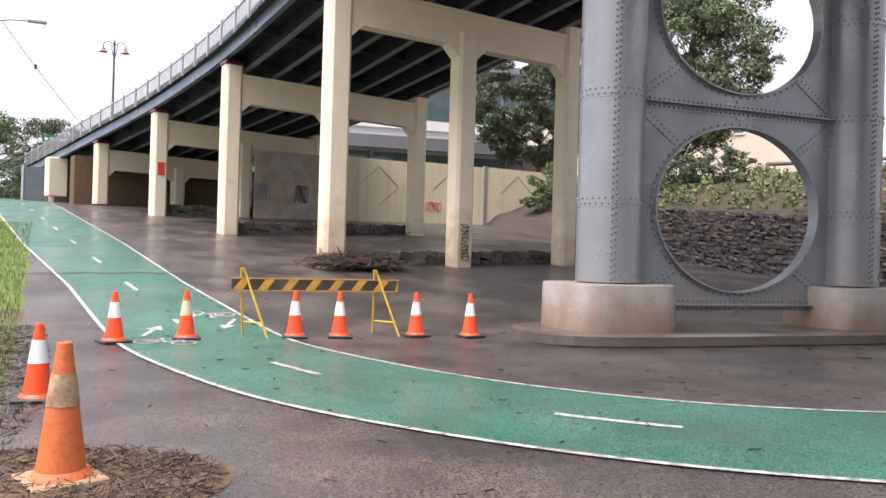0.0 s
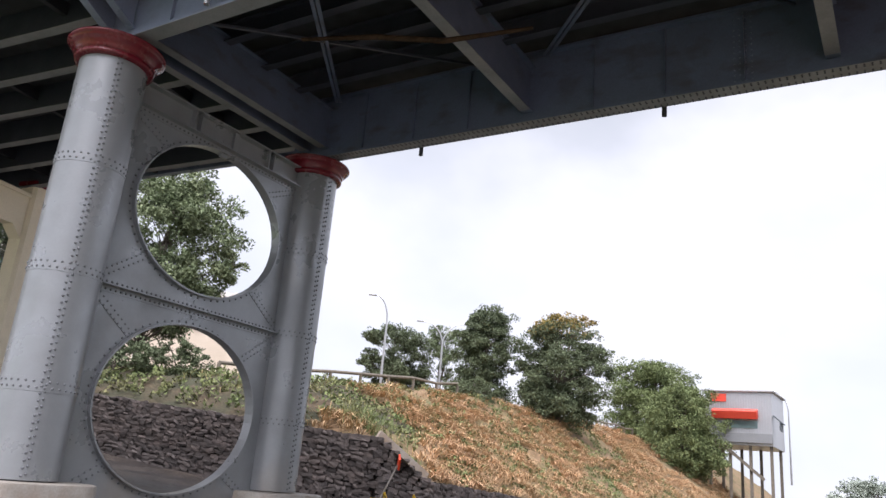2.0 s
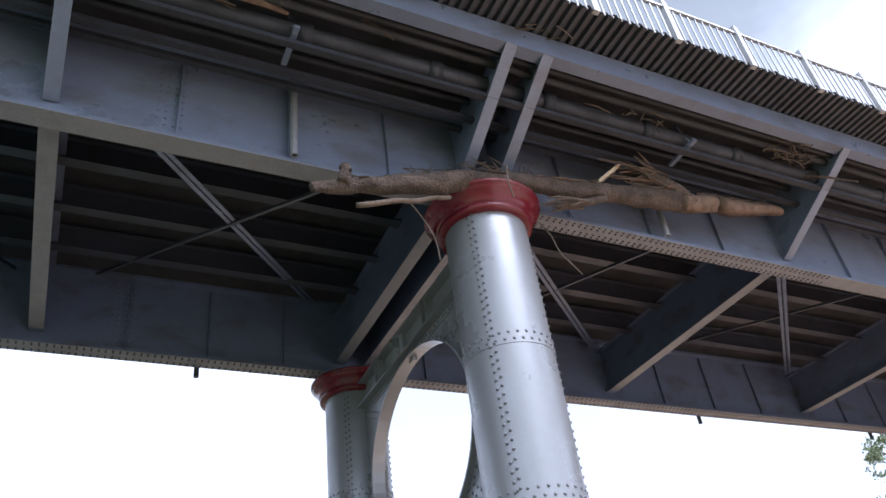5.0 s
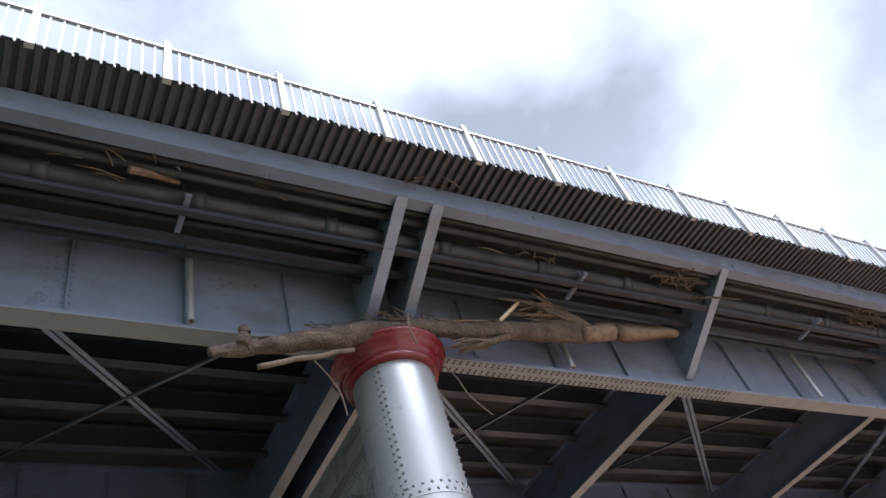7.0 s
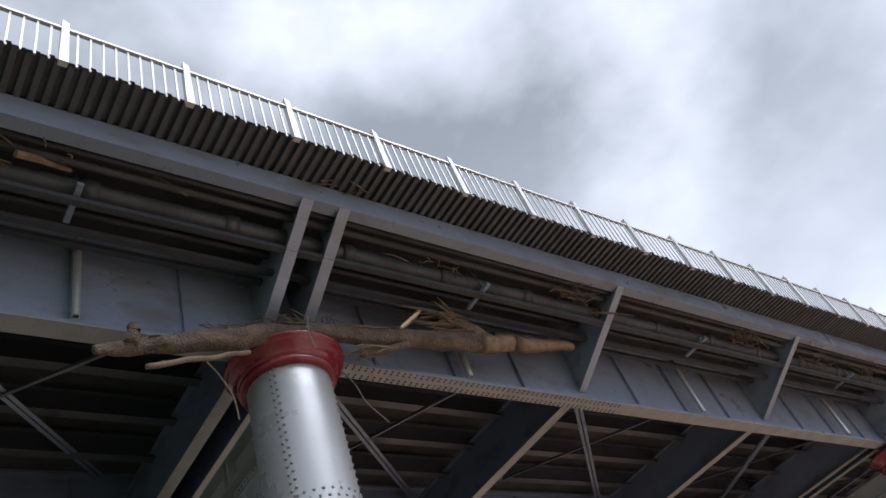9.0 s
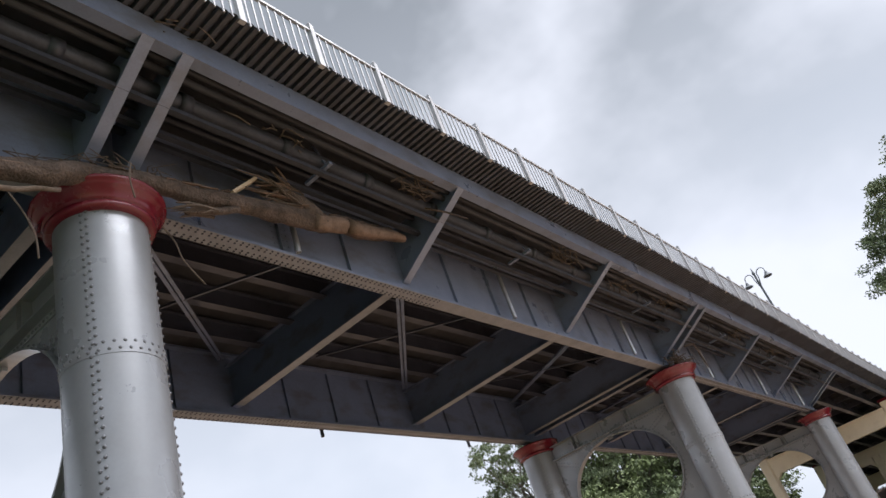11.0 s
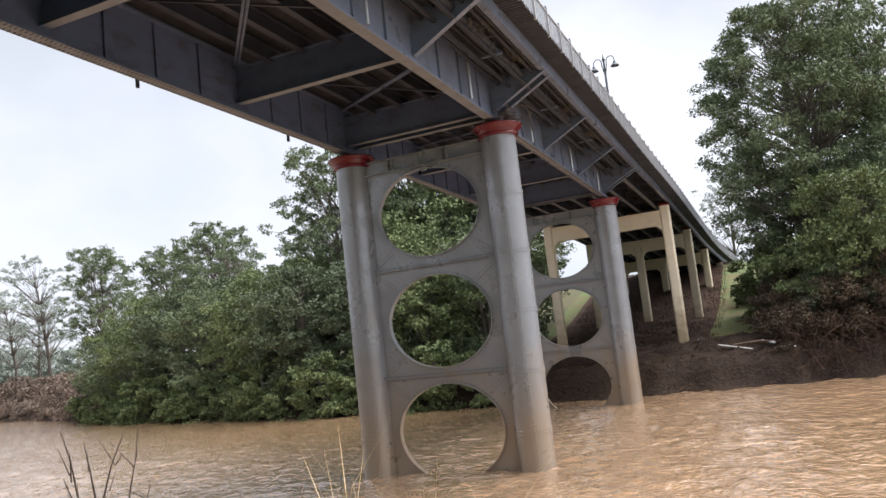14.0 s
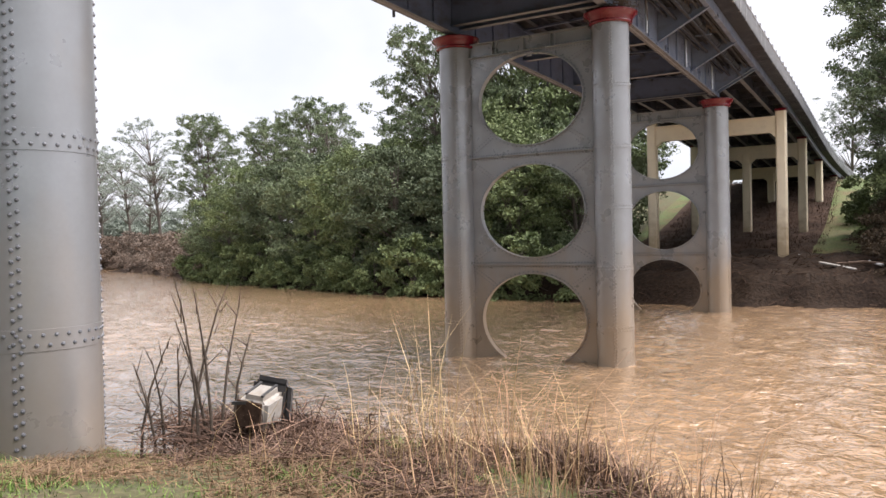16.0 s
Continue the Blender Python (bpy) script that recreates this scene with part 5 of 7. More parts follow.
panel_wall()


def scrawl(at, turn, size, mat, seed, roll=0, tall=1.0):
    """Unreadable spray paint: looping strokes."""
    r = random.Random(seed)
    bm = bmesh.new()
    for k in range(5):
        pts = []
        cx = (k - 2) * 0.35
        for t in range(9):
            pts.append((cx + 0.22 * math.cos(t * 0.8 + k), 0, 0.5 * math.sin(t * 0.9 + r.uniform(0, 0.6))))
        for p, q in zip(pts, pts[1:]):
            beam(bm, p, q, 0.012, 0.06)
    ob = part("graffiti", bm, mat, None, "unreadable sprayed scrawl on concrete")
    ob.matrix_basis = pose(*at, 0, 0, turn) @ Matrix.Rotation(radians(roll), 4, "Y") @ Matrix.Diagonal((size, 1, size * tall, 1))
    return tagged(ob, category="graffiti", kind="structure")


def wall_x(y):
    return WX0 + (y - WY0) * (-35.6 - WX0) / (-4.5 - WY0)


scrawl((wall_x(5.7) + 0.12, 5.7, 4.06), 99.5, 0.36, M_BLACK, 1, tall=2.4)
scrawl((wall_x(3.75) + 0.12, 3.75, 4.06), 99.5, 0.50, M_ROOF, 2, tall=1.6)
scrawl((wall_x(12.9) + 0.12, 12.9, ground_z(-38.5, 13) + 0.9), 99.5, 0.5, M_SIGNRED, 3)

# sprayed tags on the first bent's middle column and a small red notice on the third
p_, n_, d_ = ref(s_at(-20.05))
q_ = p_[:2] + n_ * 4.37 + d_ * 0.325
for k, z in enumerate((1.45, 2.0)):
    scrawl((q_[0], q_[1], z), math.degrees(math.atan2(n_[1], n_[0])), 0.28, M_BLACK, 20 + k, 84)
p_, n_, d_ = ref(s_at(-35.9))
q_ = p_[:2] + n_ * 0.35 + d_ * 0.32
tagged(part("notice", boxes(((q_[0], q_[1], 4.75), (0.02, 0.30, 0.55), (0, 0, math.degrees(math.atan2(d_[1], d_[0]))))), M_SIGNRED, None, "small red notice on a cream column"), category="notice")

# long modern building behind the wall
def office():
    b = thing("office_building", "low modern white building with grey roofs and bands of windows", "building", (-62, 26, 4.2), turn=-4)
    part("wall", boxes(((0, 0, 3.6), (14, 56, 7.2))), M_OFFWHITE, b)
    part("upper_storey", boxes(((-1, 4, 9.3), (12, 48, 4.0))), M_OFFWHITE, b)
    part("roof", boxes(((0.3, 4, 11.55), (15.5, 51, 0.5))), M_ROOF, b, "dark grey overhanging roof")
    part("awning", boxes(((8.2, -2, 5.3), (3.0, 52, 0.9), (0, 6, 0))), M_ROOF, b, "grey sloping canopy")
    part("band", boxes(((7.1, 0, 6.9), (0.4, 56, 0.7))), M_OFFWHITE, b)
    for k in range(13):
        y = -21 + k * 3.6
        w = part("window", boxes(((5.03, y + 4, 9.2), (0.12, 3.2, 2.9))), M_GLASS, b)
        part("frame", boxes(((5.1, y + 2.35, 9.2), (0.12, 0.14, 3.0))), M_ROOF, w)
        w = part("window", boxes(((7.04, y, 3.9), (0.12, 3.2, 1.6))), M_GLASS, b)
        part("frame", boxes(((7.1, y + 1.7, 3.9), (0.14, 0.2, 1.8))), M_ROOF, w)
    return b


office()


def rendered_house():
    b = thing("rendered_building", "peach rendered building with small windows and downpipes", "building", (-56.0, 32.5, 6.4), turn=38)
    part("wall", boxes(((0, 0, 2.9), (34, 12, 6.2))), M_PEACH, b)
    part("roof", boxes(((0, 0, 6.15), (35, 13, 0.4))), M_OFFWHITE, b)
    for k in range(5):
        w = part("window", boxes(((-13 + 6.5 * k, -6.02, 4.4), (0.5, 0.1, 1.4))), M_GLASS, b)
        part("frame", boxes(((-13 + 6.5 * k, -6.06, 3.65), (0.7, 0.1, 0.1))), M_OFFWHITE, w)
    for k in range(4):
        part("downpipe", boxes(((-10.5 + 6.5 * k, -6.08, 3.0), (0.14, 0.14, 6.0))), M_OFFWHITE, b)
    part("sign", boxes(((-9.0, -6.1, 5.5), (3.4, 0.08, 0.5))), M_ROOF, b)
    return b


rendered_house()


def stilt_building():
    b = thing("corrugated_building", "pale corrugated building on dark stilts with a red awning", "building", (-15.2, 84, 0.6), turn=0)
    wall = part("wall", boxes(((0, 3, 9.4), (6.4, 8, 5.4))), M_GALV, b, "pale corrugated cladding")
    rib_me = bpy.data.meshes.new("rib")
    rib_bm = boxes(((0, 0, 9.45), (0.07, 0.05, 5.2)), bevel=0.012)
    rib_bm.to_mesh(rib_me)
    rib_bm.free()
    rib_me.materials.append(M_GALV)
    for k in range(26):
        ob = new("rib", rib_me)
        ob.parent = wall
        ob.matrix_basis = pose(-3.1 + k * 0.248, -1.02, 0)
    part("roof", boxes(((0, 3, 12.2), (6.9, 8.6, 0.22), (1.5, 0, 0)), bevel=0.06), M_RAIL, b, "low metal roof")
    part("awning", boxes(((-0.3, -1.45, 9.75), (4.4, 0.9, 0.85), (20, 0, 0)), bevel=0.05), M_SIGNRED, b, "faded red awning")
    part("window", boxes(((0.5, -1.05, 8.75), (2.6, 0.08, 0.75))), M_GLASS, b, "dark window under the awning")
    part("sign", boxes(((-1.9, -1.10, 11.4), (1.5, 0.08, 0.8))), M_SIGNRED, b, "red sign")
    part("balcony", boxes(((0, -1.2, 7.4), (6.4, 0.5, 0.9))), M_ROOF, b)
    part("side_canopy", boxes(((3.75, -0.6, 9.3), (1.2, 1.6, 0.12), (0, 42, 0)), ((3.95, -0.6, 8.7), (0.12, 1.6, 1.0)), bevel=0.03), M_GATE, b, "dark curved side canopy")
    for k in range(4):
        part("stilt", boxes(((-2.9 + k * 1.95, -0.6, 2.8), (0.28, 0.28, 8.1))), M_TIMBER, b)
        part("stilt", boxes(((-2.9 + k * 1.95, 5.6, 2.8), (0.28, 0.28, 8.1))), M_TIMBER, b)
    part("stair", boxes(((0.4, -0.9, 5.0), (4.8, 0.25, 0.3), (0, 40, 0))), M_TIMBER, b)
    return b


stilt_building()

# abutment, gate, steps and rail at the upper end of the path
abut = thing("abutment", "cream rendered bridge abutment", "abutment", kind="structure")
p_, n_, d_ = ref(s_at(-49))
bm = bmesh.new()
box(bm, (p_[0] + n_[0] * 4.6, p_[1] + n_[1] * 4.6, 4.6), (1.2, 9.4, 3.2), (0, 0, math.degrees(math.atan2(d_[1], d_[0]))))
part("end_wall", bm, M_CONCRETE, abut, "dark stained concrete end wall")
bm = bmesh.new()
box(bm, (p_[0] + 0.6, p_[1] + 0.2, 5.1), (1.0, 1.0, 2.2), (0, 0, 20), bevel=0.05)
part("pylon", bm, M_CREAM, abut)
gate = thing("steel_gate", "tall dark grey sheet steel gate", "gate", (-51.0, -7.6, ground_z(-51, -7.6) - 0.25), turn=70)
part("leaf", boxes(((0, 0, 1.15), (2.2, 0.06, 2.3))), M_GATE, gate)
part("gate_post", boxes(((-1.2, 0, 1.2), (0.14, 0.14, 2.4))), M_RAIL, gate)
part("gate_post", boxes(((1.2, 0, 1.2), (0.14, 0.14, 2.4))), M_RAIL, gate)
steps = thing("stair_rail", "grey pipe handrail climbing to the road", "handrail", (-52.5, -9.5, ground_z(-52, -9.5)))
for k in range(4):
    bm = bmesh.new()
    tube(bm, [(0, -1.2 * k * 0.8, 0.2 * k * 0 - 0.2), (0, -0.96 * k, 3.0 - 0.55 * k)], 0.03, 6)
    part("post", bm, M_GATE, steps)
for h in (0.0, -0.45, -0.9):
    bm = bmesh.new()
    tube(bm, [(0, 0.9, 3.3 + h), (0, -3.2, 1.0 + h)], 0.03, 6)
    part("rail", bm, M_GATE, steps)
sign = thing("street_sign", "green direction sign with white lettering on a steel post", "sign", (-55.0, -6.9, ground_z(-55, -7)), turn=98)
bm = bmesh.new()
tube(bm, [(0, 0, 0), (0, 0, 4.4)], 0.04, 8)
part("post", bm, M_GALV, sign)
part("board", boxes(((-0.55, -0.05, 4.0), (1.7, 0.04, 0.5))), M_SIGNGREEN, sign)
txt = bpy.data.curves.new("lettering", 'FONT')
txt.body, txt.size, txt.align_x = "CBD", 0.24, 'CENTER'
txt_ob = new("lettering", txt)
txt_ob.parent = sign
txt_ob.matrix_basis = pose(-0.78, -0.078, 3.92, 90, 0, 0)
txt.materials.append(M_WHITE)
part("lettering_bar", boxes(((-0.13, -0.076, 4.0), (0.62, 0.01, 0.16))), M_WHITE, sign)
part("arrow", boxes(((-1.18, -0.076, 4.0), (0.17, 0.01, 0.17), (0, 45, 0))), M_WHITE, sign)


# added brown box standing for the dark, shaded recess under the landward deck end
earth = bmesh.new()
box(earth, (-46.0, 2.0, 4.4), (1.0, 15.0, 3.0), (0, 0, 18))
part("recess_backdrop", earth, M_MULCH, None, "dark brown backdrop for the shaded recess under the deck", kind="structure")


# ---- lamps ----
def swan_lamp(at, turn):
    l = thing("deck_lamp", "old-style double lamp post with curled arms and bell shades", "street lamp", at, "deck lamps", turn=turn)
    bm = bmesh.new()
    tube(bm, [(0, 0, 0), (0, 0, 0.5), (0, 0, 4.2)], [0.09, 0.06, 0.045], 10)
    lathe(bm, [(0.05, 4.1), (0.08, 4.15), (0.03, 4.3), (0.01, 4.45)], n=10)
    part("post", bm, M_GATE, l)
    for sd in (-1, 1):
        bm = bmesh.new()
        pts = [(sd * 0.02, 0, 3.4), (sd * 0.12, 0, 3.9)] + [(sd * (0.32 - 0.20 * math.cos(a)), 0, 4.05 + 0.20 * math.sin(a)) for a in [math.pi * k / 8 for k in range(0, 8)]] + [(sd * 0.52, 0, 3.95)]
        tube(bm, pts, 0.022, 6)
        arm = part("arm", bm, M_GATE, l)
        bm = bmesh.new()
        lathe(bm, [(0.21, 3.70), (0.19, 3.74), (0.09, 3.84), (0.05, 3.95)], (sd * 0.52, 0, 0), 16)
        shade = part("shade", bm, M_DULLRED if at[0] < 0 else M_GATE, arm, "dull bell-shaped shade")
    return l


pl, nl, dl = ref(s_at(-42.2))
swan_lamp((-42.2, -3.2, pl[2] + 0.75), 88)
pl, nl, dl = ref(s_at(35.85))
swan_lamp((35.85, 5.55, pl[2] + 0.62), 80)


def street_lamp(at, h, reach, turn, double=False):
    l = thing("street_lamp", "tall galvanised street lamp with a curved outreach arm", "street lamp", at, "road lamps", turn=turn)
    bm = bmesh.new()
    tube(bm, [(0, 0, 0), (0, 0, h * 0.75)], [0.11, 0.07], 10)
    part("pole", bm, M_GALV, l)
    for sd in ((1, -1) if double else (1,)):
        bm = bmesh.new()
        pts = [(sd * reach * (1 - math.cos(a)), 0, h * 0.75 + (h * 0.25) * math.sin(a)) for a in [math.pi / 2 * k / 8 for k in range(9)]]
        tube(bm, pts, [0.06 - 0.003 * k for k in range(9)], 8)
        arm = part("arm", bm, M_GALV, l)
        bm = boxes(((sd * (reach + 0.25), 0, h), (0.6, 0.22, 0.12)), bevel=0.03)
        part("lamp_head", bm, M_GALV, arm)
    return l


street_lamp((-32.6, 44.7, 6.4), 7.7, 1.0, -143)
street_lamp((-32.8, 53.0, 6.4), 7.5, 1.7, 31, True)
street_lamp((-11.6, 92, 4), 10.0, 1.6, 180)
street_lamp((-29.4, -7.6, ground_z(-29.4, -7.6)), 7.0, 2.7, 92)
wire = bmesh.new()
tube(wire, [(-44.7 + 1.6 * t / 10, -10.5 + 6.0 * t / 10, 15.3 - 8.1 * t / 10 - 0.25 * math.sin(math.pi * t / 10)) for t in range(11)], 0.018, 5)
lathe(wire, [(0.02, -0.14), (0.07, -0.08), (0.07, 0.08), (0.02, 0.14)], (-43.8, -7.0, 10.35), 8)
tagged(part("overhead_wire", wire, M_RUBBER, None, "thin black overhead wire with a small joint box"), category="cable")


# ---- timber post and rail fence along the top of the bank ----
def bank_fence(pts, label):
    f = thing("log_fence", label, "fence")
    for i, (x, y) in enumerate(pts):
        z = hill_z(x, y)
        bm = bmesh.new()
        tube(bm, [(x, y, z - 0.2), (x, y, z + 0.85)], 0.09, 8)
        part("post", bm, M_TIMBER, f)
        if i:
            x0, y0 = pts[i - 1]
            bm = bmesh.new()
            tube(bm, [(x0, y0, hill_z(x0, y0) + 0.85), (x, y, z + 0.85)], 0.085, 8)
            part("rail", bm, M_TIMBER, f)
    return f


bank_fence([(-26.5 + 0.15 * k, 24 + 2.4 * k) for k in range(9)], "weathered grey log fence along the crest of the bank")
bank_fence([(-24.7, 57.5 + 2.6 * k) for k in range(9)], "weathered grey log fence farther along the bank")


# ---- traffic cones ----
def cone(at, h=0.72, old=False, band=None, turn=0):
    lab = "large faded orange traffic cone caked with mud" if old else "faded orange traffic cone with a dirty buff band" if band is M_BUFFBAND else "orange traffic cone with white band on wet asphalt"
    c = thing("traffic_cone", lab, "traffic cone", (*at, ground_z(*at) + 0.02), "" if old else "traffic cones", turn=turn)
    k = h / 0.72
    b = 0.20 * k * (1.0 if not old else 0.92)
    bm = boxes(((0, 0, 0.02 * k), (2 * b, 2 * b, 0.04 * k)), bevel=0.012)
    part("base", bm, M_OLDBASE if old else M_RUBBER, c, "mud-caked square base" if old else "black rubber base")
    r0, r1 = 0.135 * k, 0.032 * k
    if old:
        r0, r1 = 0.125 * k, 0.036 * k

    def rad(t):
        return r0 + (r1 - r0) * t
    cuts = (0.0, 0.53, 0.77, 1.0) if old else (0.0, 0.46, 0.78, 1.0)
    for i, (mat, nm) in enumerate(((M_OLDORANGE if old else M_ORANGE, "cone_body"), (M_DIRTYBAND if old else band or M_WHITE, "band"), (M_OLDORANGE if old else M_ORANGE, "tip"))):
        bm = bmesh.new()
        t0, t1 = cuts[i], cuts[i + 1]
        z0, z1 = 0.04 * k + t0 * (h - 0.04 * k), 0.04 * k + t1 * (h - 0.04 * k)
        lip = 0.004 if i == 1 else 0.0
        prof = [(rad(t0) + lip, z0), (rad(t1) + lip, z1)]
        if i == 0:
            prof = [(r0 + 0.03 * k, z0), (r0 + 0.012 * k, z0 + 0.02 * k)] + [(rad(t0 + (t1 - t0) * q), z0 + (z1 - z0) * q) for q in (0.1, 1.0)]
        if i == 2:
            prof += [(r1 * 0.8, z1 + 0.006), (r1 * 0.55, z1 - 0.02)]
        lathe(bm, prof, n=28)
        part(nm, bm, mat, c, smooth=False)
    return c


for i, (x, y, h) in enumerate(((-11.70, -0.66, 0.70), (-11.93, 0.28, 0.70), (-11.99, 1.85, 0.69), (-11.95, 2.53, 0.69), (-11.99, 3.78, 0.69), (-11.88, 4.67, 0.69), (-7.74, -0.98, 0.66))):
    cone((x, y), h, band=M_BUFFBAND if i == 1 else M_WHITE, turn=rng.uniform(-12, 25))
cone((-5.17, -0.46), 0.80, old=True, turn=25)
for x, y in ((-11.8, 14.45), (-12.25, 16.05), (-11.9, 17.35), (-11.23, 18.13), (-10.82, 19.77), (-10.57, 20.02), (-10.32, 20.25)):
    cone((x, y), 0.72, turn=rng.uniform(0, 90))


# ---- road barriers ----
def barrier(at, turn, length, mats, label, legs=(0.2, 0.8), h=1.0, board=0.20):
    b = thing("road_barrier", label, "barrier", (*at, ground_z(*at) + 0.02), turn=turn)
    bd = part("board", boxes(((length / 2, 0, h - 0.10 - board / 2), (length, 0.025, board)), bevel=0.004), mats[1], b, "dark striped barrier board")
    n = int(length / 0.34)
    z0, z1 = h - 0.10 - board + 0.012, h - 0.112
    for k in range(n + 1):
        x = 0.02 + k * length / n * 0.97
        v = [(x, z0), (x + 0.14, z0), (x + 0.14 + 0.12, z1), (x + 0.12, z1)]
        v = [(min(max(q, 0.01), length - 0.01), z) for q, z in v]
        for sd in (-1, 1):
            raw("stripe", [(q, sd * 0.0165, z) for q, z in v], [(0, 1, 2, 3)], mats[0], bd)
    bm = bmesh.new()
    beam(bm, (0, 0, h - 0.10), (length, 0, h - 0.10), 0.035, 0.016)
    part("edge_strip", bm, mats[0], b)
    bm = bmesh.new()
    beam(bm, (0, 0, h - 0.10 - board), (length, 0, h - 0.10 - board), 0.035, 0.016)
    part("edge_strip", bm, mats[0], b)
    for t in legs:
        leg = part("trestle", boxes(((t * length, 0, h + 0.02), (0.05, 0.05, 0.06))), M_YELLOW, b, "yellow pipe trestle leg")
        for sd in (-1, 1):
            bm = bmesh.new()
            tube(bm, [(t * length - 0.02 * sd, -0.03 * sd, h + 0.06), (t * length + (0.36 if sd < 0 else 0.05), 0.22 * sd, 0.0)], 0.018, 8)
            part("leg", bm, M_YELLOW, leg)
        bm = bmesh.new()
        tube(bm, [(t * length + 0.28, -0.18, 0.22), (t * length + 0.035, 0.18, 0.22)], 0.014, 8)
        part("brace", bm, M_YELLOW, leg)
    return b


barrier((-12.02, 0.90), 92, 2.60, (M_OCHRE, M_BLACK), "yellow and black striped road barrier on pipe trestles", (0.06, 0.85), 0.98, 0.18)
barrier((-12.2, 16.75), 60, 1.55, (M_YELLOW, M_BLACK), "yellow and black striped road barrier on pipe trestles", (0.25, 0.8), 0.95)
barrier((-11.35, 18.95), 60, 1.1, (M_YELLOW, M_BLACK), "small yellow and black striped barrier on splayed legs", (0.2, 0.8), 0.95, 0.3)
flag = thing("leaning_sign", "leaning pole with a small orange warning board", "sign", (-12.3, 16.7, ground_z(-12.3, 16.7) + 0.02))
bm = bmesh.new()
tube(bm, [(0, 0, 0), (0.45, 0.62, 1.70)], 0.02, 8)
part("pole", bm, M_PLASTICWHITE, flag)
bm = bmesh.new()
box(bm, (0.47, 0.65, 1.78), (0.05, 0.3, 0.30), (30, 0, 40))
part("board", bm, M_ORANGE, flag)


# ---- plants ----
nrng = np.random.RandomState(11)


def quad_object(name, verts, mat, parent=None, label="", kind="", c=4):
    """Loose leaves or blades of c corners each from an array of corners."""
    n = len(verts) // c
    me = bpy.data.meshes.new(name)
    me.vertices.add(n * c)
    me.vertices.foreach_set("co", np.asarray(verts, np.float32).ravel())
    me.loops.add(n * c)
    me.loops.foreach_set("vertex_index", np.arange(n * c, dtype=np.int32))
    me.polygons.add(n)
    me.polygons.foreach_set("loop_start", np.arange(0, n * c, c, dtype=np.int32))
    me.polygons.foreach_set("loop_total", np.full(n, c, np.int32))
    me.update(calc_edges=True)
    me.materials.append(mat)
    ob = new(name, me)
    if parent:
        ob.parent = parent
    return tagged(ob, label, kind=kind)


def leaf_quads(centres, length, width, droop=0.3):
    n = len(centres)
    u = nrng.normal(size=(n, 3))
    u[:, 2] -= droop
    u /= np.linalg.norm(u, axis=1)[:, None]
    v = np.cross(u, nrng.normal(size=(n, 3)))
    v /= np.linalg.norm(v, axis=1)[:, None] + 1e-9
    k = nrng.uniform(0.6, 1.35, (n, 1))
    u, v = u * length * k / 2, v * width * k / 2
    return np.stack([centres - u + v, centres + u, centres - u - v], 1).reshape(-1, 3)


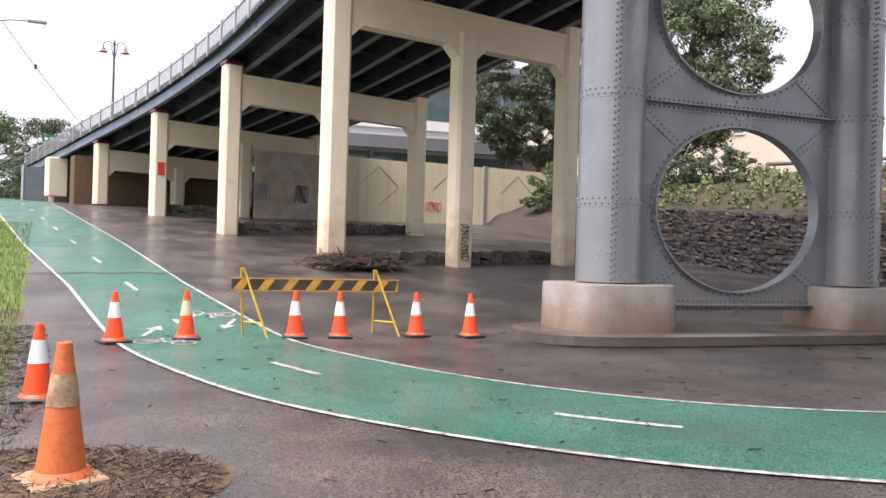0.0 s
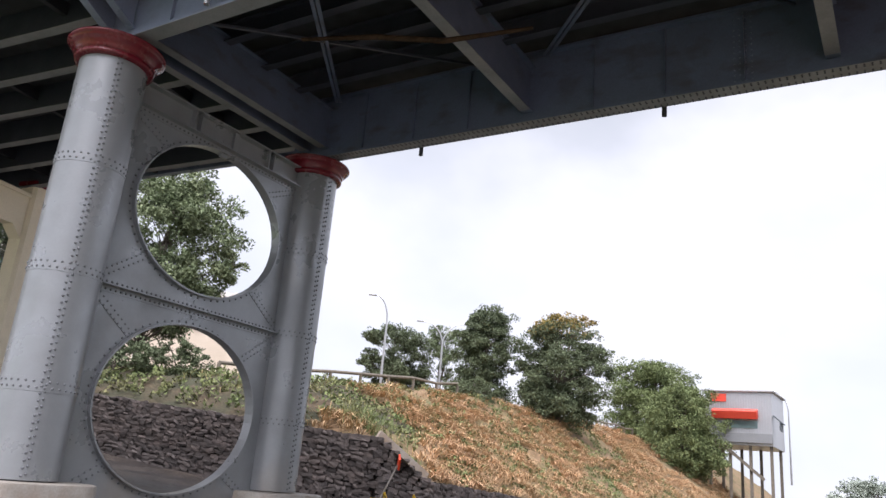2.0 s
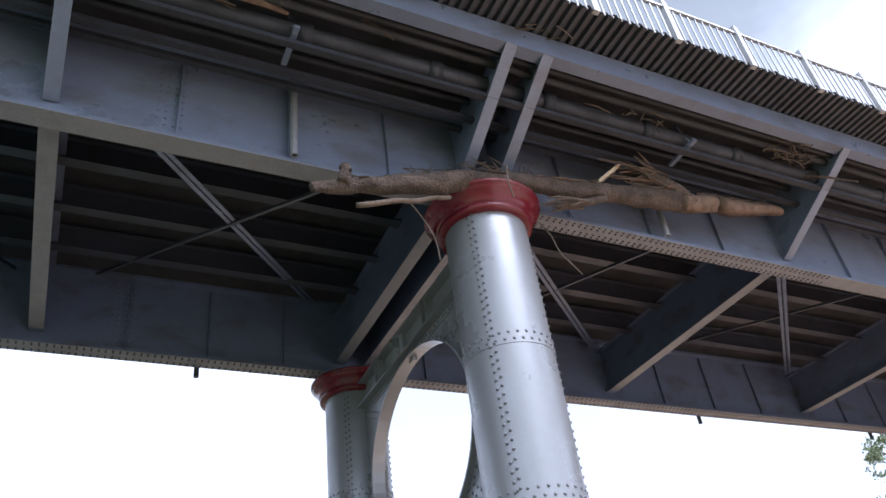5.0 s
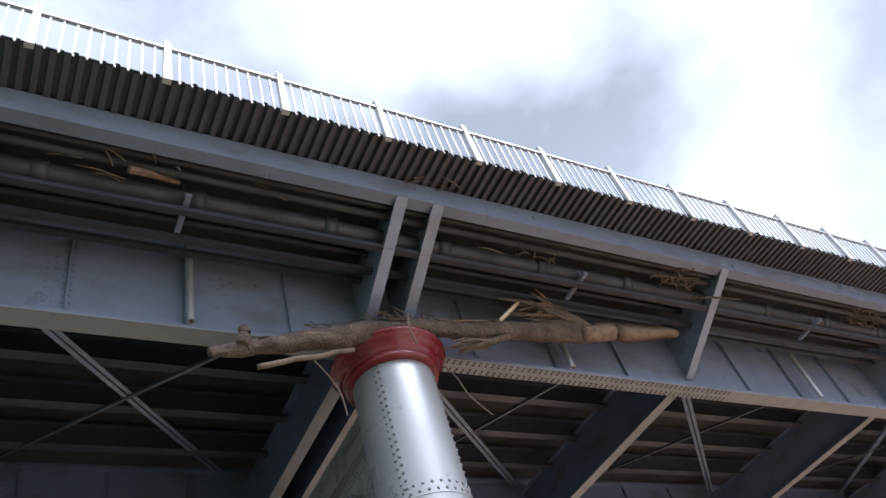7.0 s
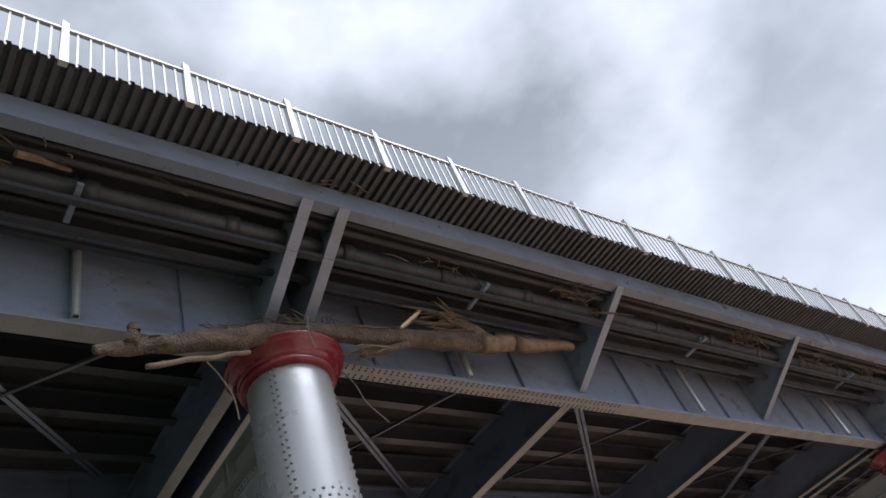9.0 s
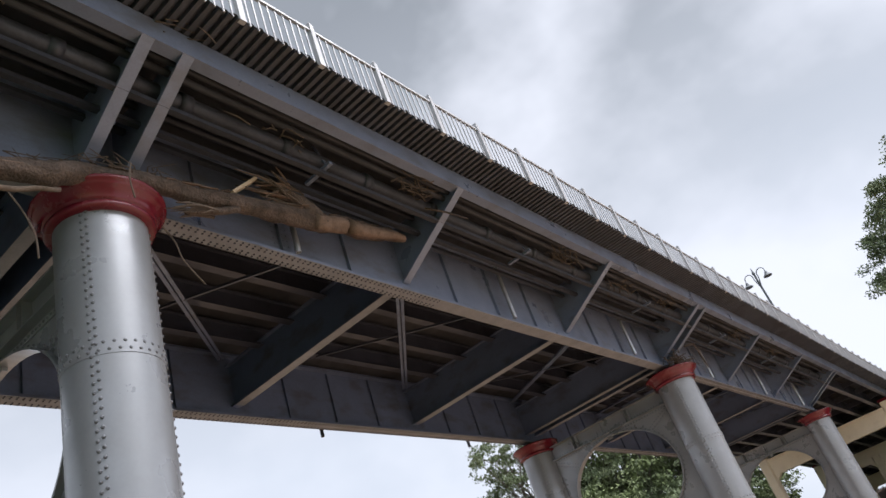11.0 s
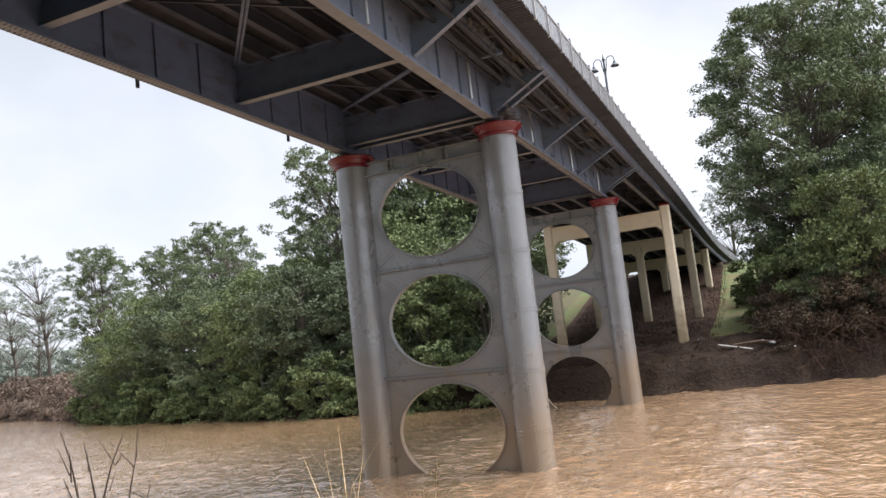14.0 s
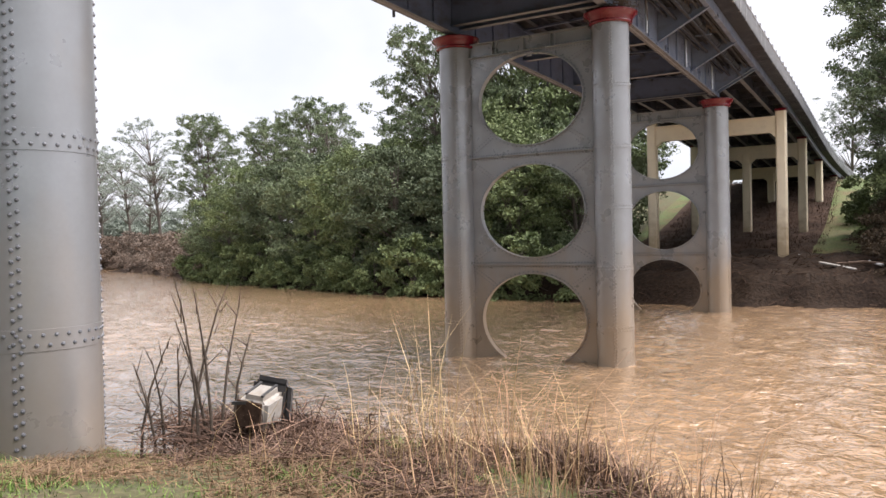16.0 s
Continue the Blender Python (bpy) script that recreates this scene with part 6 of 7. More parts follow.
def tree(at, height, radius, crown_lo, clumps, per, leaf, leaf_mat, label, trunk_r=0.25, clump=1.0, stems=1, flat=1.0, seed=1, name="tree", second=None, group="", droop=0.3, turn=0):
    per, leaf = int(per * 1.65), leaf * 0.88
    r = np.random.RandomState(seed)
    t = thing(name, label, name.replace("_", " "), at, group, turn=turn)
    bm = bmesh.new()
    tops = []
    for s_ in range(stems):
        lean = r.uniform(-1, 1, 2) * radius * (0.12 if stems == 1 else 0.35)
        pts = [Vector((lean[0] * q ** 1.5 + r.uniform(-0.1, 0.1) * q, lean[1] * q ** 1.5 + r.uniform(-0.1, 0.1) * q, height * 0.86 * q - 0.4 * (q == 0))) for q in np.linspace(0, 1, 8)]
        tube(bm, pts, [trunk_r * (1 - 0.88 * q) + 0.015 for q in np.linspace(0, 1, 8)], 8)
        tops.append(pts)
    cs = []
    for k in range(clumps):
        q = r.uniform(0, 1)
        h = crown_lo + (0.97 - crown_lo) * q
        prof = math.sqrt(max(0.04, 1 - ((q - 0.42) / 0.62) ** 2)) * flat
        a = r.uniform(0, 2 * math.pi)
        wob = 0.95 + 0.40 * noise.noise(Vector((math.cos(a) * 1.7 + seed, math.sin(a) * 1.7, q * 3)))
        rr = radius * prof * wob * math.sqrt(r.uniform(0.12, 1.0))
        st = tops[r.randint(stems)]
        base = st[min(7, int(h / 0.86 * 7))] if h < 0.86 else st[7]
        c = Vector((base.x + rr * math.cos(a), base.y + rr * math.sin(a), height * h))
        cs.append(c)
        i = max(1, min(6, int((h - 0.10) / 0.86 * 7)))
        o = st[i]
        mid = o.lerp(c, 0.55) + Vector((0, 0, 0.06 * height * r.uniform(-0.3, 0.6)))
        lr = max(0.02, trunk_r * 0.28 * (1 - 0.6 * h))
        tube(bm, [o, mid, c], [lr, lr * 0.6, 0.012], 5, cap=False)
    part("trunk", bm, M_BARK, t, "bare forked trunk and limbs")
    pos = []
    for c in cs:
        size = clump * r.uniform(0.65, 1.2) * 0.62
        for sub_k in range(5):
            w = r.normal(size=3)
            w = w / np.linalg.norm(w) * r.uniform(0.35, 1.0) * size * np.array((1, 1, 0.7))
            n = max(3, int(per * r.uniform(0.6, 1.3) / 5))
            g = r.normal(size=(n, 3))
            g = g / np.linalg.norm(g, axis=1)[:, None] * (r.uniform(0.15, 1.0, (n, 1)) ** 0.6) * size * 0.55 * np.array((1, 1, 0.6))
            pos.append(np.array(c) + w + g)
    pos = np.concatenate(pos)
    if second:
        hi = pos[:, 2] > height * (0.88 + 0.07 * r.normal(size=len(pos)))
        quad_object("crown_top", leaf_quads(pos[hi], leaf, leaf * 0.6, droop), second, t, "autumn gold upper leaves", kind="stuff", c=3)
        pos = pos[~hi]
    quad_object("crown", leaf_quads(pos, leaf, leaf * 0.6, droop), leaf_mat, t, kind="stuff", c=3)
    return t


def again(t, at, turn=0, size=1.0, label="", group=""):
    c = copy_thing(t, pose(*at, 0, 0, turn))
    c.matrix_basis = pose(*at, 0, 0, turn) @ Matrix.Diagonal((size, size, size * nrng.uniform(0.9, 1.1), 1))
    return tagged(c, label, group=group)


def blades(name, spots, h, w, mat, label, lean=0.35, spread=0.4, category="grass", down=False, way=None):
    """Curved blades, two quads each, standing on the spots."""
    spots = np.asarray(spots, float)
    n = len(spots)
    a = way if way is not None else nrng.normal(0.0, 1.7, n) if down else nrng.uniform(0, 2 * math.pi, n)
    ln = nrng.uniform(0.2, 1.0, n) * lean
    hh = h * nrng.uniform(1 - spread, 1 + spread, n)
    side = np.stack([-np.sin(a), np.cos(a), np.zeros(n)], 1) * w / 2
    d = np.stack([np.cos(a), np.sin(a), np.zeros(n)], 1)
    up = np.array((0, 0, 1.0))
    p0 = spots
    p1 = spots + up * (hh * 0.55)[:, None] + d * (hh * ln * 0.3)[:, None]
    p2 = spots + up * (hh * (1 - (0.5 if down else 0.35) * ln))[:, None] + d * (hh * ln)[:, None]
    q = np.stack([p0 - side, p0 + side, p1 + side * 0.8, p1 - side * 0.8, p1 - side * 0.8, p1 + side * 0.8, p2 + side * 0.15, p2 - side * 0.15], 1).reshape(-1, 3)
    return tagged(quad_object(name, q, mat, None, label), category=category, kind="stuff")


def litter(name, spots, length, w, mat, label, tilt=0.35, category="debris"):
    """Loose straws and twigs lying about."""
    spots = np.asarray(spots, float)
    n = len(spots)
    u = nrng.normal(size=(n, 3))
    u[:, 2] *= tilt
    u /= np.linalg.norm(u, axis=1)[:, None]
    v = np.cross(u, nrng.normal(size=(n, 3)))
    v /= np.linalg.norm(v, axis=1)[:, None]
    L = length * nrng.uniform(0.4, 1.3, (n, 1)) / 2
    q = np.stack([spots - u * L - v * w / 2, spots - u * L + v * w / 2, spots + u * L + v * w / 2, spots + u * L - v * w / 2], 1).reshape(-1, 3)
    return tagged(quad_object(name, q, mat, None, label), category=category, kind="stuff")


def scatter(n, x0, x1, y0, y1, fz, keep=lambda x, y: True):
    out = []
    while len(out) < n:
        x, y = nrng.uniform(x0, x1), nrng.uniform(y0, y1)
        if keep(x, y):
            out.append((x, y, fz(x, y)))
    return out


# wood on the far bank, upstream of the bridge
FB = "trees of the far bank"
lab_b = "dense broadleaf tree overhanging the flooded river"
v1 = tree((47.5, 31.5, -1.2), 9.2, 4.2, 0.04, 100, 150, 0.235, M_LEAF_DARK, lab_b, 0.2, 1.9, 3, seed=3, group=FB)
v2 = tree((50.0, 37.0, -1.2), 9.6, 4.6, 0.04, 100, 150, 0.245, M_LEAF_MID, lab_b, 0.2, 2.0, 3, seed=8, group=FB)
v3 = tree((52.0, 43.0, -1.2), 9.0, 4.4, 0.04, 100, 150, 0.245, M_LEAF_GREY, lab_b, 0.2, 2.0, 2, seed=21, group=FB)
for i, (x, y, sz) in enumerate(((54.2, 49.0, 0.95), (56.0, 54.5, 0.95), (57.8, 59.5, 0.88), (48.5, 27.5, 1.0), (49.5, 23.0, 1.05), (52.0, 19.0, 1.0), (53, 30, 1.15), (55, 36, 1.1), (57, 42, 1.15), (60, 49, 1.15), (56, 25, 1.2), (60, 21, 1.2), (60.5, 65.5, 0.7))):
    again((v1, v2, v3)[i % 3], (x, y, -1.2 + 0.03 * (x - 47)), 67 * i, sz, lab_b, FB)
for x, y, sz, a in ((63.0, 27.0, 1.62, 15), (64.0, 31.5, 1.5, 130), (65.0, 22.5, 1.35, 250)):
    again(v2, (x, y, 0.0), a, sz, "tall dense broadleaf tree behind the waterside wood", FB)
# tall airy gums behind
lab_g = "tall airy gum tree with a pale branching trunk"
g1 = tree((58, 33, 0), 20.5, 6.0, 0.30, 270, 80, 0.25, M_LEAF_GREY, lab_g, 0.28, 1.35, 2, seed=5, group="gum trees", droop=0.8)
g2 = tree((66, 52, 0), 15.5, 5.2, 0.38, 130, 56, 0.24, M_LEAF_GREY, lab_g, 0.24, 1.15, 2, seed=14, group="gum trees", droop=0.8)
for i, (x, y, sz) in enumerate(((63, 29, 1.05), (65, 40, 1.0), (66, 22, 1.1), (72, 26, 1.2), (74, 62, 0.95), (70, 58, 0.92), (80, 74, 0.95), (84, 84, 1.0), (88, 95, 1.0))):
    again((g1, g2)[i % 2], (x, y, 0.2), 50 * i, sz, lab_g, "gum trees")
f1 = tree((92, 112, 0), 24.5, 6.8, 0.35, 120, 40, 0.30, M_LEAF_FAR, "distant gum tree with bare limbs, leaves tinted for haze", 0.34, 1.3, 2, seed=31, group="distant gums", droop=0.8)
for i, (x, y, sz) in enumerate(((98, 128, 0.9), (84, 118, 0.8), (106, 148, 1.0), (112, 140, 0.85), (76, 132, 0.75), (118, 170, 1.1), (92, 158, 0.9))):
    again(f1, (x, y, 0), 43 * i, sz, "distant gum tree with bare limbs, leaves tinted for haze", "distant gums")
# low growth at the far bend
b1 = tree((82, 112, -2), 4.5, 4.5, 0.02, 60, 70, 0.36, M_LEAF_DUN, "low mud-coated brush at the river bend", 0.1, 2.2, 4, seed=41, name="shrub", group="far brush")
for i in range(11):
    x, y = 78 + 5.2 * i, 118 + 9 * i - 8 * (i % 3)
    again(b1, (x, y, -2), 40 * i, 0.9 + 0.1 * (i % 4), "low mud-coated brush at the river bend", "far brush")
for i in range(9):
    again(b1, (64 + 5.2 * i, 70 + 8.0 * i, -1.8), 40 * i, 0.85 + 0.12 * (i % 3), "grey-brown flooded thicket at the river bend", "far brush")

# far bank by the bridge
big = tree((58.5, -4.6, -0.2), 23.5, 7.2, 0.18, 360, 210, 0.23, M_LEAF_GREY, "very tall dense riverside tree with several stems", 0.42, 2.0, 3, seed=9, name="tree", droop=0.5)
again(g1, (64, -9, 1.0), 120, 1.1, "tall airy gum tree beside the big one", "gum trees")
v4 = tree((51.5, -5.2, -0.9), 9.5, 4.6, 0.22, 90, 230, 0.21, M_LEAF_MID, "leafy lower tree leaning over the muddy bank", 0.28, 1.9, 2, seed=17)
again(v4, (53, -12, -0.8), 80, 1.15, "leafy lower tree leaning over the muddy bank")
again(v1, (58, -14, 0), 20, 1.2, "dark dense tree on the far bank")
bush = tree((69, 0.6, 1.2), 4.2, 2.6, 0.05, 40, 130, 0.28, M_LEAF_MID, "bright green bush beside the bridge", 0.08, 1.3, 3, seed=23, name="bush")
again(bush, (62, -0.6, 0.6), 90, 1.1, "bright green bush beside the bridge")
again(bush, (75, -2, 2.0), 200, 1.3, "bright green bush beside the bridge")
for i in range(24):
    y = 17.5 + 2.15 * i
    again(bush, (far_shore(y) + 0.6 + 0.8 * math.sin(i * 2.3), y, WATER - 0.5), 71 * i, 0.85 + 0.2 * math.sin(i * 1.7), "green bush hanging into the flood water", "waterside bushes")
brush = tree((47.6, -1.6, -2.0), 3.2, 2.6, 0.02, 46, 150, 0.15, M_LEAF_BROWN, "mud-coated brush drooping over the water", 0.05, 1.3, 6, seed=25, name="brush", group="muddy brush", droop=0.9)
for i, (x, y, sz) in enumerate(((48.2, -4.0, 1.1), (49.3, -7.0, 1.25), (50.6, -10.5, 1.3), (52.5, -14, 1.4), (55, -18, 1.5), (51.5, -1.0, 1.0), (53.5, -2.5, 1.2))):
    again(brush, (x, y, ground_z(x, y) - 0.2), 50 * i, sz, "mud-coated brush drooping over the water", "muddy brush")
again(f1, (120, -2, 5), 10, 0.95, "distant gum tree beyond the bridge, leaves tinted for haze", "distant gums")
again(f1, (128, 4, 5), 80, 0.8, "distant gum tree beyond the bridge, leaves tinted for haze", "distant gums")

# brown dead grass, drift and rubbish on the far bank
blades("far_slope_grass", scatter(12000, 53.5, 92, 3.5, 16.5, lambda x, y: ground_z(x, y) - 0.05), 0.26, 0.035, M_BRUSH, "flattened brown dead grass under the far bents", 1.8)
litter("far_bank_drift", scatter(1300, 42.3, 51, -13, 16, lambda x, y: ground_z(x, y) + 0.08, lambda x, y: x > far_shore(y) - 0.2), 0.8, 0.03, M_BRUSH, "dark drift twigs over the muddy far bank", 0.35)
litter("far_bank_hanging", scatter(3400, 43.2, 49, -15, -0.5, lambda x, y: ground_z(x, y) + nrng.uniform(0.1, 1.5), lambda x, y: x > far_shore(y) - 0.2), 1.1, 0.028, M_BRUSH, "brown dead brush hanging over the muddy bank", 1.6)
for i, (x, y, ln, a, mat) in enumerate(((46.6, 2.2, 1.9, 82, M_PLASTICWHITE), (47.4, 0.4, 0.8, 60, M_WHITE), (46.0, -0.6, 0.5, 110, M_WHITE), (45.2, -1.0, 0.35, 30, M_WHITE), (47.2, 1.0, 2.6, 95, M_LOG_CUT), (58.5, 1.7, 3.0, 35, M_LOG_CUT), (50.5, 4.4, 0.5, 20, M_WHITE))):
    bm = bmesh.new()
    z = ground_z(x, y) + 0.16
    dx, dy = math.cos(radians(a)) * ln / 2, math.sin(radians(a)) * ln / 2
    if mat is M_LOG_CUT:
        tube(bm, [(x - dx, y - dy, z), (x, y, z + 0.12), (x + dx, y + dy, z + 0.05)], [0.06, 0.08, 0.04], 7)
        tagged(part("fallen_branch", bm, mat, None, "pale fallen branch on the far muddy bank"), category="branch")
    else:
        box(bm, (x, y, z), (ln, 0.35, 0.14), (8, -12, a), bevel=0.05)
        tagged(part("rubbish", bm, mat, None, "pale washed-up rubbish on the far muddy bank"), category="rubbish")
dark = tree((50.2, -3.4, -1.0), 4.4, 2.9, 0.02, 46, 190, 0.17, M_LEAF_DARK, "dark dense shrub on the far bank", 0.08, 1.4, 4, seed=61, name="shrub", droop=0.8)
for i, (x, y, sz) in enumerate(((51.5, -6.5, 1.1), (52.5, -9.8, 1.2), (55.5, -1.6, 0.8), (54.5, -5.0, 1.3), (56.5, -9.0, 1.4))):
    again(dark, (x, y, ground_z(x, y) - 0.3), 61 * i, sz, "dark dense shrub on the far bank")
for i in range(9):
    y = 60 + 8.0 * i
    again(b1, (far_shore(y) + 1.5, y, WATER - 0.3), 55 * i, 0.55 + 0.05 * (i % 3), "low mud-coated brush at the river bend", "far brush")

# the embankment and what stands beyond
h1 = tree((-38.3, 54.2, 6.2), 7.6, 3.3, 0.05, 130, 230, 0.185, M_LEAF_DARK, "dark conical tree behind the bank", 0.2, 1.5, 1, seed=51)
tree((-27.8, 51.3, 6.2), 8.1, 2.2, 0.05, 130, 230, 0.185, M_LEAF_DARK, "dense dark green street tree", 0.2, 1.5, 1, seed=52)
tree((-21.9, 52.0, 5.9), 8.0, 3.5, 0.06, 170, 230, 0.185, M_LEAF_DARK, "rounded tree with a golden top", 0.22, 1.6, 2, seed=53, second=M_LEAF_GOLD)
h4 = tree((-26.6, 90.0, 6.5), 10.4, 4.7, 0.03, 200, 170, 0.27, M_LEAF_MID, "spreading green tree behind the crest", 0.26, 2.4, 2, seed=54)
again(h4, (-19.7, 79.0, 3.9), 75, 0.84, "spreading green tree below the crest")
again(h4, (-25.0, 106.0, 5.6), 130, 0.95, "spreading green tree behind the crest")
tree((-34.9, 56.3, 6.2), 8.1, 2.2, 0.1, 60, 150, 0.17, M_LEAF_GREY, "airy pale green tree behind the bank", 0.14, 1.4, 2, seed=63, droop=0.6)
tree((-34.5, 25.6, 5.4), 11.8, 4.0, 0.22, 110, 290, 0.23, M_LEAF_GREY, "leafy tree on top of the bank", 0.2, 2.0, 2, seed=55, droop=0.6)
tree((-43.5, 21.5, 4.0), 12.0, 5.0, 0.30, 130, 280, 0.23, M_LEAF_DARK, "dark leafy tree beside the panel wall", 0.16, 1.5, 1, seed=56, droop=0.6)
again(bush, (-36.6, 18.9, 3.6), 30, 0.62, "drooping dark shrub against the panel wall")
sh = tree((-27.8, 19.6, 3.6), 2.6, 1.9, 0.05, 40, 120, 0.17, M_LEAF_DARK, "glossy dark shrub above the stone wall", 0.05, 0.9, 3, seed=58, name="shrub")
again(sh, (-25.6, 21.2, 4.2), 80, 0.7, "small round shrub above the stone wall")
again(v1, (-80, -11.6, 3.8), 40, 0.98, "broad domed tree beyond the road")
again(v3, (-84, -17.5, 3.8), 150, 1.0, "broad domed tree beyond the road")
fw = tree((10, 240, 0), 15, 14, 0.05, 70, 160, 0.8, M_LEAF_FAR, "line of far green trees, leaves tinted for haze", 0.4, 5, 3, seed=60, group="far treeline")
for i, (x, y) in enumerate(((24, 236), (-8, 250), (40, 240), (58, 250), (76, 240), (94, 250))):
    again(fw, (x, y, -2 - 2 * (i % 2)), 60 * i, 0.9 + 0.1 * (i % 3), "line of far green trees, leaves tinted for haze", "far treeline")


# dry grass of the embankment in swathes
def on_bank(x, y):
    return y > (20.6 if x > -14.5 else wall_line(max(x, -34)) + 0.3) and hill_z(x, y) > 0


def swathe(x, y):
    return noise.noise(Vector((x * 0.22, y * 0.22, 2.0)))


blades("bank_dry_grass", scatter(14000, -27, -13.9, 18, 95, lambda x, y: hill_z(x, y) - 0.03, lambda x, y: on_bank(x, y) and swathe(x, y) > -0.16 and x > -26.5 + 0.04 * (y - 30) and (x > -17.5 or y > 27.5)), 0.20, 0.03, M_REDGRASS, "flattened reddish dry grass on the bank", 2.4, down=True)
# tussocks: mops of dry blades drooping outward and downhill
tus = scatter(2900, -27, -13.9, 18, 95, lambda x, y: hill_z(x, y) - 0.03, lambda x, y: on_bank(x, y) and swathe(x, y) > -0.2 and x > -26.5 + 0.04 * (y - 30) and (x > -17.5 or y > 27.5))
tus_a = nrng.uniform(0, 2 * math.pi, (len(tus), 24))
tus_r = nrng.uniform(0.02, 0.30, (len(tus), 24))
tus_p = np.stack([np.array(tus)[:, 0, None] + tus_r * np.cos(tus_a), np.array(tus)[:, 1, None] + tus_r * np.sin(tus_a), np.array(tus)[:, 2, None] + 0.06 - 0.25 * tus_r], 2).reshape(-1, 3)
blades("bank_tussocks", tus_p, 0.34, 0.034, M_REDGRASS, "drooping tussocks of reddish dry grass on the bank", 2.8, way=(np.arctan2(np.sin(tus_a), np.cos(tus_a) + 0.5)).ravel())
def ground_cover(name, spots, leaf, mat, label):
    """Low creeping leaves in patches."""
    return tagged(quad_object(name, leaf_quads(np.asarray(spots, float), leaf, leaf * 0.7, 0.1), mat, None, label, c=3), category="weeds", kind="stuff")


ground_cover("bank_green_weeds", scatter(24000, -30, -13.9, 17, 62, lambda x, y: hill_z(x, y) + nrng.uniform(0.05, 0.30), lambda x, y: on_bank(x, y) and (x < -17.2 and y < 28 or noise.noise(Vector((x * 0.7, y * 0.7, 8))) > 0.02) and noise.noise(Vector((x * 1.6, y * 1.6, 3))) > -0.1), 0.15, M_WEED, "patches of creeping green weeds on the bank")
blades("bank_straw", scatter(1200, -27, -13.9, 20, 62, lambda x, y: hill_z(x, y) - 0.03, lambda x, y: on_bank(x, y)), 0.5, 0.02, M_STRAW, "pale standing straw on the bank", 1.3, down=True)

again(sh, (-23.9, 43.6, hill_z(-23.9, 43.6) - 0.2), 40, 0.62, "low yellow-green shrub on the crest of the bank")

blades("corner_weeds", [(x, y, hill_z(x, y) - 0.05) for x, y in zip(nrng.normal(-16.2, 0.5, 260), nrng.normal(21.6, 0.5, 260))], 0.85, 0.025, M_WEED, "tall rank weeds behind the end of the stone wall", 0.6, category="weeds")

# lawn edge beside the path
blades("lawn_grass", scatter(15000, -30, -5.5, -7, -0.9, ground_z, lambda x, y: y < lawn_line(x) - 0.05 and y > lawn_line(x) - 3.0), 0.09, 0.012, M_BLADE, "short lawn grass beside the path", 0.7)
litter("lawn_litter", scatter(1800, -13, -5.5, -3, -0.9, lambda x, y: ground_z(x, y) + 0.03, lambda x, y: abs(y - lawn_line(x)) < 0.35), 0.12, 0.008, M_TWIG, "washed-up straw along the lawn edge")

# mulch mat under the old cone
mv, mf = [], []
for k in range(12):
    for a in range(40):
        r_ = 1.15 * (k / 11) * (1 + 0.25 * noise.noise(Vector((math.cos(a * math.pi / 20) * 2, math.sin(a * math.pi / 20) * 2, 0))))
        x, y = -5.05 + 0.8 * r_ * math.cos(a * math.pi / 20), -0.72 + r_ * 1.05 * math.sin(a * math.pi / 20)
        mv.append((x, y, ground_z(x, y) + 0.024 + 0.03 * (1 - (k / 11) ** 2)))
mf = [(k * 40 + a, k * 40 + (a + 1) % 40, (k + 1) * 40 + (a + 1) % 40, (k + 1) * 40 + a) for k in range(11) for a in range(40)]
raw("mulch_patch", mv, mf, M_MULCH, label="mat of flood mulch on the asphalt", smooth=True, kind="structure")
litter("mulch_straw", [(-5.05 + 0.85 * math.cos(a) * r_, -0.72 + 1.15 * math.sin(a) * r_, ground_z(-4.5, -0.6) + nrng.uniform(0.03, 0.07)) for a, r_ in zip(nrng.uniform(0, 6.28, 5200), np.sqrt(nrng.uniform(0, 1, 5200)))], 0.09, 0.006, M_TWIG, "loose straw of the mulch mat", 0.4)

# twigs on the wet asphalt
litter("road_twigs", scatter(330, -16, -3.6, -0.8, 9, lambda x, y: ground_z(x, y) + 0.036, lambda x, y: y > lawn_line(x)), 0.08, 0.012, M_BRUSH, "dark flood twigs strewn on the asphalt", 0.04)
litter("road_twigs_far", scatter(260, -13, -5, 9, 24, lambda x, y: ground_z(x, y) + 0.03), 0.16, 0.025, M_BRUSH, "dark flood twigs strewn on the asphalt", 0.04)

# straw heap wrapped round the first bent column
heap = []
for k in range(2600):
    a, r_ = nrng.uniform(0, 6.28), 0.32 + abs(nrng.normal()) * 0.22
    heap.append((-20.0 + r_ * math.cos(a) * 1.0, 4.25 + r_ * math.sin(a) * 1.3 + 0.7 * (nrng.uniform() > 0.55), 0.98 + max(0.0, 0.5 - 0.45 * r_) * nrng.uniform(0, 1)))
litter("flood_straw_heap", heap, 0.5, 0.014, M_TWIG, "flood straw heaped round the column foot", 0.35)
for nm, x, off in (("flood_silt", -28.35, 4.0), ("flood_silt", -35.9, 4.0)):
    p, nrm, d = ref(s_at(x))
    litter(nm, [(p[0] + nrm[0] * o - d[0] * (0.9 + 0.4 * q), p[1] + nrm[1] * o - d[1] * (0.9 + 0.4 * q), ground_z(p[0] + nrm[0] * o, p[1] + nrm[1] * o) + 0.12 * nrng.uniform(0.3, 1)) for o, q in zip(nrng.uniform(0.3, 8, 1500), nrng.normal(size=1500))], 0.45, 0.02, M_TWIG, "brown flood silt and straw under the bents", 0.3)

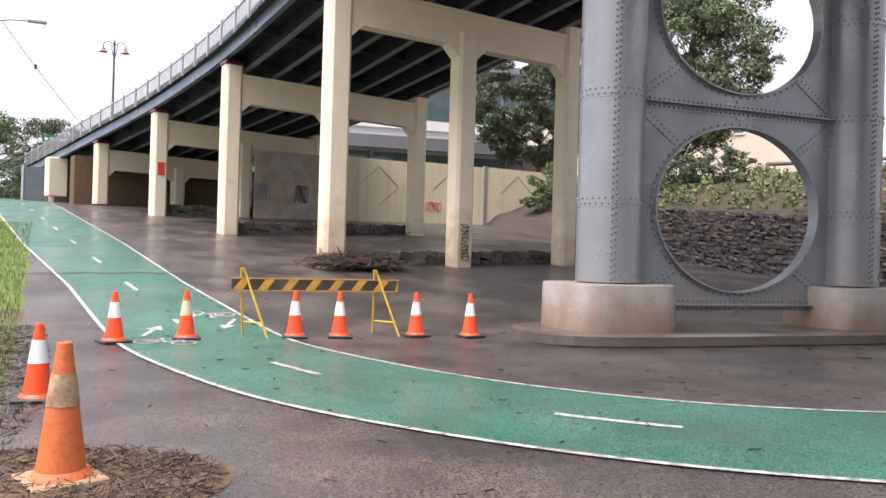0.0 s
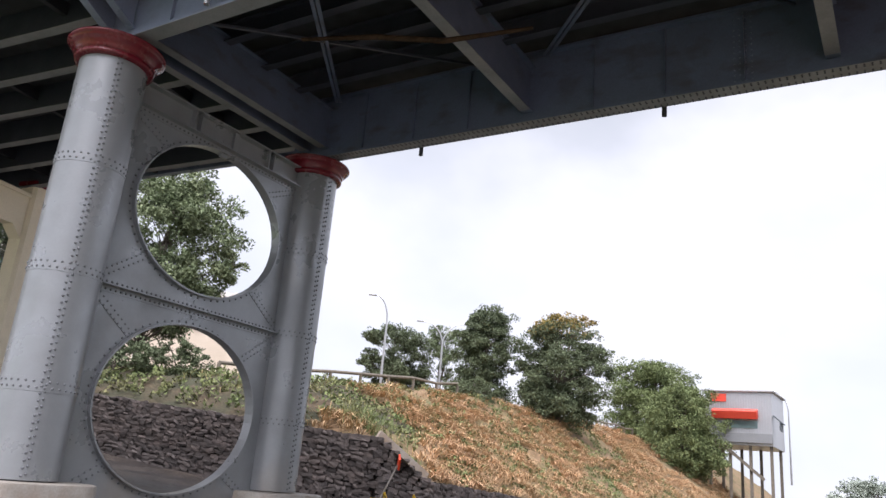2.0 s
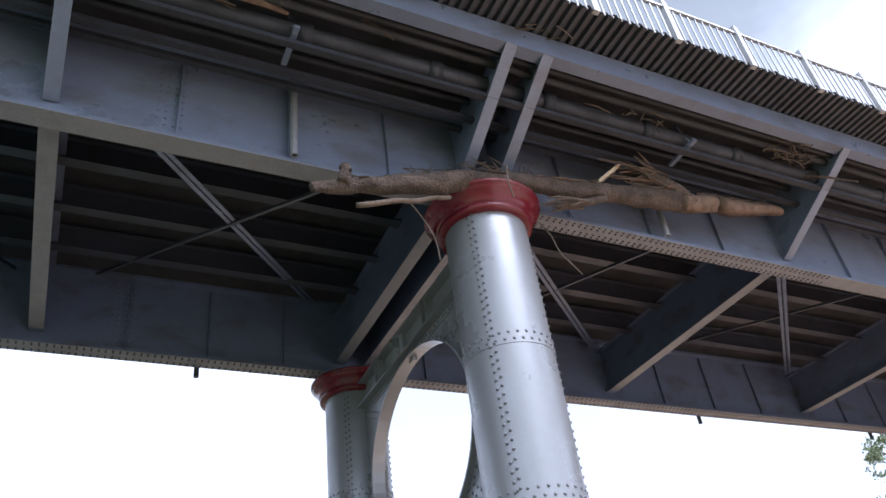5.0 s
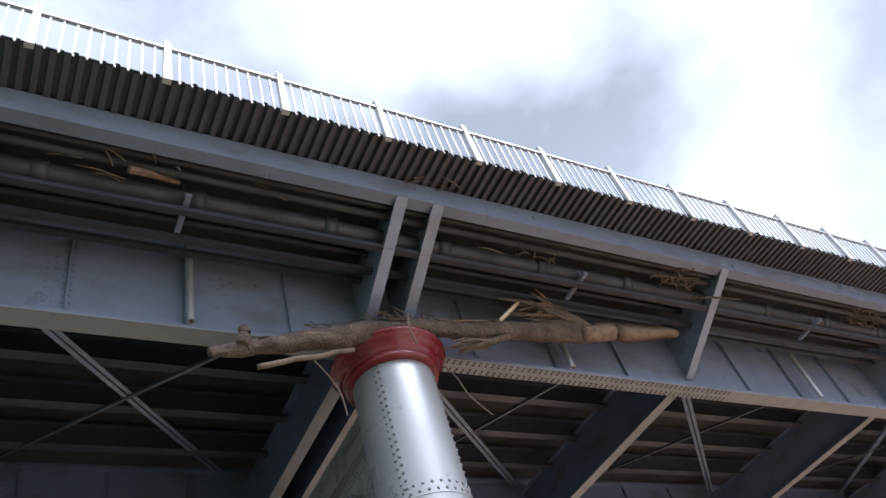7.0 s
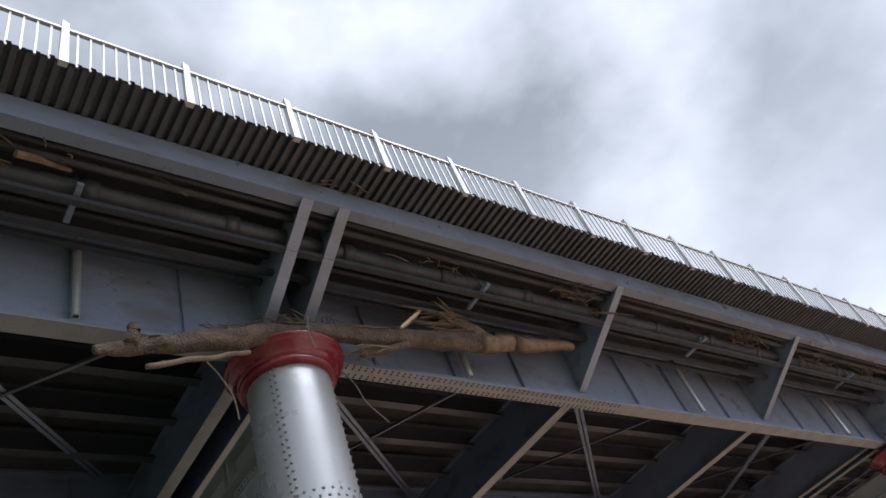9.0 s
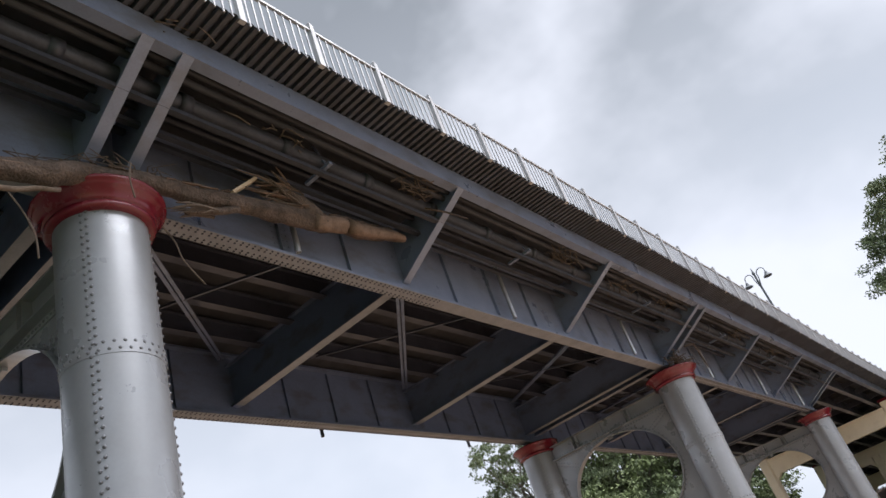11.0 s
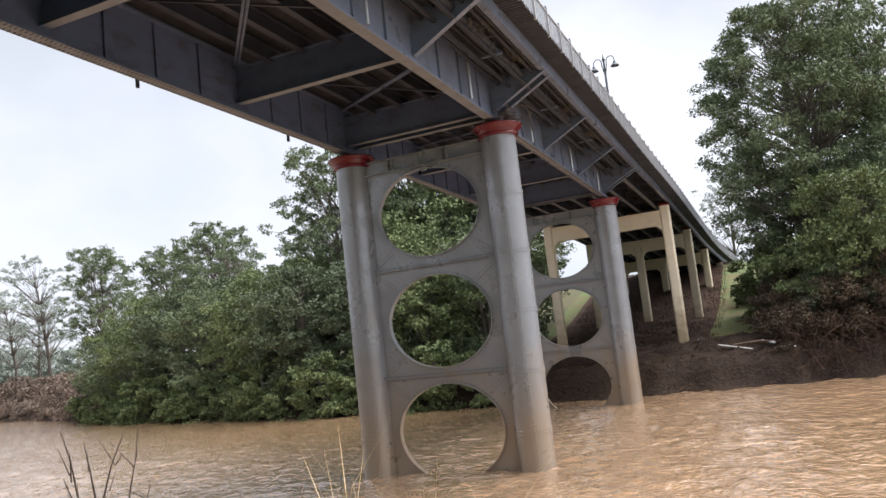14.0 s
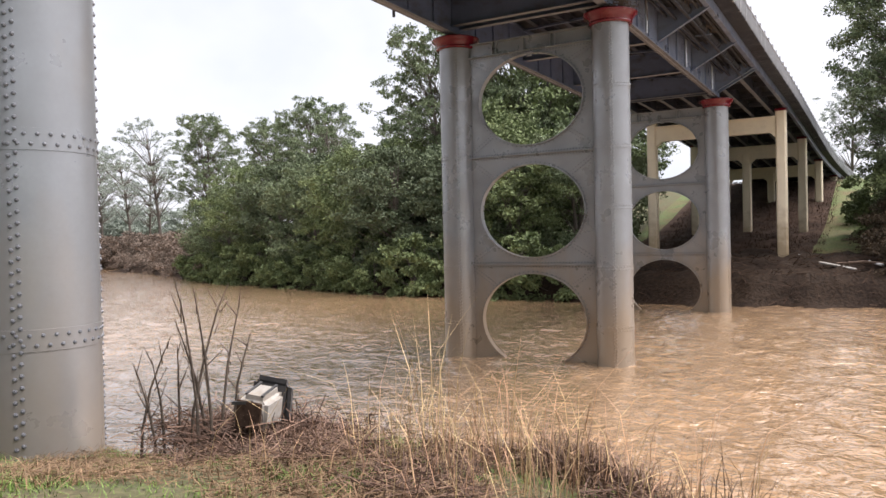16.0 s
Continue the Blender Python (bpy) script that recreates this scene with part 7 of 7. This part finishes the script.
# near river bank: short grass, straw, dark stems, drift
def bank_top(x, y):
    e = 5.0 + 0.1 * max(0, y - 8) - 0.55 * max(0, min(6, 2.0 - y))
    return x < e + 0.5


blades("bank_grass", scatter(26000, 1.2, 6.0, -2.0, 9.5, lambda x, y: ground_z(x, y) - 0.02, lambda x, y: bank_top(x, y) and noise.noise(Vector((x * 1.3, y * 1.3, 7))) > -0.28 + 0.35 * (y < 2.6)), 0.085, 0.008, M_BLADE, "short green grass of the river bank", 1.0)
blades("bank_mat", scatter(12000, 1.2, 6.2, -2.0, 9.5, lambda x, y: ground_z(x, y) - 0.02, lambda x, y: bank_top(x, y) and noise.noise(Vector((x * 1.3, y * 1.3, 7))) < 0.16 + 0.3 * (y < 2.6)), 0.15, 0.007, M_DEADGRASS, "matted dry grass of the river bank", 1.7)
litter("bank_straw_mat", scatter(9500, 1.6, 5.4, -2.0, 7.5, lambda x, y: ground_z(x, y) + nrng.uniform(0.01, 0.09), lambda x, y: bank_top(x, y) and noise.noise(Vector((x * 1.3, y * 1.3, 7))) < 0.1 + 0.3 * (y < 2.6)), 0.24, 0.004, M_DEADGRASS, "flattened dead straw over the river bank", 0.22, category="grass")
blades("bank_tall_straw", [(x, y, ground_z(x, y) - 0.02) for x, y in zip(nrng.normal(4.75, 0.28, 40), nrng.normal(2.35, 0.38, 40))] + scatter(20, 3.2, 4.9, 1.2, 4.6, lambda x, y: ground_z(x, y) - 0.02, bank_top), 0.55, 0.006, M_STRAW, "tall pale straw leaning over the bank", 0.7)
blades("bank_seed_straw", [(x, y, ground_z(x, y) - 0.02) for x, y in zip(nrng.normal(4.8, 0.25, 22), nrng.normal(2.45, 0.3, 22))], 0.95, 0.007, M_STRAW, "tall pale straw leaning over the bank", 0.6)
for k, (n_, h_, wd, mat) in enumerate(((120, 0.62, 0.005, M_STRAW), (90, 0.80, 0.005, M_REDSTRAW), (220, 0.40, 0.005, M_REDSTRAW))):
    xs, ys = nrng.normal(4.35, 0.42, n_), nrng.normal(1.9, 0.75, n_)
    blades("bank_stalks", [(x, y, ground_z(x, y) - 0.02) for x, y in zip(xs, ys) if bank_top(x, y)], h_, wd, mat, "long dry stalks bent over the river bank", 1.0, 0.45)
litter("bank_dark_mat", scatter(5200, 3.6, 5.2, 0.2, 4.4, lambda x, y: ground_z(x, y) + nrng.uniform(0.0, 0.10), lambda x, y: bank_top(x, y) and noise.noise(Vector((x * 1.5, y * 1.5, 4))) > -0.12), 0.30, 0.005, M_DRIFT, "dark brown flattened straw washed over the bank", 0.35, category="grass")
litter("bank_drift", [(4.95 + nrng.normal() * 0.26, 4.55 + nrng.normal() * 0.46, -0.50 + abs(nrng.normal()) * 0.10) for k in range(4200)], 0.36, 0.008, M_DRIFT, "heap of brown drift and twigs on the bank edge", 0.5)


def dead_stem(at, h, seed):
    r = random.Random(seed)
    bm = bmesh.new()
    lean = (r.uniform(-0.25, 0.25), r.uniform(-0.25, 0.25))
    pts = [Vector((lean[0] * q * q * h + r.uniform(-0.01, 0.01), lean[1] * q * q * h, h * q)) for q in (0, 0.3, 0.6, 0.85, 1)]
    tube(bm, pts, [0.015, 0.013, 0.010, 0.006, 0.003], 6)
    for k in range(5):
        p = pts[1].lerp(pts[4], r.uniform(0, 1))
        tube(bm, [p, p + Vector((r.uniform(-0.12, 0.12), r.uniform(-0.12, 0.12), r.uniform(0.08, 0.25)))], [0.006, 0.002], 4)
    ob = part("dead_stem", bm, M_TWIG, None, "dry brown dead stem standing in the drift")
    ob.matrix_basis = pose(*at)
    return tagged(ob, category="dead stem", group="dead stems")


for k, (a_, d_r, h) in enumerate(((41.0, 6.2, 1.15), (41.6, 6.1, 1.2), (42.2, 6.3, 0.95), (42.6, 6.0, 1.1), (43.3, 6.2, 1.0), (40.2, 6.4, 0.8), (38.6, 6.6, 0.7), (44.0, 6.2, 0.8), (37.4, 6.8, 0.9), (39.2, 6.5, 0.75))):
    x, y = 0.48 + d_r * math.sin(radians(a_)), 0.28 + d_r * math.cos(radians(a_))
    dead_stem((x, y, ground_z(x, y) - 0.05), h * 1.3, 70 + k)
# a dark weedy clump at the water's edge
blades("weed_clump", [(x, y, ground_z(x, y) - 0.05) for x, y in zip(nrng.normal(4.85, 0.18, 900), nrng.normal(1.62, 0.24, 900))], 0.32, 0.009, M_DRIFT, "dark feathery dead weeds at the water's edge", 0.9, category="weeds")
blades("weed_clump", [(x, y, ground_z(x, y) - 0.05) for x, y in zip(nrng.normal(4.6, 0.10, 60), nrng.normal(0.75, 0.14, 60))], 0.50, 0.007, M_BRUSH, "dark feathery dead weeds at the water's edge", 0.7, category="weeds")


# ---- washed-up plastic bin ----
def washed_bin(at, turn):
    """A tub lying on its side, its mouth rim away from the open grass."""
    b = thing("plastic_bin", "battered pale plastic bin with a dark lid lying on the bank", "bin", at, turn=turn)
    b.matrix_basis = pose(*at, 6, 2, turn) @ Matrix.Diagonal((0.76, 0.76, 0.84, 1))

    def taper(x0, x1, d0, d1, h0, h1, r):
        bm = bmesh.new()
        vs = [bm.verts.new((x, sy * d / 2, h / 2 + sz * h / 2)) for x, d, h in ((x0, d0, h0), (x1, d1, h1)) for sy, sz in ((-1, -1), (1, -1), (1, 1), (-1, 1))]
        for f in ((0, 3, 2, 1), (4, 5, 6, 7), (0, 1, 5, 4), (1, 2, 6, 5), (2, 3, 7, 6), (3, 0, 4, 7)):
            bm.faces.new([vs[i] for i in f])
        bmesh.ops.bevel(bm, geom=list(bm.edges), offset=r, segments=3, affect='EDGES')
        return bm
    body = part("tub", taper(-0.24, 0.13, 0.36, 0.44, 0.31, 0.41, 0.075), M_PLASTICWHITE, b, "dirty white plastic tub")
    for y in (-0.10, 0.10):
        bm = bmesh.new()
        beam(bm, (-0.17, y, 0.328), (0.09, y, 0.404), 0.03, 0.022)
        part("rib", bm, M_LIDGREY, body, "dark moulded rib")
    part("lid", taper(0.135, 0.225, 0.51, 0.48, 0.47, 0.44, 0.07), M_LIDGREY, b, "dark grey plastic lid")
    # dark block stands for the muddy, shaded hollow in the tub's end
    part("mouth", boxes(((-0.240, 0.0, 0.150), (0.03, 0.32, 0.26)), bevel=0.01), M_BRUSH, b, "muddy broken base, the hollow's shade in its colour")
    bm = bmesh.new()
    beam(bm, (-0.26, 0.20, 0.24), (-0.22, -0.02, 0.27), 0.05, 0.03)
    part("handle", bm, M_RUBBER, b, "dark handle bar")
    return b


washed_bin((4.88, 4.50, -0.31), 8)


# ---- driftwood on the second pier ----
def gnarled(bm, line, rad, per, n, rough):
    """A knotted limb along a line: bark ridges run lengthwise, the middle wanders."""
    rings = []
    for i in range(len(line) - 1):
        last = i == len(line) - 2
        for k in range(per + (1 if last else 0)):
            q = k / per
            c = Vector(line[i]).lerp(Vector(line[i + 1]), q)
            c += Vector((0, noise.noise(c * 2.5), noise.noise(c * 2.5 + Vector((9, 0, 0))))) * 0.05
            r = rad[i] + (rad[i + 1] - rad[i]) * q
            u, w = ring_frame(line[i], line[i + 1])
            ring = []
            for m in range(n):
                ang = 2 * math.pi * m / n
                key = Vector((c.x * 1.3, math.cos(ang) * 2.2, math.sin(ang) * 2.2))
                rr = r * (1 + rough * noise.noise(key) + rough * 0.8 * noise.noise(Vector((c.x * 4.5, math.cos(ang) * 5, math.sin(ang) * 5))) + 0.5 * rough * noise.noise(Vector((c.x * 14, math.cos(ang) * 7, math.sin(ang) * 7))))
                ring.append(bm.verts.new(c + (u * math.cos(ang) + w * math.sin(ang)) * rr))
            rings.append(ring)
    for p, q in zip(rings, rings[1:]):
        for m in range(n):
            bm.faces.new((p[m], p[(m + 1) % n], q[(m + 1) % n], q[m]))
    bm.faces.new(rings[0][::-1])
    bm.faces.new(rings[-1])


def driftwood():
    t = thing("driftwood_log", "long weathered tree trunk stranded on the pier cap", "log")
    line = ((1.97, 6.51, 7.37), (2.26, 6.51, 7.52), (2.79, 6.51, 7.65), (3.25, 6.51, 7.75), (3.61, 6.51, 7.86), (4.14, 6.51, 8.06), (4.92, 6.51, 8.23), (5.80, 6.51, 8.31), (6.53, 6.51, 8.40), (7.14, 6.51, 8.46), (7.86, 6.51, 8.56), (8.46, 6.51, 8.67), (9.13, 6.51, 8.73), (9.79, 6.51, 8.84), (10.22, 6.51, 8.91))
    rad = (0.05, 0.089, 0.11, 0.132, 0.155, 0.14, 0.124, 0.13, 0.135, 0.14, 0.154, 0.142, 0.138, 0.115, 0.049)
    bm = bmesh.new()
    gnarled(bm, line, rad, 8, 18, 0.20)
    part("trunk", bm, M_LOG, t, "grey-brown peeling trunk", smooth=True)
    for pts, radii, mat, lab in ((((2.34, 6.43, 7.53), (2.38, 6.43, 7.68), (2.36, 6.43, 7.77)), (0.075, 0.07, 0.06), M_LOG, "sawn knot"),
                                 (((8.03, 6.43, 8.53), (7.67, 6.43, 8.75), (7.37, 6.43, 8.92)), (0.14, 0.115, 0.075), M_LOG, "upturned limb"),
                                 (((6.30, 6.43, 8.20), (5.85, 6.43, 8.03), (5.39, 6.43, 7.85)), (0.05, 0.055, 0.03), M_LOG, "splintered limb"),
                                 (((3.75, 6.43, 7.63), (3.18, 6.43, 7.44), (2.50, 6.43, 7.21)), (0.028, 0.034, 0.034), M_TWIG, "smooth broken stick"),
                                 (((7.82, 6.43, 8.50), (8.22, 6.43, 8.56), (8.48, 6.43, 8.55)), (0.138, 0.148, 0.128), M_LOG_CUT, "torn pale bark"),
                                 (((8.60, 6.43, 8.59), (10.06, 6.43, 8.82)), (0.130, 0.068), M_LOG_CUT, "bare reddish end")):
        bm = bmesh.new()
        gnarled(bm, pts, radii, 6, 14, 0.22)
        part("branch", bm, mat, t, lab, smooth=True)
    r = random.Random(3)
    tip = Vector((7.37, 6.43, 8.92))
    for k in range(40):
        a = tip + Vector((r.uniform(-0.15, 0.35), r.uniform(-0.12, 0.10), r.uniform(-0.28, 0.06)))
        d = Vector((-r.uniform(0.25, 1.05), r.uniform(-0.15, 0.15), r.uniform(-0.22, 0.08) + (0.16 if k % 5 == 0 else 0)))
        bm = bmesh.new()
        tube(bm, [a, a + d * 0.5 + Vector((0, 0, r.uniform(0, 0.06))), a + d], [0.035 * r.uniform(0.4, 1), 0.026 * r.uniform(0.5, 1), 0.008], 5)
        part("stick", bm, M_TWIG if k % 4 else M_LOG_CUT, t)
    for k in range(14):
        a = Vector((5.85, 6.43, 8.03)) + Vector((r.uniform(-0.25, 0.1), r.uniform(-0.1, 0.1), r.uniform(-0.06, 0.04)))
        d = Vector((-r.uniform(0.25, 0.6), r.uniform(-0.1, 0.1), -r.uniform(0.05, 0.22)))
        bm = bmesh.new()
        tube(bm, [a, a + d * 0.5 + Vector((0, 0, 0.03)), a + d], [0.028, 0.02, 0.006], 5)
        part("stick", bm, M_TWIG, t)
    bm = bmesh.new()
    a, b = Vector((6.27, 6.43, 8.51)), Vector((6.71, 6.43, 8.91))
    beam(bm, a - (b - a) * 0.15, b, 0.16, 0.045)
    part("plank", bm, M_PLANK, t, "splintered pale plank")
    for k in range(26):
        a = Vector((4.57 + r.uniform(-1.3, 1.2), 6.42 + r.uniform(-0.1, 0.2), 0))
        a.z = float(np.interp(a.x, [p[0] for p in line], [p[2] for p in line])) + r.uniform(0.08, 0.16)
        bm = bmesh.new()
        tube(bm, [a, a + Vector((r.uniform(-0.3, 0.3), r.uniform(-0.1, 0.1), 0.06)), a + Vector((r.uniform(-0.6, 0.6), r.uniform(-0.15, 0.15), r.uniform(-0.02, 0.16)))], [0.012, 0.01, 0.004], 4)
        part("twig", bm, M_TWIG, t)
    for k in range(60):
        x = r.uniform(2.3, 9.2)
        z, rr = float(np.interp(x, [p[0] for p in line], [p[2] for p in line])), float(np.interp(x, [p[0] for p in line], rad))
        w = r.uniform(0.2, 2.4)
        a = Vector((x, 6.51 - math.cos(w) * rr * 1.02, z + math.sin(w) * rr * 1.02))
        bm = bmesh.new()
        beam(bm, a, a + Vector((r.uniform(0.12, 0.35), r.uniform(-0.03, 0.02), r.uniform(0.0, 0.07))), 0.035, 0.012)
        part("bark_strip", bm, M_LOG_CUT if k % 3 == 0 else M_LOG, t)
    for pts in (((3.19, 6.43, 7.38), (3.33, 6.43, 7.18), (3.45, 6.43, 6.92), (3.48, 6.43, 6.61)), ((5.01, 6.43, 7.51), (5.16, 6.43, 7.31), (5.25, 6.43, 7.05), (5.51, 6.43, 6.76)), ((4.35, 5.95, 7.9), (4.28, 5.9, 7.6), (4.33, 5.92, 7.35))):
        bm = bmesh.new()
        tube(bm, catmull([Vector(p) for p in pts], 5), 0.011, 5)
        part("root", bm, M_TWIG, t, "hanging thin root")
    return t


driftwood()


def cap_drift(x, y, z, n, seed, label, high=0.07):
    """A tangle of twigs caught on a ledge."""
    r = random.Random(seed)
    t = thing("drift_tangle", label, "debris", (x, y, z))
    for k in range(n):
        a = Vector((r.gauss(0, 0.28), r.gauss(0, 0.15), abs(r.gauss(0, high))))
        b = a + Vector((r.uniform(-0.5, 0.5), r.uniform(-0.2, 0.2), r.uniform(-0.08, 0.16)))
        bm = bmesh.new()
        tube(bm, [a, a.lerp(b, 0.5) + Vector((0, 0, 0.04)), b], [0.014, 0.012, 0.005], 4)
        part("twig", bm, M_TWIG, t)
    return t


cap_drift(22.35, 6.62, 8.05 + lvl(22.5), 110, 5, "nest of flood twigs on a pier cap", 0.15)
cap_drift(22.8, 6.75, 8.05 + lvl(22.5), 80, 16, "nest of flood twigs on a pier cap", 0.13)
bm = bmesh.new()
tube(bm, [(23.0, 6.4, 8.5), (23.3, 6.2, 8.55), (23.45, 6.15, 7.7)], [0.03, 0.03, 0.02], 6)
tagged(part("bent_branch", bm, M_LOG, None, "dead branch hanging beside a pier cap"), category="branch")
for x, y, z, n, sd in ((9.7, 5.6, 9.18, 40, 6), (15.0, 5.7, 9.12, 46, 7), (18.0, 5.8, 9.05, 34, 8), (20.6, 5.7, 9.05, 24, 9), (26.5, 5.8, 9.0, 34, 10), (30.5, 5.8, 8.95, 30, 11), (6.6, 5.7, 9.2, 12, 12), (0.9, 5.6, 9.25, 10, 13)):
    cap_drift(x, y, z, n, sd, "flood twigs caught on the service pipes")
cap_drift(4.57, 5.3, 9.55, 10, 15, "thin roots hanging from the deck edge")
for a, b, r0 in (((0.9, 5.6, 9.28), (1.5, 5.75, 9.42), 0.05), ((2.4, 5.6, 9.52), (2.8, 5.6, 9.28), 0.025), ((10.2, 5.9, 9.2), (10.75, 5.4, 8.78), 0.02)):
    bm = bmesh.new()
    tube(bm, [a, Vector(a).lerp(Vector(b), 0.5) + Vector((0, 0, 0.03)), b], [r0, r0, r0 * 0.6], 7)
    tagged(part("stranded_branch", bm, M_LOG_CUT if r0 > 0.04 else M_LOG, None, "short broken branch caught under the deck"), category="branch")
# a long brown branch caught between the cross girders
bm = bmesh.new()
tube(bm, [(-8.6, 8.4, 8.42), (-7.4, 8.9, 8.46), (-6.3, 9.3, 8.34), (-4.9, 9.7, 8.46)], [0.03, 0.05, 0.05, 0.03], 7)
tagged(part("stranded_branch", bm, M_BRUSH, None, "long brown dead branch caught across the girders"), category="branch")

# trees behind the river bend, the mist in their leaf colour
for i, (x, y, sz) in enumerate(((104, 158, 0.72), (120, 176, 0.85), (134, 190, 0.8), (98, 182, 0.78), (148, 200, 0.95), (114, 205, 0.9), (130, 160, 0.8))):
    again(fw, (x, y, -1.5), 47 * i, sz, "line of far green trees, leaves tinted for haze", "far treeline")
